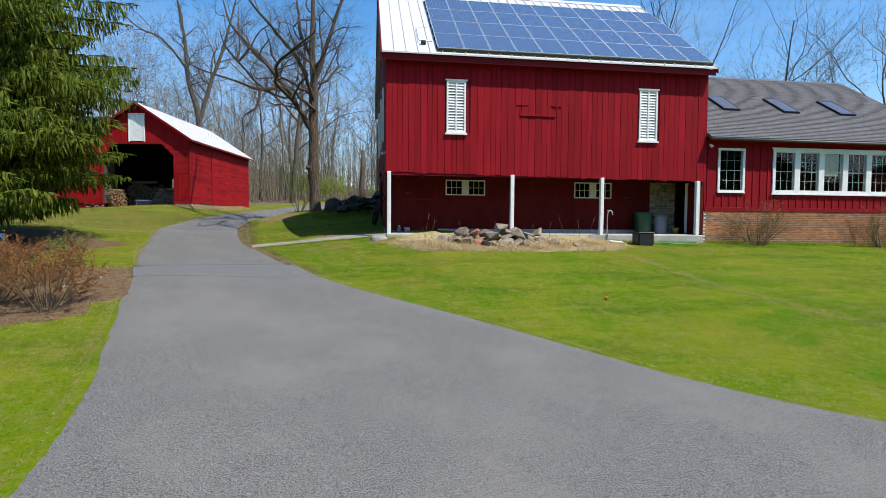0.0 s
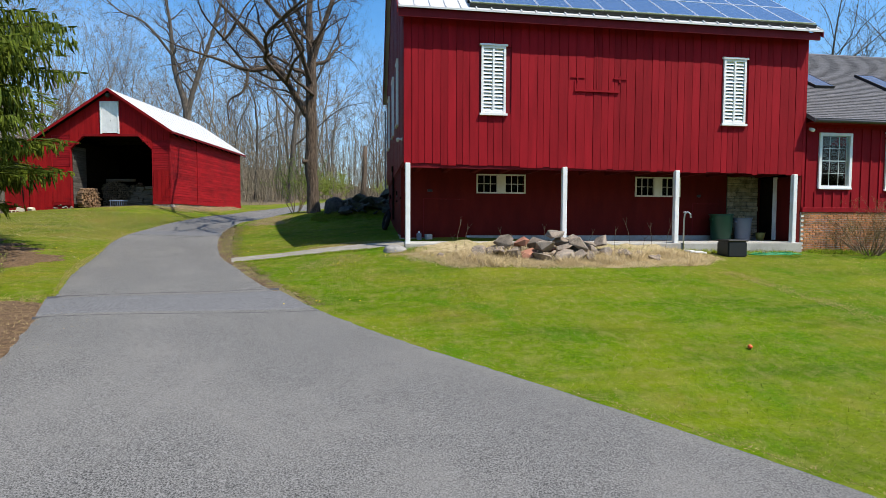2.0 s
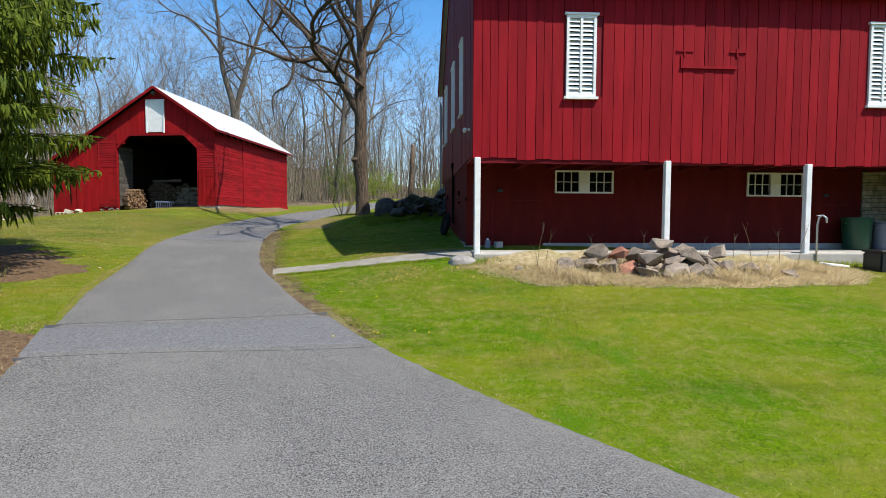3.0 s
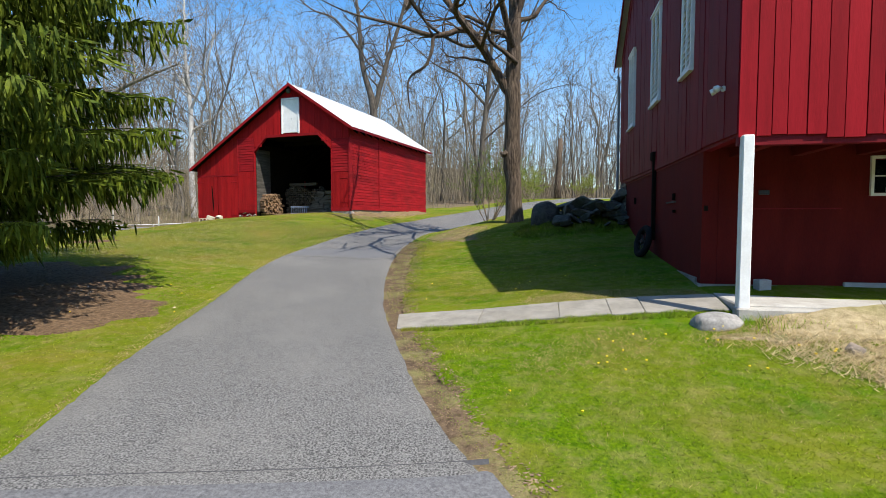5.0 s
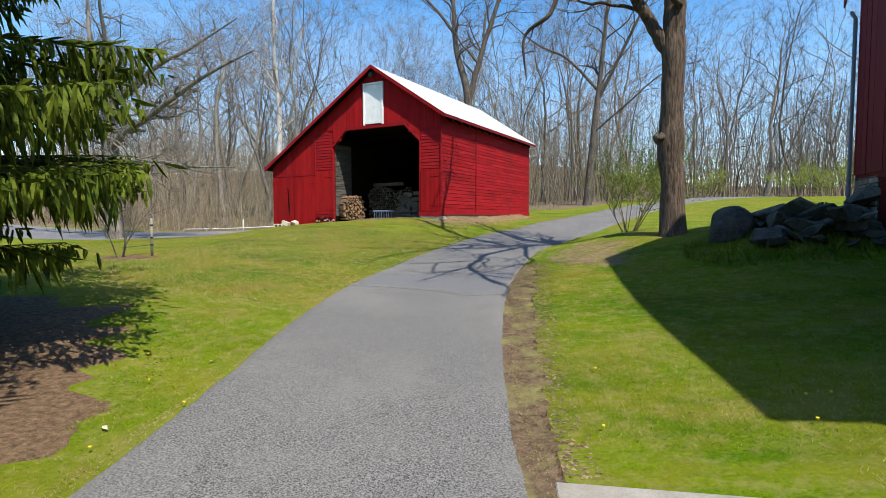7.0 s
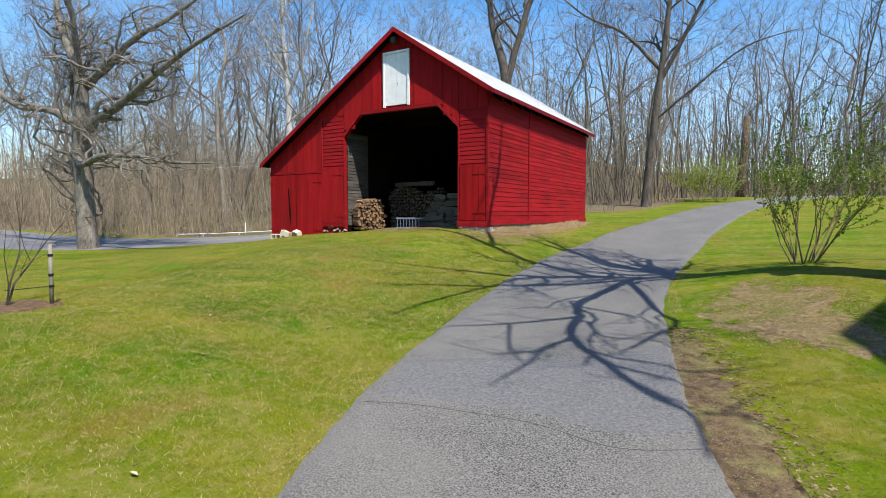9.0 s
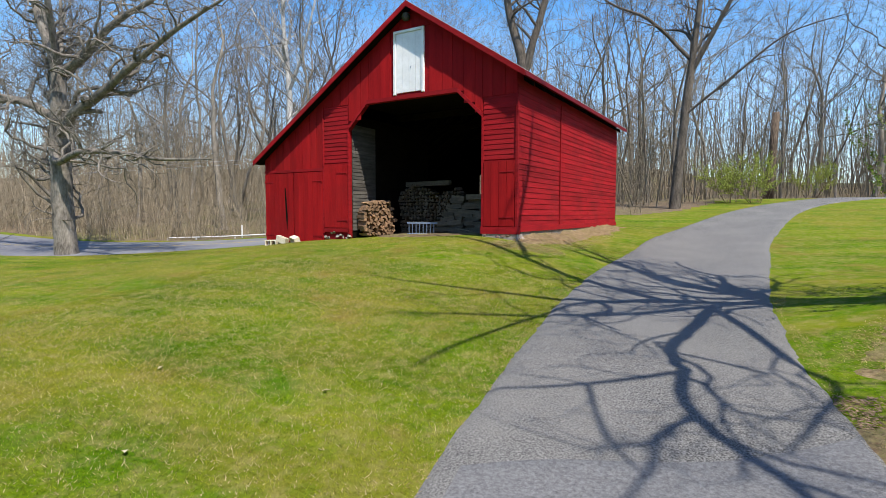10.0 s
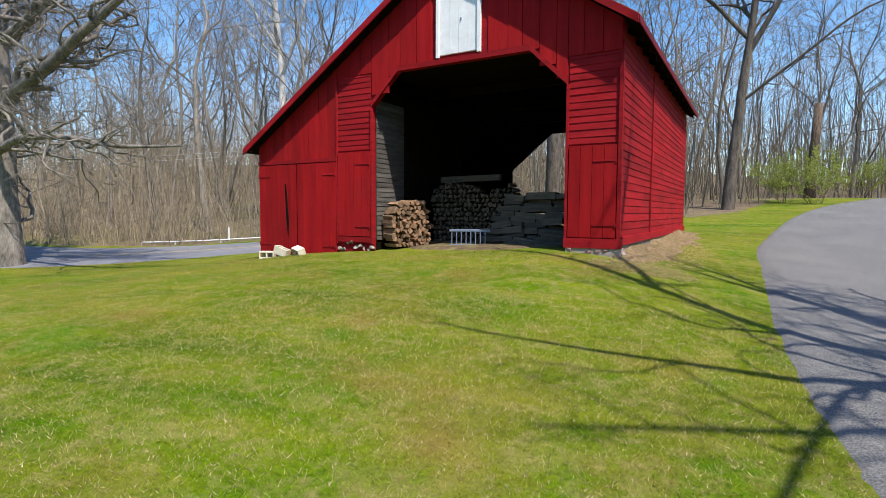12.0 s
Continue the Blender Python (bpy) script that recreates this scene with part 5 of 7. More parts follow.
LEDGE = mat("tan_ledge_stone", (0.15, 0.115, 0.07), (0.44, 0.35, 0.235), 5, 0.9, 0.5, 40, vary=0.35)
pier = part("stone_pier", boxes((13.0, 14.15, BYU - 0.02, BYU + 0.4, 2.2, 4.5)), STONE_DARK, barn, "tan ledge stone pier")
rubble("stone", lambda u, d, z: (u, BYU - 0.02 + d, z), 13.0, 14.15, 2.36, 4.48, pier, LEDGE)
corner = part("stone_corner", boxes((BX0, BX1, 30.6, BY1 + 0.02, 2.0, 4.66)), STONE_DARK, barn, "grey fieldstone rear wall corner")
rubble("stone", lambda u, d, z: (BX0 + d, u, z), 30.6, BY1, 2.75, 4.66, corner, STONE)
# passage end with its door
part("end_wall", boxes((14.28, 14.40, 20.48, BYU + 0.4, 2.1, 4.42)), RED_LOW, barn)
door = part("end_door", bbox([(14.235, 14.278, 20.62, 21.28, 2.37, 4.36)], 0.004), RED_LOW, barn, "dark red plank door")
part("jamb", boxes((14.20, 14.278, 21.30, 21.42, 2.37, 4.42)), WHITE, barn)
part("jamb", boxes((14.20, 14.278, 20.50, 20.60, 2.37, 4.42)), WHITE, barn)
# near-black panel painted in for the shade of the open doorway
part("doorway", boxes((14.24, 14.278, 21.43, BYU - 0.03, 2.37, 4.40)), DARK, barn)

porch = tagged(part("porch_slab", bbox([(1.97, 14.26, 20.46, 22.02, 1.9, 2.335)], 0.02), CONCRETE), "long pale concrete porch slab under the barn overhang", "porch", kind="structure")
kerb = tagged(part("porch_kerb", bbox([(1.9, 14.3, 20.245, 20.455, 1.85, 2.31)], 0.02), CONCRETE), "worn pale concrete kerb along the porch", "kerb", kind="structure")
path = tagged(thing("walkway", label="pale concrete slab walkway from driveway to barn", category="walkway"), kind="structure")


cuts = (-3.02, -1.56, -0.36, 0.37, 0.84, 1.95)
for a, b in zip(cuts, cuts[1:]):
    vs, _ = boxes((a + 0.0025, b - 0.0025, 0, 1, 0, 1))
    vs = [(x + (0.22 * (1 - y) if a < -3 and x < -2 else 0), (20.62 + 0.02 * x) + y * 0.86 - (0.02 * x * y), gz(x, 20.62 + y * 0.86) + 0.022 - (0.28 if z == 0 else 0)) for x, y, z in vs]
    bm = fixed((vs, boxes((0, 1, 0, 1, 0, 1))[1]))
    bmesh.ops.bevel(bm, geom=list(bm.edges), offset=0.007, segments=2, affect="EDGES")
    part("slab", bm, SLAB_CONCRETE, path)

# ---- solar panels ----
PANEL_GRID = bpy.data.materials.new("blue_solar_cells_with_sky_tint")
PANEL_GRID.use_nodes = True
_n, _l = PANEL_GRID.node_tree.nodes, PANEL_GRID.node_tree.links
_b = _n["Principled BSDF"]
_co = _n.new("ShaderNodeTexCoord")
_br = _n.new("ShaderNodeTexBrick")
_br.offset = 0.0
for _k, _v in (("Scale", 1.0), ("Mortar Size", 0.004), ("Brick Width", 0.156), ("Row Height", 0.150)):
    _br.inputs[_k].default_value = _v
# cell blue raised so that the sky's reflection is part of the colour
_br.inputs["Color1"].default_value, _br.inputs["Color2"].default_value = (0.058, 0.098, 0.185, 1), (0.066, 0.108, 0.20, 1)
_br.inputs["Mortar"].default_value = (0.16, 0.2, 0.28, 1)
_l.new(_co.outputs["Object"], _br.inputs[0])
_l.new(_br.outputs[0], _b.inputs["Base Color"])
_b.inputs["Roughness"].default_value, _b.inputs["Specular IOR Level"].default_value = 0.16, 0.9
ANG = math.degrees(math.atan(PITCH))
PW, PH = 10.68 / 11, 1.525


def solar_panel():
    p = thing("solar_panel", label="blue solar panel in a bright aluminium frame on the barn roof", category="solar panel", group="solar array on the barn roof")
    part("glass_sheet", boxes((0.03, PW - 0.03, 0.03, PH - 0.03, 0.004, 0.034)), PANEL_GRID, p, "glossy blue cells under glass")
    f = 0.026
    part("frame", boxes((0.008, f + 0.008, 0.008, PH - 0.008, 0, 0.04), (PW - f - 0.008, PW - 0.008, 0.008, PH - 0.008, 0, 0.04), (f + 0.008, PW - f - 0.008, 0.008, f + 0.008, 0, 0.04), (f + 0.008, PW - f - 0.008, PH - f - 0.008, PH - 0.008, 0, 0.04)), ALU, p, "bright aluminium frame")
    return p


base = solar_panel()
on_roof = pose(3.70, 20.13, roof_z(20.13) + 0.09, ANG, 0, 0)
for i in range(11):
    for j in range(4):
        m = on_roof @ pose(i * PW, j * PH, 0.03)
        if i == j == 0:
            base.matrix_world = m
        else:
            copy_thing(base, m)
rails = thing("panel_rails", on_roof, "dark metal mounting rails under the solar panels", "rail")
for j in range(4):
    for o in (0.35, 1.15):
        part("rail", boxes((-0.02, 10.7, j * PH + o, j * PH + o + 0.04, -0.11, 0.028)), BLACK, rails)
part("skirt", boxes((-0.02, 10.7, -0.03, -0.01, -0.1, 0.03)), BLACK, rails)
conduit = tagged(thing("conduit", on_roof, "thin grey electrical conduit with junction box on the roof", "conduit"))
smooth(part("pipe", tube([(-0.12, 0.75, 0.0), (-0.55, 0.75, 0.0), (-0.62, 0.85, 0.0), (-0.62, 2.3, 0.0), (-0.2, 2.35, 0.0)], [0.016] * 5, 6), GALV, conduit))
part("junction_box", boxes((-0.55, -0.38, 0.55, 0.68, -0.06, 0.06)), BLACK, conduit)

# flood lamps at the barn corner
flood = thing("flood_light", pose(1.87, 20.95, 5.30) @ Matrix.Scale(0.6, 4), "twin round flood lights on the barn side wall", "light")
part("bracket", bbox([(-0.05, 0.015, -0.06, 0.06, -0.06, 0.06)], 0.01), WHITE, flood)
for s in (-1, 1):
    smooth(part("lamp_head", tube([(-0.06, 0.06 * s, 0), (-0.12, 0.12 * s, 0.0), (-0.17, 0.15 * s, -0.02), (-0.24, 0.18 * s, -0.05)], [0.025, 0.03, 0.075, 0.085], 12), WHITE, flood))

GUTTER = shiny("dark_gutter", (0.10, 0.09, 0.09), 0.5)
# ---- house: battens, windows, bricks, roof ----
u = HX0 + 0.12
while u < HX1:
    for a, b in ((3.42, 6.05),):
        spans = [(a, b)]
        for w0, w1, z0, z1 in ((14.86, 16.23, 3.92, 5.86), (17.30, 24.1, 3.92, 5.86)):
            if w0 < u < w1:
                spans = [(a, z0), (z1, b)]
        for z0, z1 in spans:
            part("batten", boxes((u - 0.024, u + 0.024, HY - 0.026, HY - 0.001, z0, z1)), RED, house)
    u += 0.33
part("belt_board", bbox([(HX0, HX1, HY - 0.05, HY - 0.001, 3.265, 3.42)], 0.006), RED, house)
part("frieze_board", boxes((HX0, HX1, HY - 0.035, HY - 0.001, 5.93, 6.05)), RED, house)
part("soffit", boxes((HX0, HX1 + 0.28, 20.11, HY - 0.04, 6.02, 6.04)), RED, house)
smooth(part("gutter", tube([(HX0 + 0.02, 20.03, 6.06), (HX1 + 0.3, 20.03, 6.04)], [0.045, 0.045], 10), GUTTER, house, "dark grey gutter"))
pane_window(HFRONT, 14.96, 16.13, 4.02, 5.76, house, WHITE, 3, 4, 0.09, 0.10, "window", "white framed double-hung window", 0.0045, 0.026)
for i in range(6):
    pane_window(HFRONT, 17.37 + 1.1 * i, 17.37 + 1.1 * (i + 1) - 0.002, 4.02, 5.77, house, WHITE, 3, 4, 0.12, 0.10, "window", "white framed double-hung window", 0.0045, 0.026)
part("window_sill", bbox([(17.3, 24.05, HY - 0.09, HY - 0.051, 3.95, 4.019)], 0.006), WHITE, house)
part("window_sill", bbox([(14.95, 16.14, HY - 0.07, HY - 0.051, 3.99, 4.05)], 0.004), WHITE, house)
part("window_head", bbox([(17.3, 24.05, HY - 0.07, HY - 0.03, 5.771, 5.84)], 0.006), WHITE, house)
# added inner wall and floor, near-black to paint the room's shade
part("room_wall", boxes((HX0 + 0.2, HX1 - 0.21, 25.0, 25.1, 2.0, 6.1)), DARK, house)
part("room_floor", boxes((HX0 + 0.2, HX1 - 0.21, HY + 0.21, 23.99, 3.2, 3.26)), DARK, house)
for i, w in ((2, 0.9), (5, 0.6)):
    part("blind", boxes((17.5 + 1.1 * i, 18.3 + 1.1 * i, HY + 0.13, HY + 0.14, 5.66 - w, 5.66)), CREAM, house)
for q in ((16.62, 22.52), (19.50, 22.48), (22.30, 22.45)):
    m = pose(q[0], q[1], hroof(q[1]) + 0.02, math.degrees(math.atan(0.645)), 0, 0)
    sky_win = part("skylight", boxes((0, 0.05, 0, 1.62, 0, 0.09), (0.73, 0.78, 0, 1.62, 0, 0.09), (0.05, 0.73, 0, 0.05, 0, 0.09), (0.05, 0.73, 1.57, 1.62, 0, 0.09)), BLACK, house, "dark framed roof skylight")
    sky_win.matrix_basis = m
    part("pane", boxes((0.05, 0.73, 0.05, 1.57, 0.04, 0.082)), GLASS_SKY, sky_win)
light = thing("corner_light", pose(14.62, HY - 0.03, 5.86), "small white outdoor light under the eave", "light")
part("bracket", bbox([(-0.04, 0.04, -0.03, 0.028, -0.04, 0.04)], 0.006), WHITE, light)
smooth(part("lamp_head", tube([(0, -0.03, 0), (-0.04, -0.10, -0.03), (-0.06, -0.17, -0.07)], [0.03, 0.05, 0.06], 10), WHITE, light))

# ---- spruce ----
def spruce(at, height, reach, seed):
    """Weeping spruce: upswept limb ends hung with needled branchlets."""
    rng = random.Random(seed)
    nr = np.random.RandomState(seed)
    tree = thing("spruce", at, "tall green spruce with drooping needle-covered branchlets", "tree")
    smooth(part("trunk", tube([(0, 0, -0.3), (0, 0, 0.6), (0.05, 0, 4), (0, 0.05, 9), (0, 0, height)], [0.42, 0.34, 0.28, 0.17, 0.02], 10, False), BARK, tree))
    wood, tris = [], []
    turn = 0.0
    z = 1.5
    while z < height - 0.4:
        f = z / height
        turn += 2.39996 + rng.gauss(0, 0.2)
        a = turn
        z0 = z + rng.uniform(-0.25, 0.25)
        L = reach * float(np.interp(f, (0.09, 0.13, 0.21, 0.39, 0.47, 0.74, 0.95, 1.0), (0.86, 0.93, 1.0, 1.02, 0.93, 0.51, 0.11, 0.03))) * rng.uniform(0.66, 1.06)
        out = Vector((math.cos(a), math.sin(a), 0))
        sag = 0.24 * L * (1 - 0.6 * f) * rng.uniform(0.5, 1.5)
        pts = []
        for i in range(9):
            t = i / 8
            zz = z0 + 0.10 * L * math.sin(t * 1.2) - sag * t ** 1.5 + 0.55 * sag * max(0, t - 0.62) ** 1 * 2.6
            q = out * (L * t)
            q.rotate(Matrix.Rotation(0.12 * math.sin(3 * t + a), 3, "Z"))
            pts.append(Vector((q.x, q.y, zz)))
        wood.append(tube(pts, [max(0.006, 0.05 * (1 - f * 0.6) * (1 - i / 8.6)) for i in range(9)], 4, False))
        m = int(5 + L * 62 * (1.0 if z < 8.6 else 0.15))
        for j in range(m):
            t = 0.30 + 0.70 * (j + rng.random()) / m
            i = min(int(t * 8), 7)
            p = pts[i].lerp(pts[i + 1], t * 8 - i)
            ax = (pts[i + 1] - pts[i]).normalized()
            side = Vector((-out.y, out.x, 0)) * rng.choice((-1, 1))
            lat = rng.uniform(0.02, 1.0) * L * (0.11 + 0.16 * (1.0 - t)) + 0.04
            q = p + side * lat + ax * lat * 0.5 - Vector((0, 0, lat * 0.25))
            hang = rng.uniform(0.13, 0.56) * (0.7 + 0.35 * (1 - f))
            if t > 0.93:
                hang *= 0.5
            if rng.random() < 0.25:
                drift = side * rng.uniform(0.4, 1.2) + ax * rng.uniform(0.4, 1.1)
                fall = rng.uniform(0.0, 0.5)
                hang *= 0.75
            else:
                drift, fall = side * rng.uniform(-0.05, 0.14) + ax * rng.uniform(0.0, 0.22), 1.0
            r = p + side * lat * 0.6
            e = q + drift * hang + Vector((rng.gauss(0, 0.2) * hang, rng.gauss(0, 0.2) * hang, -hang * fall))
            if j % 3 == 0:
                tris.append((p, r.lerp(q, 0.8), q, 0.6))
            tris.append((q, q.lerp(e, 0.5), e, 1.0))
        z += 0.036 + 0.06 * f * f + (0.05 if z > 9.0 else 0.0)
    tagged(smooth(part("branchwork", joined(*wood), BARK, tree)), kind="stuff")
    # every branchlet is a soft tapered finger of needles with a ragged fringe
    P0 = np.array([t[0] for t in tris]); P1 = np.array([t[2] for t in tris])
    finger = np.array([t[3] for t in tris]) > 0.9
    fat = np.where(finger, 1.0, 0.6) * nr.uniform(0.022, 0.036, len(tris))
    D = P1 - P0
    ln = np.linalg.norm(D, axis=1)
    D /= ln[:, None] + 1e-9
    X = np.cross(D, nr.normal(size=D.shape))
    X /= np.linalg.norm(X, axis=1)[:, None] + 1e-9
    Y = np.cross(D, X)
    rings = []
    for u, w in ((0.0, 0.5), (0.6, 1.0)):
        c = P0 + (P1 - P0) * u
        rings.append([c + (X * math.cos(a) + Y * math.sin(a)) * (fat * w * nr.uniform(0.75, 1.25, len(tris)))[:, None] for a in (0.0, 2.094, 4.189)])
    lo, hi = rings
    T = []
    for k in range(3):
        n = (k + 1) % 3
        T += [np.stack([lo[k], lo[n], hi[n]], 1)[finger], np.stack([lo[k], hi[n], hi[k]], 1)[finger]]
        T += [np.stack([hi[k], hi[n], P1 + D * fat[:, None]], 1)[finger], np.stack([lo[k], lo[n], P1], 1)[~finger]]
    idx = np.flatnonzero(finger)
    C = P0[idx] + (P1 - P0)[idx] * nr.rand(len(idx))[:, None]
    R = nr.normal(size=(len(idx), 3))
    R -= (R * D[idx]).sum(1)[:, None] * D[idx]
    R /= np.linalg.norm(R, axis=1)[:, None] + 1e-9
    W = np.cross(D[idx], R)
    ll = (fat[idx] * nr.uniform(1.2, 2.0, len(idx)))[:, None]
    ww = nr.uniform(0.006, 0.012, len(idx))[:, None]
    T.append(np.stack([C - W * ww, C + W * ww, C + R * ll + D[idx] * ll * 1.1], 1))
    tagged(fast_mesh("needles", np.concatenate(T), 0, NEEDLES, tree), kind="stuff")
    return tree


spruce(pose(-12.1, 18.3, gz(-12.1, 18.3)), 19.0, 5.75, 12)


# ---- shrubs and saplings ----
def shrub(name, at, height, width, stems, material, leaf=None, leaves=0, leaf_size=0.03, seed=1, label="", up=1.0, group=""):
    rng = random.Random(seed)
    ob = thing(name, at, label, "shrub", group)
    out = []
    for k in range(stems):
        a = rng.uniform(0, 6.283)
        s = rng.random() ** 0.6 * width / height * 0.75
        d = Vector((math.cos(a) * s, math.sin(a) * s, up))
        limb(out, (math.cos(a) * 0.08 * width, math.sin(a) * 0.08 * width, -0.05), d, height * rng.uniform(0.75, 1.08), 0.010 + 0.006 * height * rng.random(), 1, rng, (5, 4, 3, 3), 3, 0.62, (5, 5, 4), 0.0, 0.10, 0.3, 0.3)
    smooth(part("framework", limb_mesh(out, (0, 1, 2, 3)), material, ob))
    if leaves:
        nr = np.random.RandomState(seed)
        ends = [(p[i], p[i + 1]) for p, r, s, lv in out if lv >= 2 for i in range(len(p) - 1)]
        A = np.array([e[0] for e in ends]); B = np.array([e[1] for e in ends])
        i = nr.randint(0, len(A), leaves)
        t = nr.rand(leaves)[:, None]
        C = A[i] * (1 - t) + B[i] * t + nr.normal(0, 0.012, (leaves, 3))
        X = nr.normal(size=(leaves, 3)); X /= np.linalg.norm(X, axis=1)[:, None]
        Y = np.cross(X, nr.normal(size=(leaves, 3))); Y /= np.linalg.norm(Y, axis=1)[:, None]
        sz = (leaf_size * nr.uniform(0.6, 1.3, leaves))[:, None]
        q = [C, C + X * sz * 0.5 + Y * sz * 0.35, C + X * sz * 1.1, C + X * sz * 0.5 - Y * sz * 0.35]
        T = np.concatenate([np.stack([q[0], q[1], q[2]], 1), np.stack([q[0], q[2], q[3]], 1)])
        tagged(fast_mesh("foliage", T, 0, leaf, ob), kind="stuff")
    return ob


TWIG = mat("shrub_twigs", (0.10, 0.07, 0.045), (0.26, 0.19, 0.12), 6, 0.9, 0.3, 30, spec=0.15)
LEAF_RUST = mat("bronze_young_leaves", (0.12, 0.046, 0.014), (0.30, 0.140, 0.040), 5, 0.7, 0, 30, vary=0.4, island=True, spec=0.2)
LEAF_YOUNG = mat("yellow_green_young_leaves", (0.13, 0.17, 0.03), (0.28, 0.30, 0.06), 5, 0.7, 0, 30, vary=0.35, island=True, spec=0.2)


def at(x, y, rz=0):
    return pose(x, y, gz(x, y), 0, 0, rz)


shrub("barberry_bush", at(-4.75, 11.75), 1.15, 1.5, 26, TWIG, LEAF_RUST, 11000, 0.028, 3, "rounded barberry bush with bronze young leaves in mulch")
shrub("barberry_bush", at(-5.9, 12.2), 1.05, 1.3, 20, TWIG, LEAF_RUST, 8000, 0.028, 4, "rounded barberry bush with bronze young leaves in mulch")
shrub("low_bush", at(-6.5, 16.4), 0.75, 1.3, 18, TWIG, LEAF_YOUNG, 1600, 0.03, 5, "low twiggy bush with yellow-green young leaves")
shrub("low_bush", at(-7.6, 15.6), 0.8, 1.2, 16, TWIG, LEAF_RUST, 1600, 0.028, 6, "low twiggy bush with bronze young leaves")
shrub("lilac_bush", at(-2.85, 34.5), 2.3, 2.3, 15, TWIG, LEAF, 9000, 0.040, 7, "airy shrub with fresh green leaves beside the driveway")
LEAF_OLIVE = mat("olive_bud_leaves", (0.12, 0.09, 0.03), (0.27, 0.20, 0.07), 5, 0.7, 0, 30, vary=0.35, island=True, spec=0.2)
shrub("bare_bush", at(16.3, 19.85), 1.45, 2.5, 34, TWIG, LEAF_OLIVE, 6500, 0.026, 8, "dense twiggy olive-brown bush against the brick base")
shrub("bare_bush", at(22.0, 19.9), 1.5, 2.6, 34, TWIG, LEAF_OLIVE, 6500, 0.026, 9, "dense twiggy olive-brown bush against the brick base")
LEAF_BRIGHT = let_through(mat("bright_yellow_green_leaves", (0.19, 0.24, 0.04), (0.36, 0.40, 0.09), 5, 0.7, 0, 30, vary=0.3, island=True, spec=0.2), 0.4)
for k, (x, y, h) in enumerate(((-1.9, 61.8, 2.4), (-3.2, 62.6, 2.2), (8.5, 66.5, 2.2), (11.5, 68, 2.4), (3.2, 73, 2.4), (19, 68, 2.6))):
    shrub("honeysuckle_bush", at(x, y), h, h * 1.5, 12, TWIG, LEAF_BRIGHT, 5600, 0.07, 50 + k, "yellow-green honeysuckle bush at the edge of the woods", group="bushes at the woodland edge")
for k, (x, y, h) in enumerate(((-15.86, 28.23, 1.9),)):
    shrub("sapling", at(x, y), h, 0.9, 5, BARK, None, 0, 0.03, 80 + k, "leafless young fruit tree in a mulch ring")
stake = thing("tree_stake", at(-15.12, 28.59), "grey wooden stake with dark ties beside the young tree", "stake")
smooth(part("stake_rod", tube([(0, 0, -0.1), (0.01, 0, 0.5), (0.02, 0, 1.07)], [0.035, 0.033, 0.03], 8), SLAB_CONCRETE, stake))
for z in (0.32, 0.52, 0.86):
    part("tie", tube([(0.012, 0, z), (0.012, 0, z + 0.04)], [0.042, 0.042], 8), BLACK, stake)
smooth(part("guy_wire", tube([(0, 0, 0.34), (-0.72, -0.34, 0.26)], [0.008, 0.008], 5), BLACK, stake))

# ---- beds, bare soil, straw ----
def patch(name, cx, cy, rx, ry, turn, material, label, category, lift=0.02, seed=0.0, rough=0.18, rings=10, lobes=72):
    """An uneven patch laid on the ground, thin at its rim."""
    c, s = math.cos(radians(turn)), math.sin(radians(turn))
    vs, fs = [], []
    for r in range(rings + 1):
        for k in range(lobes):
            w = 2 * math.pi * k / lobes
            e = 1 + rough * (noise.noise((math.cos(w) * 1.4 + seed, math.sin(w) * 1.4, seed)) * 1.6 + noise.noise((math.cos(w) * 6 + seed, math.sin(w) * 6, seed)) * 0.7)
            u, v = rx * e * math.cos(w) * r / rings, ry * e * math.sin(w) * r / rings
            x, y = cx + u * c - v * s, cy + u * s + v * c
            h = lift * (1 if r < rings else -0.6) + (0.02 * noise.noise((x * 3, y * 3, seed)) if 0 < r < rings else 0)
            vs.append((x, y, gz(x, y) + h))
    for r in range(rings):
        fs += [(r * lobes + k, r * lobes + (k + 1) % lobes, (r + 1) * lobes + (k + 1) % lobes, (r + 1) * lobes + k) for k in range(lobes)]
    bm = fixed((vs, fs))
    bmesh.ops.remove_doubles(bm, verts=list(bm.verts), dist=0.0005)
    ob = smooth(part(name, bm, material))
    return tagged(ob, label, category, kind="structure")


STRAW_BARE = mat("bare_earth_and_straw", (0.15, 0.115, 0.065), (0.42, 0.335, 0.21), 14, 0.95, 1.0, 70, distance=0.03, spec=0.05, patch=(0.11, 0.15, 0.03), patch_scale=2.6, patch_mix=0.7)
patch("mulch_bed", -11.2, 20.0, 4.0, 3.3, 30, MULCH, "bark mulch bed under the spruce", "mulch bed", 0.02, 1.0, 0.3, 10, 140)
patch("mulch_bed", -6.3, 13.3, 2.9, 2.5, 35, MULCH, "weathered mulch bed with bushes beside the driveway", "mulch bed", 0.02, 2.0, 0.3, 10, 140)
patch("mulch_bed", -15.7, 28.3, 0.9, 0.5, 15, MULCH, "small mulch ring round a young tree", "mulch bed", 0.03, 3.0)
patch("straw_patch", 6.6, 19.05, 3.1, 0.85, 0, STRAW, "matted dead grass round the rock pile", "dead grass", 0.012, 4.0, 0.55, 10, 200)
patch("straw_patch", 2.5, 19.8, 0.8, 0.24, 6, STRAW_BARE, "pale bare earth and dead grass by the porch corner", "dead grass", 0.012, 9.0, 0.6, 10, 160)
patch("shed_floor", -13.45, 42.85, 3.0, 3.7, -8.6, SOIL, "bare earth floor of the shed", "earth floor", 0.03, 7.0, 0.05)
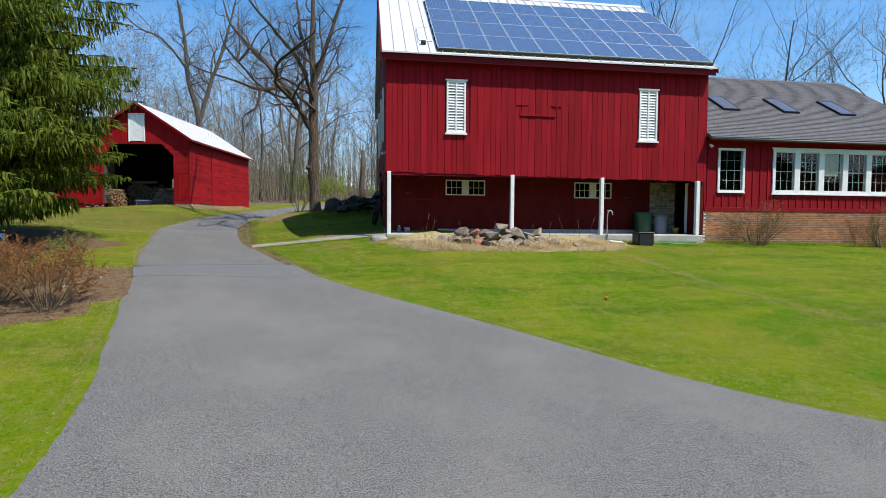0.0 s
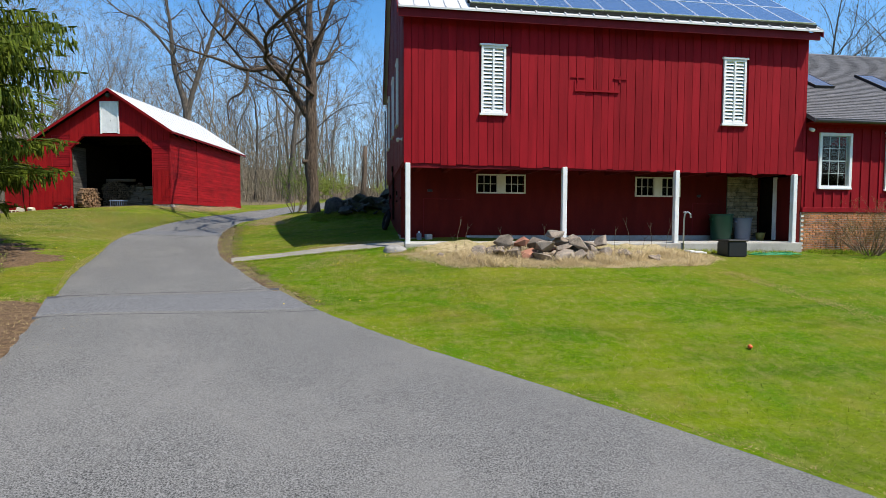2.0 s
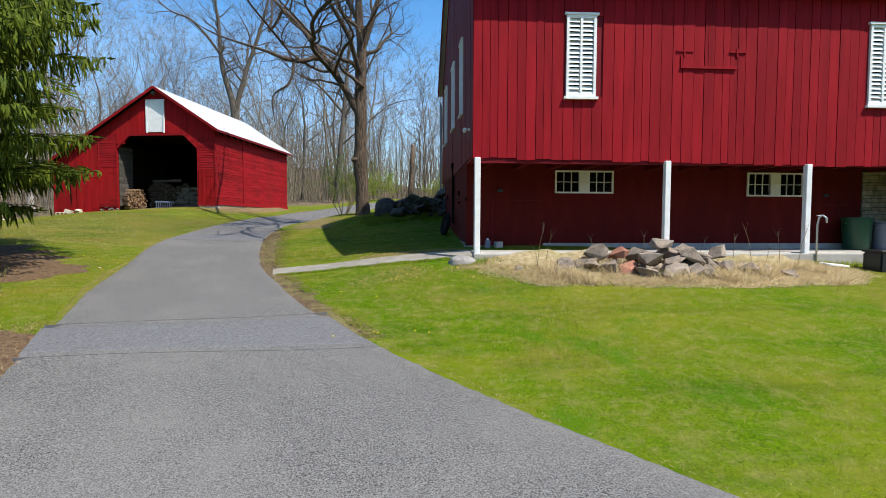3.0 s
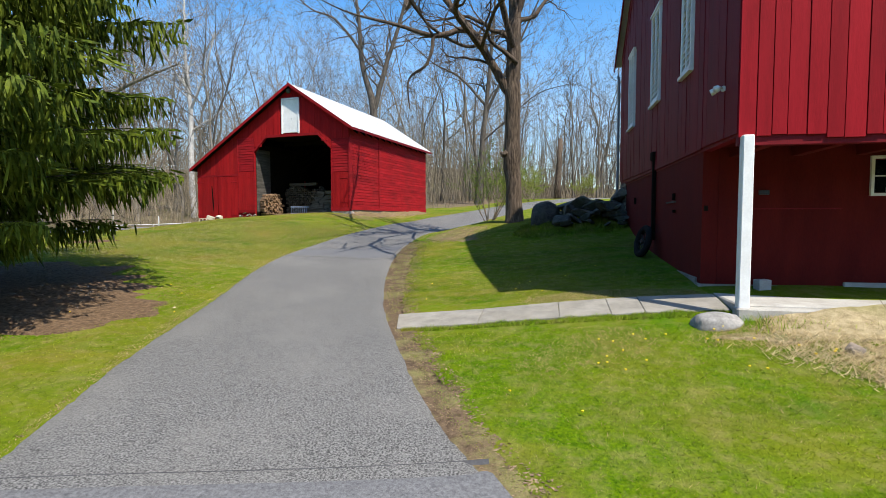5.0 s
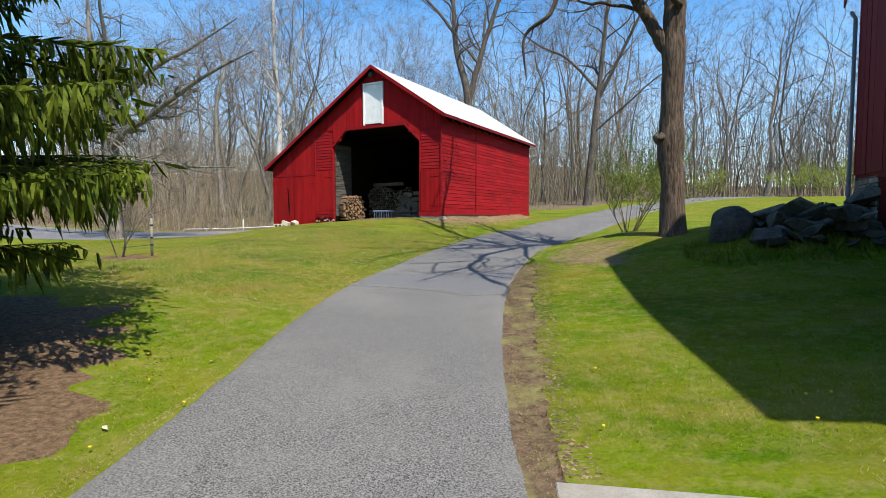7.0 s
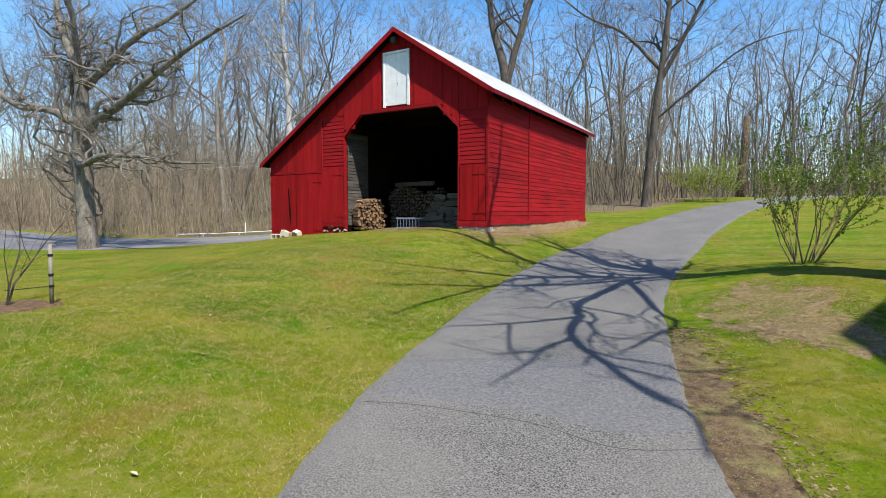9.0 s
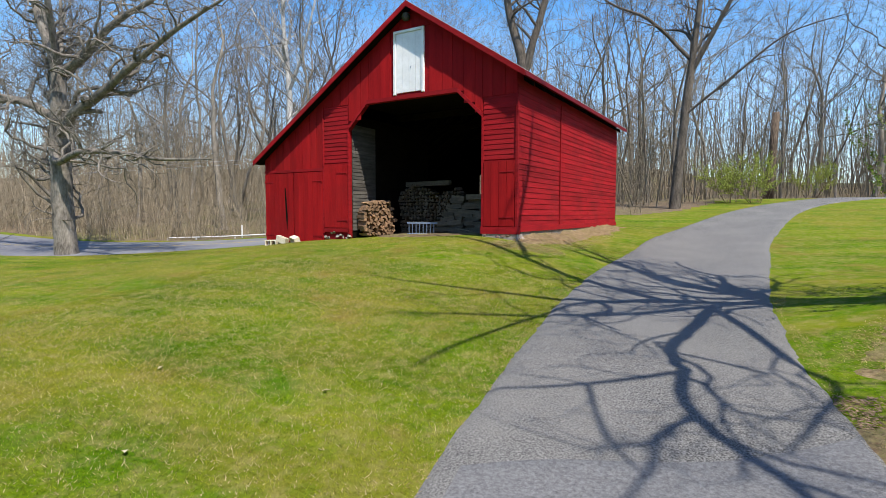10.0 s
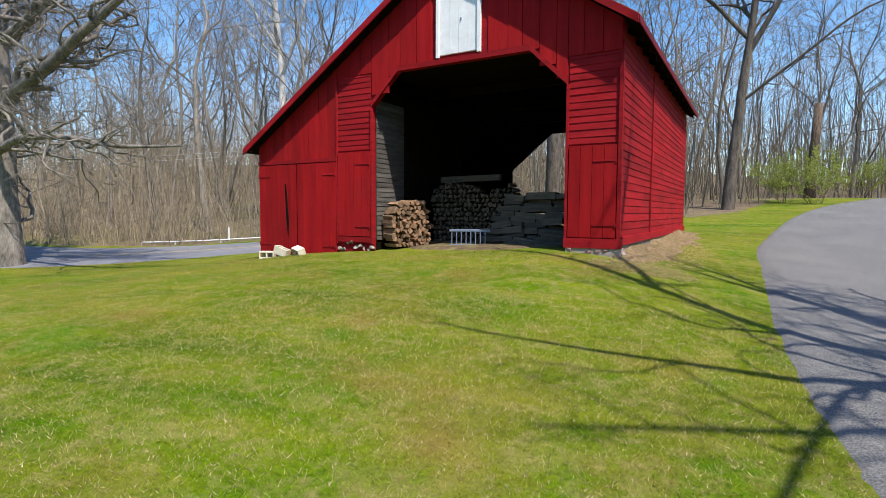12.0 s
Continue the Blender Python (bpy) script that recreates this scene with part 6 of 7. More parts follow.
patch("shed_floor", -13.65, 45.2, 3.2, 4.6, -8.6, SOIL, "bare earth floor of the shed", "earth floor", 0.035, 7.5, 0.05)
# crumbling bank of bare earth along the shed wall
EARTH = mat("pale_dry_earth", (0.085, 0.055, 0.030), (0.30, 0.215, 0.12), 11, 0.95, 1.0, 45, distance=0.05, spec=0.1, patch=(0.13, 0.12, 0.03), patch_scale=2.2)
wall_v, wall_f = [], []
for i in range(241):
    y = -0.15 + 0.0425 * i
    reach = 0.45 + 0.30 * min(1, i / 50) + 0.30 * noise.noise((y * 0.7, 1.0, 3)) + 0.22 * noise.noise((y * 2.6, 1.0, 5)) + 0.12 * noise.noise((y * 8, 2.0, 5))
    for k in range(17):
        q = SHED @ Vector((-0.04 + reach * k / 16, y, 0))
        h = 0.20 * (1 - k / 16) ** 1.3 * min(1, (i + 1) / 28, (241 - i) / 20)
        h *= 1 + 0.5 * noise.noise((q.x * 2.2, q.y * 2.2, 4))
        h += 0.06 * noise.noise((q.x * 5, q.y * 5, 1)) * (1 - k / 16) + 0.035 * noise.noise((q.x * 14, q.y * 14, 1)) * (1 - k / 16)
        wall_v.append((q.x, q.y, gz(q.x, q.y) + (h + 0.01 if 0 < i < 240 and k < 16 else -0.04)))
for i in range(240):
    wall_f += [(i * 17 + k, i * 17 + k + 1, i * 17 + k + 18, i * 17 + k + 17) for k in range(16)]
tagged(smooth(part("shed_bank", fixed((wall_v, wall_f)), EARTH)), "crumbling bank of pale bare earth along the shed", "bank", kind="structure")
# low bank of earth and dead grass against the porch kerb
bank_v, bank_f = [], []
for i in range(81):
    x = 2.2 + 0.1 * i
    for k in range(8):
        y = 20.243 - 0.75 * (k / 7) - 0.12 * noise.noise((x * 1.3, 2.0, 0)) * k / 7
        h = 0.17 * (1 - k / 7) ** 1.5 * min(1, (i + 1) / 8, (81 - i) / 8) * (1 + 0.5 * noise.noise((x * 2.5, y * 2.5, 4)))
        bank_v.append((x, y, gz(x, y) + (h if k < 7 else -0.03) + 0.012 * noise.noise((x * 9, y * 9, 1))))
for i in range(80):
    bank_f += [(i * 8 + k, i * 8 + k + 1, i * 8 + k + 9, i * 8 + k + 8) for k in range(7)]
tagged(smooth(part("earth_bank", fixed((bank_v, bank_f)), STRAW)), "low bank of earth and dead grass along the porch", "bank", kind="structure")

TAR = mat("dark_tar", (0.03, 0.03, 0.032), (0.07, 0.07, 0.075), 6, 0.7, 0.3, 50)
tagged(strip("asphalt_joint", [(-4.35, 14.45), (-2.9, 14.85), (-1.5, 15.2), (-0.05, 15.52)], [(-4.36, 14.49), (-2.91, 14.88), (-1.51, 15.24), (-0.06, 15.55)], 0.052, TAR, 2, 12, 0.012), "dark joint line across the driveway", "joint", kind="structure")
tagged(strip("asphalt_joint", [(-4.85, 15.8), (-3.95, 16.08), (-3.1, 16.34), (-2.2, 16.62), (-1.0, 17.0)], [(-4.86, 15.83), (-3.96, 16.1), (-3.11, 16.36), (-2.21, 16.64), (-1.01, 17.02)], 0.052, TAR, 2, 12, 0.012), "dark joint line across the driveway", "joint", kind="structure")


# bare soil verge along the driveway, widest below the shade tree
verge_in = [(-0.75, 15.95), (-1.95, 17.55), (-3.0, 20.0), (-4.1, 23), (-5.2, 27.5), (-5.5, 30.2)]
verge_out = [(-0.28, 16.25), (-1.32, 17.95), (-2.40, 20.2), (-3.30, 23.15), (-4.25, 27.6), (-4.85, 30.35)]
tagged(strip("verge", verge_in, verge_out, 0.008, SOIL, 8, 60, 0.75), "bare brown soil verge beside the driveway", "verge", kind="structure")
STRAW_LEAF = mat("straw_and_dead_leaves", (0.09, 0.062, 0.034), (0.31, 0.235, 0.125), 14, 0.95, 1.0, 70, distance=0.03, spec=0.05, patch=(0.12, 0.14, 0.03), patch_scale=2.2, patch_mix=0.8)
patch("straw_patch", -3.65, 31.4, 0.85, 1.6, 12, STRAW_LEAF, "dead leaves and straw on the bank beside the driveway", "dead grass", 0.008, 6.0, 0.4, 10, 160)
tagged(strip("asphalt_joint", [(-8.1, 27.28), (-7.5, 27.46), (-6.43, 27.52), (-5.64, 27.32), (-4.95, 27.5)], [(-8.1, 27.31), (-7.5, 27.49), (-6.43, 27.55), (-5.64, 27.35), (-4.95, 27.53)], 0.052, TAR, 2, 12, 0.015), "worn joint line across the driveway", "joint", kind="structure")
ASPHALT_SMOOTH = mat("smooth_asphalt_patch", (0.070, 0.070, 0.072), (0.178, 0.178, 0.18), 30, 0.9, 0.5, 120, distance=0.004, spec=0.2)
tagged(strip("asphalt_patch", [(-4.33, 14.5), (-2.9, 14.89), (-1.5, 15.25), (-0.1, 15.56)], [(-4.85, 15.79), (-3.5, 16.2), (-2.2, 16.6), (-1.05, 16.97)], 0.0495, ASPHALT_SMOOTH, 10, 12, 0.02), "smoother darker asphalt band across the driveway", "asphalt patch", kind="structure")
tagged(strip("asphalt_patch", [(-8.05, 27.33), (-7.5, 27.5), (-6.43, 27.56), (-5.64, 27.36), (-5.0, 27.52)], [(-8.15, 28.7), (-7.5, 29.1), (-6.4, 29.5), (-5.8, 29.9), (-5.25, 30.3)], 0.0495, ASPHALT_SMOOTH, 10, 12, 0.05), "smoother paler asphalt patch in the driveway", "asphalt patch", kind="structure")

# ---- rocks ----
def rock(at_, sx, sy, sz, seed, material, name="rock", label="", group="", cat="rock"):
    """An angular stone: the hull of scattered points with worn edges."""
    rng = random.Random(seed)
    bm = bmesh.new()
    for _ in range(11):
        d = Vector((rng.gauss(0, 1), rng.gauss(0, 1), rng.gauss(0, 0.8))).normalized() * rng.uniform(0.82, 1.0)
        bm.verts.new((d.x * sx, d.y * sy, d.z * sz))
    bmesh.ops.convex_hull(bm, input=list(bm.verts))
    bmesh.ops.delete(bm, geom=[v for v in bm.verts if not v.link_faces], context="VERTS")
    bmesh.ops.dissolve_limit(bm, angle_limit=0.16, verts=list(bm.verts), edges=list(bm.edges))
    bmesh.ops.bevel(bm, geom=list(bm.edges), offset=min(sx, sy, sz) * 0.05, segments=1, affect="EDGES")
    bmesh.ops.triangulate(bm, faces=list(bm.faces))
    ob = part(name, bm, material)
    ob.matrix_world = at_
    return tagged(ob, label, cat, group)


def boulder(at_, sx, sy, sz, seed, material, label):
    """A weathered round stone with a few flattened sides."""
    rng = random.Random(seed)
    bm = bmesh.new()
    bmesh.ops.create_icosphere(bm, subdivisions=4, radius=1.0)
    planes = [(Vector((rng.gauss(0, 1), rng.gauss(0, 1), rng.gauss(0, 0.7))).normalized(), rng.uniform(0.72, 0.9)) for _ in range(7)]
    for v in bm.verts:
        for n, d in planes:
            v.co -= n * max(0.0, v.co.dot(n) - d) * 0.8
        v.co += v.co.normalized() * (0.07 * noise.noise(v.co * 2.2 + Vector((seed, 0, 0))) + 0.02 * noise.noise(v.co * 7))
        v.co = Vector((v.co.x * sx, v.co.y * sy, v.co.z * sz))
    ob = smooth(part("boulder", bm, material))
    ob.matrix_world = at_
    return tagged(ob, label, "boulder")


rng = random.Random(4)
# pile in front of the barn: long low heap, larger stones on top
RUST = mat("reddish_stone", (0.20, 0.08, 0.05), (0.40, 0.19, 0.12), 5, 0.9, 0.5, 40)
heap = []
for rise, rx, ry, step in ((0.10, 2.15, 0.62, 0.44), (0.36, 1.6, 0.36, 0.50), (0.58, 1.0, 0.12, 0.62)):
    v = -ry
    while v <= ry + 0.01:
        u = -rx + rng.uniform(0, 0.3)
        while u < rx:
            if (u / rx) ** 2 + (v / ry) ** 2 < 1.15:
                heap.append((5.85 + u + rng.uniform(-0.08, 0.08), 19.12 + v + rng.uniform(-0.08, 0.08), rise))
            u += step * rng.uniform(0.8, 1.25)
        v += 0.40
for k, (x, y, rise) in enumerate(heap):
    red = k in (7, 19, 33)
    a = rng.uniform(0.24, 0.40)
    rock(pose(x, y, gz(x, y) + rise + rng.uniform(-0.04, 0.04), rng.uniform(-24, 24), rng.uniform(-24, 24), rng.uniform(0, 360)), a, a * rng.uniform(0.7, 0.95), a * rng.uniform(0.5, 0.75), 100 + k, RUST if red else STONE, "rock", "reddish angular stone in the rock pile" if red else "grey angular fieldstone in the rock pile", "rock pile before the barn")
for k in range(30):
    x, y = rng.uniform(2.6, 8.9), rng.uniform(18.4, 19.5)
    s = rng.uniform(0.09, 0.2)
    rock(pose(x, y, gz(x, y) + s * 0.3, rng.uniform(-30, 30), rng.uniform(-30, 30), rng.uniform(0, 360)), s * 1.3, s, s * 0.8, 150 + k, STONE, "rock", "small grey fieldstone beside the rock pile", "rock pile before the barn")
GREY_STONE = mat("smooth_grey_stone", (0.15, 0.143, 0.13), (0.34, 0.325, 0.30), 6, 0.9, 0.5, 40, spec=0.15, distance=0.01)
boulder(pose(1.62, 20.12, gz(1.62, 20.12) - 0.02, 0, 0, 12), 0.36, 0.22, 0.19, 200, GREY_STONE, "low rounded grey stone at the foot of the post")
# boulder and tumbled wall beside the barn
boulder(pose(-0.6, 31.0, 3.46, 0, 0, 30), 0.56, 0.50, 0.62, 210, STONE_DARK, "large rounded grey boulder beside the shade tree")
for k in range(46):
    t = rng.random()
    x = -0.1 + 1.95 * t
    y = 30.55 + rng.uniform(-0.85, 0.6)
    s = rng.uniform(0.18, 0.44) if k < 30 else rng.uniform(0.10, 0.2)
    up = rng.random() * (0.1 + 0.42 * t) * (1 if y > 30.1 else 0.3)
    rock(pose(x, y, gz(x, y) + s * 0.35 + up, rng.uniform(-35, 35), rng.uniform(-35, 35), rng.uniform(0, 360)), s * rng.uniform(1.0, 1.9), s * rng.uniform(0.6, 1.0), s * rng.uniform(0.35, 0.8), 220 + k, STONE_DARK, "wall_stone", "dark tumbled stone of the ruined wall", "tumbled stone wall")
for k, (x, y, s) in enumerate(((-4.75, 12.9, 0.15), (-5.3, 13.4, 0.12), (-5.0, 14.2, 0.14))):
    rock(pose(x, y, gz(x, y) + 0.05, 0, 0, 50 * k), s * 1.3, s, s * 0.55, 300 + k, STONE, "rock", "pale rounded stone in the mulch bed", "")

# ---- shed footing, blocks, firewood ----
def local(x, y, z, rx=0, ry=0, rz=0):
    return SHED @ pose(x, y, z, rx, ry, rz)


RED_STONE = mat("reddish_footing_stone", (0.13, 0.07, 0.06), (0.30, 0.17, 0.145), 6, 0.9, 0.6, 40, vary=0.3, patch=(0.30, 0.24, 0.21), patch_scale=6)
WHITEWASH = mat("whitewashed_stone", (0.15, 0.12, 0.10), (0.36, 0.31, 0.27), 5, 0.9, 0.5, 40, vary=0.2, patch=(0.25, 0.2, 0.16), patch_scale=3)
footing = part("footing", boxes((-0.3, 0.02, 0.3, SD, 3.3, 3.96)), STONE, shed, "rubble stone footing")
LIME = mat("crumbling_lime_mortar", (0.22, 0.18, 0.15), (0.44, 0.37, 0.32), 7, 0.95, 0.6, 40)
part("footing", boxes((-1.0, 0.05, -0.05, 0.295, 3.3, 3.905)), LIME, shed, "rubble stone footing")
part("footing", boxes((-9.7, -5.8, 0.02, 0.3, 3.3, 3.62)), STONE, shed, "rubble stone footing")
rng = random.Random(8)


def footing_stone(x, y, s, h, z=3.74, material=WHITEWASH, flat=1.0):
    ob = rock(Matrix(), s * 1.3, s * flat, h, int(1000 + x * 31 + y * 77 + z * 10), material, "footing_stone")
    ob.parent = footing
    ob.matrix_basis = pose(x, y, z + rng.uniform(-0.10, 0.10) * flat * flat, rng.uniform(-15, 15) * flat, rng.uniform(-15, 15) * flat, rng.uniform(0, 360) if flat > 0.9 else rng.uniform(-4, 4))
    for key in ("label", "category", "group"):
        if key in ob:
            del ob[key]


for k in range(9):
    if k < 6:
        footing_stone(-0.90 + 0.175 * k, -0.05, rng.uniform(0.060, 0.072), 0.055, 3.845, RED_STONE, 0.5)
    if k < 5:
        footing_stone(-0.86 + 0.2 * k, -0.055, rng.uniform(0.068, 0.082), 0.065, 3.72, WHITEWASH, 0.5)
for k in range(44):
    footing_stone(0.01, 0.1 + 10.4 * k / 43, rng.uniform(0.06, 0.11) * (1.0 if k < 7 else 0.8), 0.08, 3.76)
for k in range(9):
    footing_stone(-6.85 + 0.13 * k, 0.0, rng.uniform(0.06, 0.09), 0.07)
BLOCK = mat("pale_concrete_block", (0.50, 0.44, 0.32), (0.68, 0.62, 0.48), 8, 0.9, 0.4, 60)


def block(m, holes=True):
    cells = [(-0.2, 0.2, -0.1, 0.1, -0.1, -0.065), (-0.2, 0.2, -0.1, 0.1, 0.065, 0.1)]
    for a, b in ((-0.2, -0.165), (-0.018, 0.018), (0.165, 0.2)):
        cells.append((a, b, -0.1, 0.1, -0.064, 0.064))
    ob = part("concrete_block", boxes(*cells), BLOCK)
    ob.matrix_world = m
    return tagged(ob, "pale hollow concrete block lying by the shed", "concrete block", "blocks by the shed")


for bx, bh, tilt in ((-8.55, 0.13, (90, 18, 8)), (-9.1, 0.08, (0, 0, 30)), (-7.95, 0.09, (20, 8, -20))):
    foot = SHED @ Vector((bx, -0.36, 0))
    block(local(bx, -0.36, gz(foot.x, foot.y) + bh, *tilt))

LOG_END = mat("cut_firewood", (0.10, 0.06, 0.035), (0.33, 0.20, 0.11), 7, 0.9, 0.4, 60, vary=0.35)
LOG_GREY = mat("weathered_firewood", (0.055, 0.038, 0.024), (0.17, 0.122, 0.074), 7, 0.9, 0.5, 60, vary=0.35)


def split_log(rng, r, length):
    """A split billet: a wedge of a round log along y."""
    n = rng.choice((3, 4, 5))
    pts = []
    a0 = rng.uniform(0, 6.28)
    for k in range(n):
        a = a0 + 6.283 * k / n + rng.uniform(-0.25, 0.25)
        pts.append((r * rng.uniform(0.75, 1.1) * math.cos(a), r * rng.uniform(0.75, 1.1) * math.sin(a)))
    return prism(pts, 0, length)


LOGS = [fixed(split_log(random.Random(k), 0.075, 0.42)) for k in range(10)]
LOG_MESH, LOG_MESH_GREY = [], []
for k, bm in enumerate(LOGS):
    for store, mt in ((LOG_MESH, LOG_END), (LOG_MESH_GREY, LOG_GREY)):
        me = bpy.data.meshes.new("log")
        bm.to_mesh(me)
        me.materials.append(mt)
        store.append(me)
    bm.free()


def stack(label, x0, x1, y, z0, z1, meshes, seed, turn=0, depth=1, step=0.125, uneven=0.0):
    """Firewood laid row on row, each log an object under its stack."""
    rng = random.Random(seed)
    st = thing("firewood_stack", local(0, 0, 0), label, "firewood")
    for d in range(depth):
        z = z0 + 0.07
        while z < z1:
            x = x0 + rng.uniform(0, 0.08)
            while x < x1:
                if z > z1 - uneven * (0.5 + 0.5 * math.sin(x * 3.1 + 1.0) + 0.25 * math.sin(x * 9.0)):
                    x += step
                    continue
                ob = new("log", rng.choice(meshes))
                ob.parent = st
                s = rng.uniform(0.85, 1.2)
                lean = 0.03 * math.sin(z * 2.0)
                ob.matrix_basis = pose(x + lean, y + d * 0.45 + rng.uniform(-0.05, 0.04), z + rng.uniform(-0.015, 0.015), rng.uniform(-3, 3), rng.uniform(0, 360), turn + rng.uniform(-5, 5)) @ Matrix.Diagonal((s, 1, s, 1))
                x += step * rng.uniform(0.9, 1.15)
            z += step * 0.92
    return st


tidy = thing("firewood_stack", local(-5.72, 0.3, 0, 0, 0, -20) @ pose(5.69, -0.2, 0), "tidy stack of pale split firewood in the shed opening", "firewood")
rng = random.Random(3)
z = 3.79
while z < 4.88:
    y = 0.2 + rng.uniform(0, 0.08) + 0.16 * max(0, z - 4.5)
    while y < 1.32 - 0.35 * max(0, z - 4.4):
        ob = new("log", rng.choice(LOG_MESH))
        ob.parent = tidy
        s = rng.uniform(0.8, 1.2)
        ob.matrix_basis = pose(-5.69 + rng.uniform(0, 0.09), y, z + rng.uniform(-0.02, 0.02), rng.uniform(-3, 3), rng.uniform(0, 360), -90 + rng.uniform(-8, 8)) @ Matrix.Diagonal((s, 1, s, 1))
        y += 0.125 * rng.uniform(0.9, 1.15)
    z += 0.112
stack("long weathered firewood stack inside the shed", -5.55, -3.1, 2.4, 3.72, 5.45, LOG_MESH_GREY, 5, 0, 1, 0.135, 0.3)
SLAB = mat("grey_slab_wood", (0.06, 0.045, 0.030), (0.16, 0.125, 0.085), 5, 0.9, 0.5, 40, (1, 4, 4), vary=0.3)
rng = random.Random(17)
slabs = thing("slab_wood_pile", local(0, 0, 0), "low pile of rough grey slab wood inside the shed", "lumber")
z = 3.75
while z < 4.95:
    x = -3.75 + 0.55 * (z - 3.75) + rng.uniform(-0.1, 0.1)
    while x < -0.9:
        w = rng.uniform(0.35, 0.85)
        ob = part("slab_piece", boxes((0, w - 0.02, 0, rng.uniform(0.4, 0.6), 0, rng.uniform(0.09, 0.17))), SLAB, slabs)
        ob.matrix_basis = pose(x, 1.6 + rng.uniform(-0.14, 0.12) + 0.45 * (z - 3.75), z, rng.uniform(-6, 6), rng.uniform(-9, 9), rng.uniform(-10, 10))
        x += w
    z += 0.105
ladder = thing("ladder", local(-4.15, 0.85, 3.76, 0, 0, 22), "blue-grey metal ladder lying on its side in the shed", "ladder")
BLUE_GREY = shiny("blue_grey_metal", (0.22, 0.27, 0.36), 0.5, 0.6)
part("rail", bbox([(0, 0.98, -0.02, 0.02, 0.0, 0.06)], 0.005), BLUE_GREY, ladder)
part("rail", bbox([(0, 0.98, -0.02, 0.02, 0.36, 0.42)], 0.005), BLUE_GREY, ladder)
for k in range(8):
    part("rung", boxes((0.05 + k * 0.115, 0.07 + k * 0.115, -0.015, 0.015, 0.06, 0.36)), BLUE_GREY, ladder)
beam = part("old_timber", bbox([(-0.05, 1.7, -0.1, 0.1, -0.08, 0.08)], 0.01), SLAB)
beam.matrix_world = local(-5.3, 2.55, 5.48, 0, -1, 3)
tagged(beam, "grey squared timber lying on the firewood stack", "timber")

# ---- porch things ----
def bin_(name, x, y, z, r, h, material, label):
    ob = thing(name, pose(x, y, z), label, "bin")
    smooth(part("body", tube([(0, 0, 0), (0, 0, 0.03), (0, 0, h * 0.96), (0, 0, h)], [r * 0.80, r * 0.83, r * 0.98, r], 20), material, ob))
    part("rim", tube([(0, 0, h), (0, 0, h + 0.03)], [r * 1.06, r * 1.06], 20), material, ob)
    for s in (-1, 1):
        part("handle", bbox([(s * r * 1.0 - 0.03, s * r * 1.0 + 0.03, -0.07, 0.07, h * 0.82, h * 0.88)], 0.008), material, ob)
    return ob


bin_("green_bin", 12.45, 21.55, 2.335, 0.36, 0.84, GREEN_BIN, "dark green plastic bin on the porch")
bin_("grey_bin", 13.15, 21.45, 2.335, 0.28, 0.72, GREY_BIN, "grey-blue plastic bin beside the stone pier")
YELLOW = shiny("dull_yellow_plastic", (0.30, 0.22, 0.04), 0.5)
pot = thing("yellow_pot", pose(13.85, 21.5, 2.335), "dull yellow pot by the porch door", "pot")
smooth(part("body", tube([(0, 0, 0), (0, 0, 0.26)], [0.11, 0.15], 14), YELLOW, pot))
crate = thing("black_crate", pose(11.35, 19.5, gz(11.35, 19.5)), "square black plastic crate on the grass", "crate")
part("body", bbox([(-0.30, 0.30, -0.26, 0.26, -0.03, 0.42)], 0.03, 2), BLACK, crate)
part("lid", bbox([(-0.32, 0.32, -0.28, 0.28, 0.421, 0.47)], 0.015), BLACK, crate)
flat = part("white_board", bbox([(-0.3, 0.3, -0.14, 0.14, 0, 0.05)], 0.008), WHITE)
flat.matrix_world = pose(10.4, 19.8, gz(10.4, 19.8) + 0.03, 4, 5, 10)
tagged(flat, "short white board lying in the grass", "board")
HOSE = shiny("green_hose", (0.02, 0.30, 0.12), 0.5)
hose = part("garden_hose", tube([(12.75 + (0.16 + 0.012 * k) * 1.5 * math.cos(k * 0.5), 19.7 + (0.16 + 0.012 * k) * math.sin(k * 0.5), gz(12.75, 19.7) + 0.04 + 0.02 * math.sin(k * 1.3)) for k in range(44)], [0.014] * 44, 6), HOSE)
tagged(smooth(hose), "coiled bright green garden hose on the grass", "hose")
pump = thing("standpipe", pose(10.28, 20.22, gz(10.28, 20.22)), "grey water standpipe beside the porch post", "standpipe")
smooth(part("pipe", tube([(0, 0, -0.05), (0, 0, 0.95), (0.02, -0.02, 1.12), (0.08, -0.06, 1.18), (0.14, -0.10, 1.12), (0.15, -0.11, 1.0)], [0.022] * 6, 8), GALV, pump))
part("lever", bbox([(-0.02, 0.16, -0.015, 0.015, 1.16, 1.185)], 0.004), GALV, pump)
jug = thing("water_jug", pose(2.45, 21.75, 2.335), "small pale plastic jug at the foot of the wall", "jug")
part("body", bbox([(-0.07, 0.07, -0.07, 0.07, 0, 0.24)], 0.02, 2), GREY_BIN, jug)
smooth(part("cap", tube([(0, 0, 0.24), (0, 0, 0.29)], [0.03, 0.025], 10), WHITE, jug))
box_ = part("grey_box", bbox([(-0.1, 0.1, -0.08, 0.08, 0, 0.2)], 0.01), CONCRETE)
box_.matrix_world = pose(2.75, 21.8, 2.335, 0, 0, 15)
tagged(box_, "small grey box at the foot of the wall", "box")
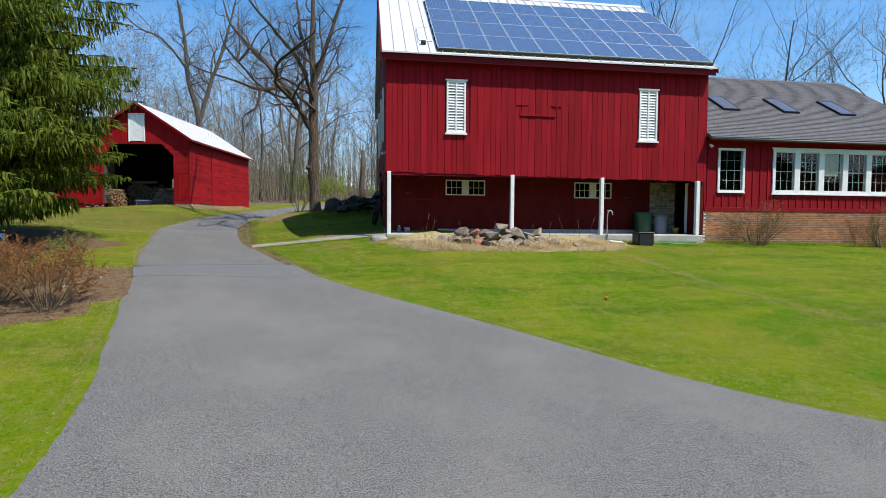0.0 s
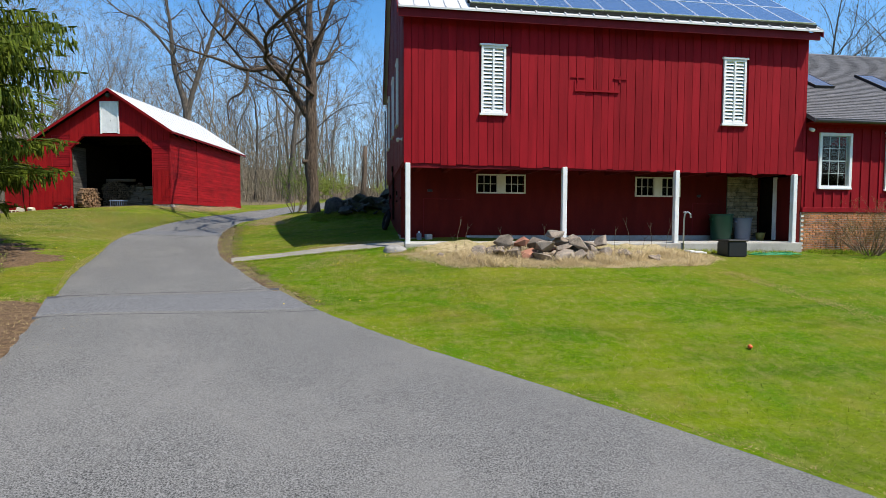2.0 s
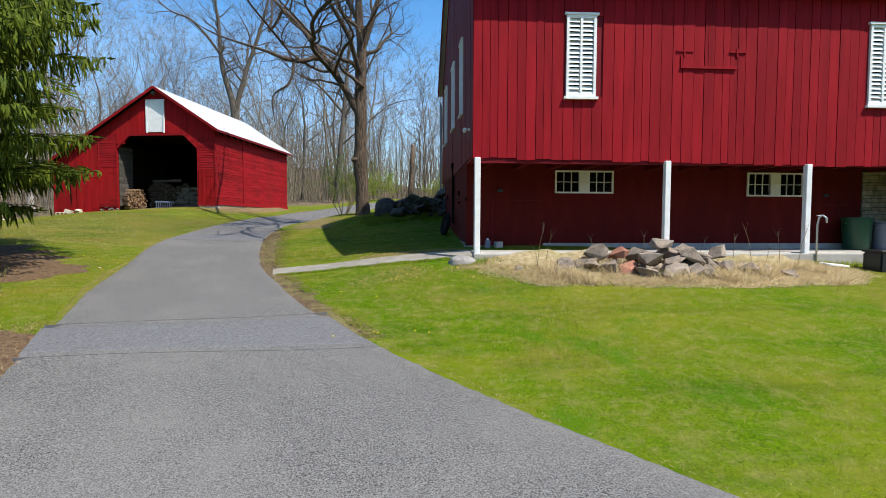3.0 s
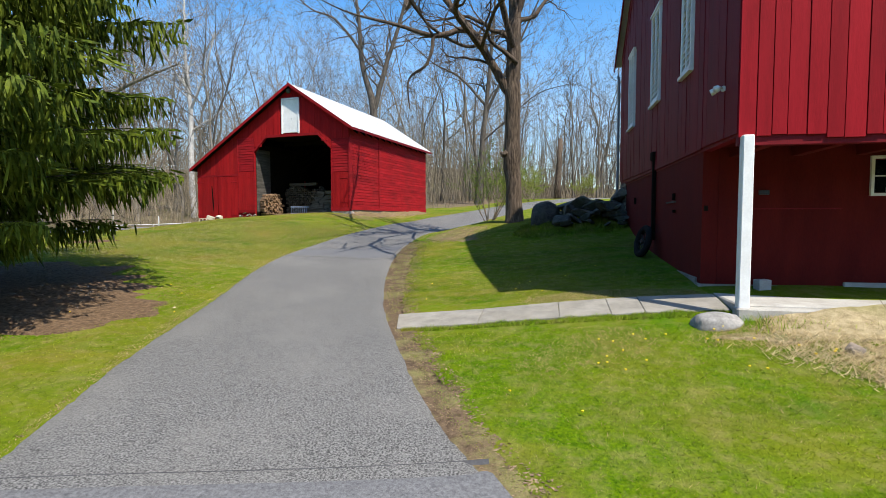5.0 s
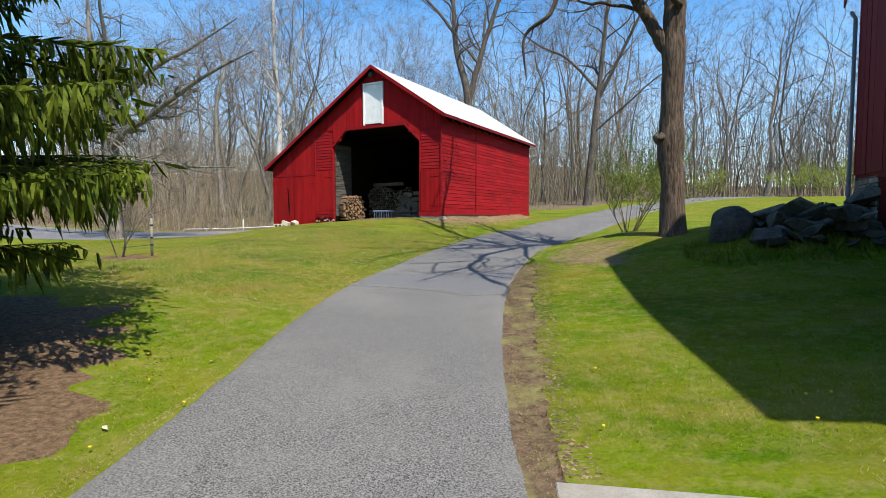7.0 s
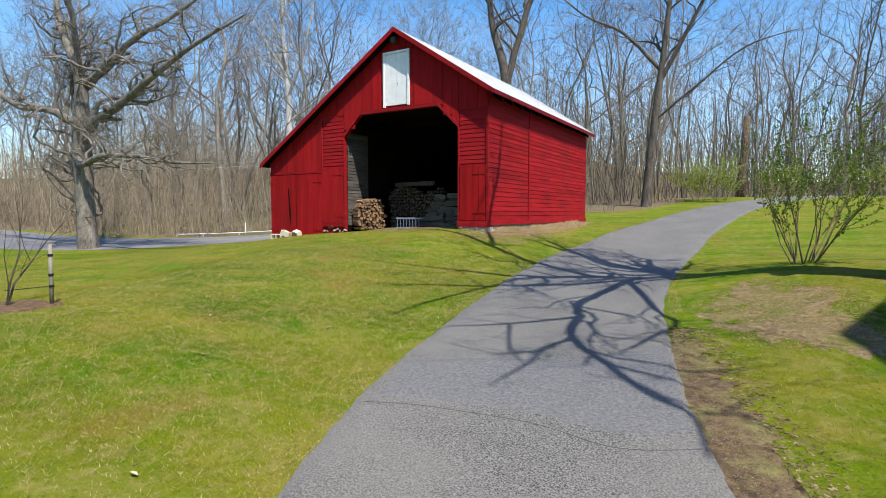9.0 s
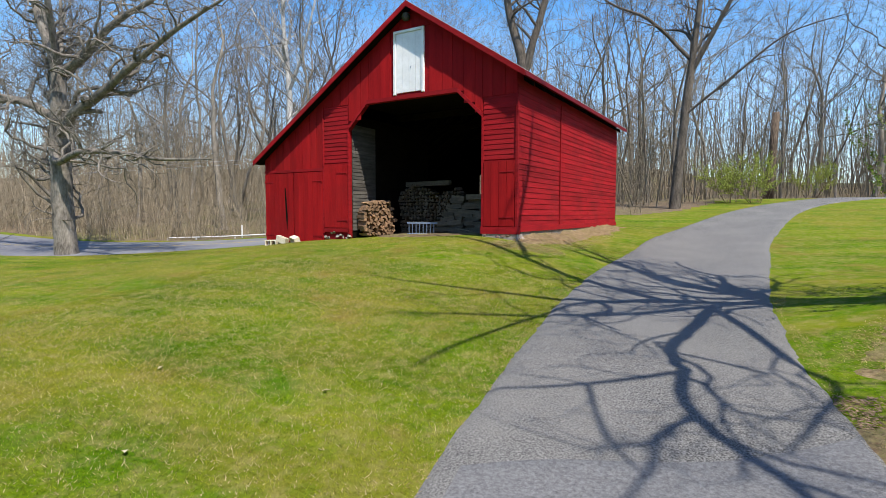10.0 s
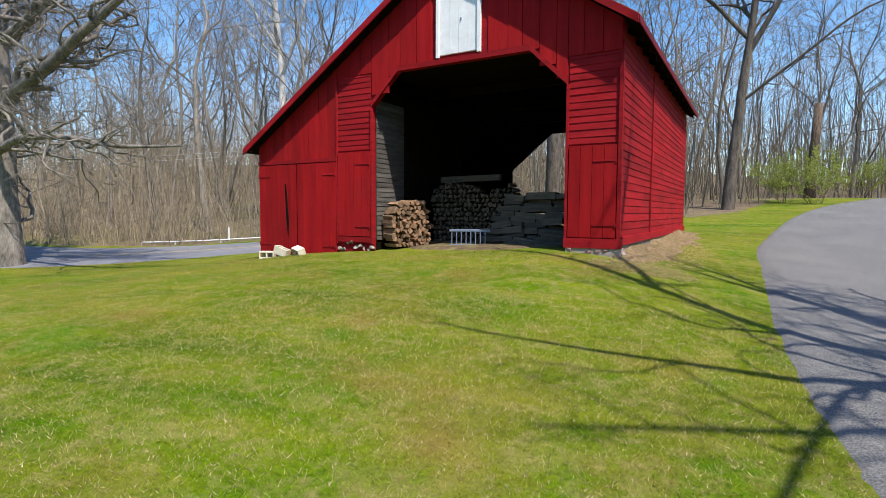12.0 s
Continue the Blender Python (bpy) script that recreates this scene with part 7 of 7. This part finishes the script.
# wheel leaning on the side wall
wheel = thing("spoked_tyre", pose(1.60, 25.55, gz(1.6, 25.55) + 0.35, 0, 14, 12) @ Matrix.Scale(0.92, 4), "old tyre with grey spoked rim leaning on the barn", "wheel")
bm = bmesh.new()
for i in range(28):
    a = 2 * math.pi * i / 28
    for j in range(10):
        b = 2 * math.pi * j / 10
        r = 0.33 + 0.085 * math.cos(b)
        bm.verts.new((0.075 * math.sin(b), r * math.cos(a), r * math.sin(a)))
bm.verts.ensure_lookup_table()
for i in range(28):
    for j in range(10):
        bm.faces.new([bm.verts[i * 10 + j], bm.verts[((i + 1) % 28) * 10 + j], bm.verts[((i + 1) % 28) * 10 + (j + 1) % 10], bm.verts[i * 10 + (j + 1) % 10]])
bmesh.ops.recalc_face_normals(bm, faces=list(bm.faces))
RUBBER = mat("worn_black_rubber", (0.008, 0.008, 0.008), (0.022, 0.021, 0.020), 12, 0.92, 0.3, 60, spec=0.08)
smooth(part("tyre", bm, RUBBER, wheel))
# grey rim coloured near-black: the barn's shade is put into it
RIM_SHADED = mat("rim_iron_darkened_for_shade", (0.02, 0.016, 0.014), (0.06, 0.042, 0.032), 14, 0.8, 0.3, 60)
rim = part("rim", tube([(-0.05, 0, 0), (0.05, 0, 0)], [0.06, 0.06], 12), RIM_SHADED, wheel)
for k in range(8):
    a = k * math.pi / 4
    part("spoke", tube([(0, 0.04 * math.cos(a), 0.04 * math.sin(a)), (0, 0.26 * math.cos(a), 0.26 * math.sin(a))], [0.014, 0.014], 6), RIM_SHADED, wheel)

# ---- lawn odds and ends ----
ORANGE = shiny("orange_rubber", (0.75, 0.12, 0.03), 0.5)
bm = bmesh.new()
bmesh.ops.create_icosphere(bm, subdivisions=3, radius=0.036)
ball = smooth(part("ball", bm, ORANGE))
ball.matrix_world = pose(6.9, 13.0, gz(6.9, 13.0) + 0.045)
tagged(ball, "small orange ball lying on the lawn", "ball")
PLANT_BLUE = shiny("blue_plastic", (0.10, 0.33, 0.75), 0.4)
marker = thing("garden_marker", at(-8.9, 17.3), "small blue garden marker on a pale stake", "garden marker")
smooth(part("stake_rod", tube([(0, 0, -0.1), (0, 0, 0.62)], [0.018, 0.018], 6), WHITE, marker))
part("plate", bbox([(-0.16, 0.14, -0.03, 0.03, 0.60, 0.72), (0.08, 0.16, -0.03, 0.03, 0.52, 0.61)], 0.012), PLANT_BLUE, marker)
PAPER = shiny("pale_leaf", (0.50, 0.42, 0.28), 0.7)
for k, (x, y) in enumerate(((-9.0, 25.4), (-7.3, 22.6), (-10.6, 27.6), (-9.9, 29.3), (-11.9, 29.0), (-6.9, 20.9))):
    bm = fixed(([(-0.045, 0, 0.0), (0, -0.022, 0.012), (0.05, 0, 0.003), (0, 0.025, 0.015), (0, 0, -0.005)], [(0, 1, 4), (1, 2, 4), (2, 3, 4), (3, 0, 4), (0, 1, 2, 3)]))
    leaf = part("fallen_leaf", bm, PAPER)
    leaf.matrix_world = pose(x, y, gz(x, y) + 0.03, 6 * k - 15, 10, 70 * k)
    tagged(leaf, "pale dry leaf lying on the lawn", "leaf", "fallen leaves")
DANDELION = shiny("dandelion_yellow", (0.85, 0.62, 0.02), 0.6)
rng = random.Random(14)
spots = [(1.0 + rng.uniform(-1.2, 1.6), 19.3 + rng.uniform(-0.7, 0.7)) for _ in range(22)] + [(rng.uniform(-1.5, 1.2), rng.uniform(15.8, 18.8)) for _ in range(7)] + [(rng.uniform(-3, 1.0), rng.uniform(22, 24.5)) for _ in range(8)] + [(rng.uniform(-9, -6.5), rng.uniform(19, 25)) for _ in range(5)]
vfs = []
for x, y in spots:
    z = gz(x, y) + 0.05
    vfs.append(tube([(x, y, z), (x, y, z + 0.014)], [0.010, 0.015], 8))
tagged(part("dandelions", joined(*vfs), DANDELION), "yellow dandelion flowers in the lawn", "dandelion", kind="stuff")
stalks = []
for k in range(13):
    x, y = rng.uniform(3.0, 9.2), rng.uniform(19.2, 20.0)
    z, h = gz(x, y), rng.uniform(0.4, 0.95)
    a = rng.uniform(-0.25, 0.25)
    stalks.append(tube([(x, y, z), (x + a * 0.4, y, z + h * 0.6), (x + a, y, z + h)], [0.006, 0.005, 0.003], 4, False))
    for j in range(3):
        stalks.append(tube([(x + a * 0.8, y, z + h * 0.85), (x + a + rng.uniform(-0.1, 0.1), y + rng.uniform(-0.1, 0.1), z + h * 1.1)], [0.004, 0.002], 3, False))
tagged(part("dry_stalks", joined(*stalks), TWIG), "dry weed stalks standing among the rocks", "weeds", kind="stuff")

# ---- road things ----
rail = thing("guard_rail", label="low galvanised guard rail along the country road", category="guard rail")
RAIL = shiny("pale_galvanised_rail", (0.50, 0.50, 0.49), 0.6, 0.2)
pts = [(-33.9, 47.7), (-31.4, 50.4), (-28.6, 55.2), (-25.8, 66)]
line = spline(pts, 8)
smooth(part("beam", tube([(p.x, p.y, gz(p.x, p.y) + 0.15) for p in line], [0.04] * len(line), 6), RAIL, rail))
for p in line[::4]:
    part("post", boxes((p.x - 0.03, p.x + 0.03, p.y - 0.03, p.y + 0.03, gz(p.x, p.y) - 0.1, gz(p.x, p.y) + 0.15)), RAIL, rail)
marker_post = part("road_marker", bbox([(-0.04, 0.04, -0.02, 0.02, -0.1, 0.8)], 0.008), WHITE)
marker_post.matrix_world = pose(-31.2, 50.8, gz(-31.2, 50.8))
tagged(marker_post, "slim white marker post beside the road", "marker post")
ROAD_YELLOW = mat("worn_yellow_road_paint", (0.34, 0.24, 0.05), (0.52, 0.38, 0.10), 9, 0.8, 0.1, 60, patch=(0.2, 0.18, 0.12), patch_scale=3)
near_side = [(-70, 38), (-50, 37.8), (-34, 38.6), (-27, 42), (-22, 50), (-19, 64)]
far_side = [(-70, 45), (-50, 44.5), (-38, 45), (-32.5, 48), (-28, 55), (-25, 66)]


def lane(t):
    return [(a[0] + (b[0] - a[0]) * t, a[1] + (b[1] - a[1]) * t) for a, b in zip(near_side, far_side)]


for t0, t1, paint, what in ((0.485, 0.50, ROAD_YELLOW, "yellow centre"), (0.52, 0.535, ROAD_YELLOW, "yellow centre")):
    tagged(strip("road_line", lane(t0), lane(t1), 0.056, paint, 2, 10), "worn " + what + " line painted on the country road", "road marking", "lines on the road", kind="structure")
for k, (z, y) in enumerate(((7.0, 47.5), (7.3, 47.9))):
    c = smooth(part("overhead_cable", tube([(-104 + 8.4 * i, y + 0.18 * i, z + 0.3 * ((i - 4.5) / 4.5) ** 2) for i in range(10)], [0.006] * 10, 5), GALV))
    tagged(c, "thin pale overhead cable along the road", "cable", "overhead cables")

# ---- grass and straw ----
def on_drive(x, y):
    yl = [p[1] for p in DRIVE_L]
    yr = [p[1] for p in DRIVE_R]
    return (x > np.interp(y, yl, [p[0] for p in DRIVE_L]) - 0.02) & (x < np.interp(y, yr, [p[0] for p in DRIVE_R]) + 0.02)


def off(x, y):
    """True where nothing but turf lies."""
    ok = ~on_drive(x, y)
    ok &= ~((x > -3.1) & (x < 15) & (y > 20.2) & (y < 22.1))
    ok &= ~((x > 1.7) & (y > 20.0))
    for cx, cy, rx, ry, turn in ((-11.2, 20.0, 4.0, 3.3, 30), (-6.3, 13.4, 3.0, 2.6, 35), (-15.7, 28.3, 0.9, 0.5, 15), (6.3, 18.75, 3.6, 0.7, 0)):
        c, s = math.cos(radians(turn)), math.sin(radians(turn))
        u, v = (x - cx) * c + (y - cy) * s, -(x - cx) * s + (y - cy) * c
        ok &= (u / rx) ** 2 + (v / ry) ** 2 > 0.95
    sx, sy = x + 10.44, y - 38.75
    c, s = math.cos(radians(-8.62)), math.sin(radians(-8.62))
    u, v = sx * c + sy * s, -sx * s + sy * c
    ok &= ~((u > -9.9) & (u < 0.4) & (v > -0.15))
    return ok


def blades(name, box, count, height, material, label, seed, keep=off, width=0.006, spread=1.6, category="grass", upright=0.1, lift=-0.004):
    nr = np.random.RandomState(seed)
    x, y = nr.uniform(box[0], box[1], count), nr.uniform(box[2], box[3], count)
    k = keep(x, y)
    x, y = x[k], y[k]
    z = ground_z(x, y)
    n = len(x)
    h = height * nr.uniform(0.5, 1.35, n)
    a = nr.uniform(0, 6.283, n)
    lean = nr.uniform(upright, spread, n)
    b = nr.uniform(0, 6.283, n)
    w = width * nr.uniform(0.7, 1.5, n)
    P = np.stack([x, y, z + lift], 1)
    W = np.stack([np.cos(a) * w, np.sin(a) * w, np.zeros(n)], 1)
    tip = P + np.stack([np.cos(b) * lean * h, np.sin(b) * lean * h, h], 1)
    A, B = P - W, P + W
    down = np.cross(B - A, tip - A) @ np.array([0.47, -0.41, 1.0]) < 0
    A[down], B[down] = B[down].copy(), A[down].copy()
    ob = fast_mesh(name, np.stack([A, B, tip], 1), 0, material, None, True)
    return tagged(ob, label, category, kind="stuff")


blades("grass", (-30, -6.5, 21, 41), 210000, 0.026, DRY_BLADE, "short mown spring grass turning yellow in places", 1, off, 0.0042, 1.9, "grass", 0.5)
blades("grass", (-16.5, -6, 25.5, 36), 260000, 0.026, DRY_BLADE, "short mown spring grass turning yellow in places", 31, off, 0.0032, 1.6, "grass", 0.4)
blades("grass", (-2.2, 27, 3, 20.2), 230000, 0.025, BLADE, "short mown spring grass with dry blades", 2, off, 0.0042, 1.9, "grass", 0.5)
blades("grass", (-14, -1.5, 4, 24), 120000, 0.025, BLADE, "short mown spring grass with dry blades", 3, off, 0.0042, 1.9, "grass", 0.5)
blades("grass", (-5.2, 3.2, 15, 33), 190000, 0.025, BLADE, "short mown spring grass with dry blades", 4, off, 0.0034, 1.7, "grass", 0.4)


def inside(cx, cy, rx, ry, turn=0):
    c, s = math.cos(radians(turn)), math.sin(radians(turn))

    def test(x, y):
        u, v = (x - cx) * c + (y - cy) * s, -(x - cx) * s + (y - cy) * c
        f = np.sin(x * 127.1 + y * 311.7) * 43758.5
        return (u / rx) ** 2 + (v / ry) ** 2 < 0.62 + 0.55 * (f - np.floor(f)) + 0.22 * np.sin(3.1 * x + 1) * np.sin(2.3 * y)
    return test


blades("dead_grass", (0.4, 10.6, 17.4, 20.2), 100000, 0.075, PALE_STRAW, "matted dead grass round the rock pile", 5, inside(6.4, 19.0, 4.3, 1.2), 0.006, 2.6, "dead grass", 0.7)
blades("dead_grass", (-5, -2.2, 30, 33.8), 20000, 0.022, STRAW_BLADE, "dead leaves and straw on the bank", 6, inside(-3.6, 31.4, 1.05, 1.9, 12), 0.007, 5.0, "dead grass", 1.5)
blades("dead_grass", (-10.6, -8, 38, 46), 11000, 0.03, STRAW_BLADE, "dry straw along the shed wall", 7, inside(-9.45, 41.6, 0.85, 4.3, -8.6), 0.007, 5.0, "dead grass", 1.5)
blades("dead_grass", (-11.2, -8.8, 37.3, 39.2), 9000, 0.025, STRAW_BLADE, "dry straw at the corner of the shed", 21, inside(-9.95, 38.15, 0.95, 0.6, 20), 0.007, 4.5, "dead grass", 1.2)
blades("weeds", (14.5, 25, 19.9, 20.44), 7000, 0.11, BLADE, "rough grass along the brick base", 8, lambda x, y: x > 0, 0.007, 0.8)
blades("weeds", (-1.6, 1.9, 29.0, 31.8), 9000, 0.10, BLADE, "rough grass among the wall stones", 10, inside(0.1, 30.3, 1.9, 1.3), 0.007, 1.2, "grass", 0.3)



def beside_drive(gap, depth):
    def test(x, y):
        a = np.interp(y, [p[1] for p in DRIVE_R], [p[0] for p in DRIVE_R])
        b = np.interp(y, [p[1] for p in DRIVE_L], [p[0] for p in DRIVE_L])
        w = depth * (0.6 + 0.4 * np.sin(x * 3.1 + y * 1.7))
        return ((x > a + gap) & (x < a + gap + w)) | ((x < b - gap) & (x > b - gap - w))
    return test


blades("dead_grass", (-9, 9, 6, 36), 760000, 0.02, STRAW_BLADE, "dry grass fringe along the driveway edge", 11, beside_drive(-0.04, 0.22), 0.006, 2.4, "dead grass", 0.6)
blades("dead_grass", (-16, -6, 25, 36), 45000, 0.028, PALE_STRAW, "pale dry blades scattered through the lawn", 32, off, 0.0036, 1.6, "dead grass", 0.4)
blades("dead_grass", (-24, -6, 20, 40), 60000, 0.026, STRAW_BLADE, "dry blades scattered through the lawn", 12, off, 0.0030, 2.2, "dead grass", 0.6)
blades("dead_grass", (-4, 16, 9, 24), 40000, 0.026, STRAW_BLADE, "dry blades scattered through the lawn", 13, off, 0.0030, 2.2, "dead grass", 0.6)



def scatter(x, y):
    f = np.sin(x * 127.1 + y * 311.7) * 43758.5
    return f - np.floor(f)


def verge_band(x, y):
    a = np.interp(y, [p[1] for p in DRIVE_R], [p[0] for p in DRIVE_R])
    return (x > a - 0.16 * scatter(x, y)) & (x < a + 0.1 + np.interp(y, (16, 20, 23, 27.5, 31), (0.35, 0.4, 0.6, 0.85, 0.5)) * scatter(y, x) ** 1.3) & (y > 16.0) & (y < 31) & ~((y > 20.4) & (y < 21.6))


def track(x, y):
    a = np.interp(y, (8.6, 10.55, 12.05, 14.1, 17.3), (13.6, 11.85, 11.0, 10.2, 9.63))
    return np.abs(x - a) < 0.36 * scatter(x, y)


def tufts(x, y):
    a = np.sin(x * 2.9 + 0.7) * np.sin(x * 1.3 + y * 3.7) + 0.6 * np.sin(x * 6.1 + y * 4.3)
    return (a > 0.35) & (np.abs(y - 18.75) < 0.75) & (x > 3.2) & (x < 9.6)


def kerb_side(x, y):
    return y > 20.24 - 0.5 * scatter(x, y)


SOIL_BITS = mat("soil_and_leaf_bits", (0.09, 0.058, 0.036), (0.30, 0.215, 0.135), 8, 0.95, 0, 60, vary=0.5, island=True, spec=0.1)
MULCH_BITS = mat("bark_chips", (0.075, 0.040, 0.022), (0.32, 0.21, 0.12), 8, 0.95, 0, 60, vary=0.5, island=True, spec=0.1)
blades("dead_grass", (9, 14, 8.6, 17.4), 60000, 0.024, STRAW_BLADE, "faint dry wheel track across the lawn", 15, track, 0.006, 2.5, "dead grass", 0.8)
blades("dead_grass", (3, 9.7, 18, 19.6), 22000, 0.24, PALE_STRAW, "tufts of tall dead grass among the rocks", 23, tufts, 0.007, 1.3, "dead grass", 0.35)
blades("dead_grass", (2.1, 10.2, 19.6, 20.24), 9000, 0.10, STRAW_BLADE, "dead grass along the porch kerb", 16, kerb_side, 0.006, 1.6, "dead grass", 0.3)
blades("weeds", (1.95, 13.9, 19.7, 20.24), 7000, 0.10, BLADE, "rough grass along the porch kerb", 17, kerb_side, 0.007, 0.9)
blades("bark_chips", (-15.5, -7, 16, 24), 26000, 0.014, MULCH_BITS, "loose bark chips on the mulch bed", 18, inside(-11.2, 20.0, 4.1, 3.4, 30), 0.016, 3.0, "mulch")
blades("bark_chips", (-9.6, -3, 10.3, 16.5), 22000, 0.014, MULCH_BITS, "loose bark chips on the mulch bed", 19, inside(-6.3, 13.3, 3.0, 2.6, 35), 0.016, 3.0, "mulch")
blades("dead_grass", (0.2, 4.2, 18.8, 20.4), 9000, 0.05, STRAW_BLADE, "dead grass by the porch corner", 24, inside(2.3, 19.75, 1.3, 0.36, 6), 0.005, 2.4, "dead grass", 0.6)
blades("dead_grass", (-9.6, -3, 10.3, 16.5), 16000, 0.05, STRAW_BLADE, "dry grass in the mulch bed", 20, inside(-6.3, 13.3, 3.1, 2.7, 35), 0.006, 2.6, "dead grass")
blades("dead_grass", (-1.6, 1.4, 18.3, 20.6), 9000, 0.028, STRAW_BLADE, "thin dry patch in the lawn below the walkway", 25, inside(0.0, 19.4, 1.0, 0.55, 30), 0.004, 2.4, "dead grass", 0.7)
blades("dead_grass", (-1.4, 1.9, 21.48, 22.3), 9000, 0.028, STRAW_BLADE, "thin dry strip of lawn behind the walkway", 26, inside(0.5, 21.7, 1.5, 0.42, -6), 0.004, 2.4, "dead grass", 0.7)
blades("grass", (-2.7, 1.9, 20.40, 20.68), 9000, 0.05, BLADE, "longer grass along the walkway edge", 27, lambda x, y: y < 20.61 + 0.02 * x + 0.07 * np.sin(x * 9.0) * np.sin(x * 3.7), 0.005, 1.0, "grass", 0.3)
blades("litter", (-5.6, 0.5, 16, 31), 230000, 0.006, SOIL_BITS, "dead leaves and soil crumbs on the bare verge", 14, verge_band, 0.018, 7.0, "leaf litter", 3.0, 0.004)

# ---- roof shingles ----
nr = np.random.RandomState(2)
LEN = math.hypot(6.53, 0.645 * 6.53)
ca, sa = 6.53 / LEN, 0.645 * 6.53 / LEN
rows_ = 52
quads = []
for j in range(rows_):
    s0, s1 = LEN * j / rows_, LEN * (j + 1.15) / rows_
    x = HX0 + 0.005 - (0.16 if j % 2 else 0)
    while x < HX1 + 0.29:
        w = 0.33 * nr.uniform(0.8, 1.2)
        a, b = max(x, HX0 + 0.004), min(x + w - 0.006, HX1 + 0.295)
        x += w
        if b - a < 0.03 or s1 > LEN + 0.02:
            continue
        t = 0.017 + nr.uniform(0, 0.006)
        lo = [(q, 20.07 + s0 * ca - t * sa, 6.121 + s0 * sa + t * ca) for q in (a, b)]
        hi = [(q, 20.07 + s1 * ca - 0.003 * sa, 6.121 + s1 * sa + 0.003 * ca) for q in (b, a)]
        ft = [(q, 20.07 + s0 * ca, 6.121 + s0 * sa) for q in (b, a)]
        quads.append((lo, hi, ft))
vs, fs = [], []
for lo, hi, ft in quads:
    n = len(vs)
    vs += lo + hi + ft
    fs += [(n, n + 1, n + 2, n + 3), (n + 1, n, n + 5, n + 4)]
tagged(part("shingles", (vs, fs), SHINGLE, house), kind="stuff")

# ---- bricks of the house base ----
brick_mesh = bpy.data.meshes.new("brick")
bm = bbox([(0.007, 0.193, -0.016, 0.0, 0.007, 0.061)], 0.003)
bm.to_mesh(brick_mesh)
bm.free()
brick_mesh.materials.append(BRICK)
brick_wall = [o for o in house.children if o.name.startswith("brick_base")][0]
rest = []
count = 0
rng = random.Random(5)
course = 0
z = 1.75
while z < 3.24:
    x = HX0 + (0.1 if course % 2 else 0.0)
    while x < 24.6:
        if x < 20.0 and z > 2.5 and count < 300:
            ob = new("brick", brick_mesh)
            ob.parent = brick_wall
            ob.matrix_basis = pose(x, HY - 0.0105 + rng.uniform(-0.002, 0.002), z)
            count += 1
        else:
            rest.append((x + 0.007, x + 0.193, HY - 0.027 + rng.uniform(0, 0.003), HY - 0.011, z + 0.007, z + 0.061))
        x += 0.205
    z += 0.072
    course += 1
BRICK_REST = mat("red_brown_brick_wall", (0.25, 0.09, 0.034), (0.46, 0.21, 0.09), 6, 0.9, 0.4, 60, vary=0.3, island=True)
tagged(part("bricks", boxes(*rest), BRICK_REST, brick_wall), kind="stuff")
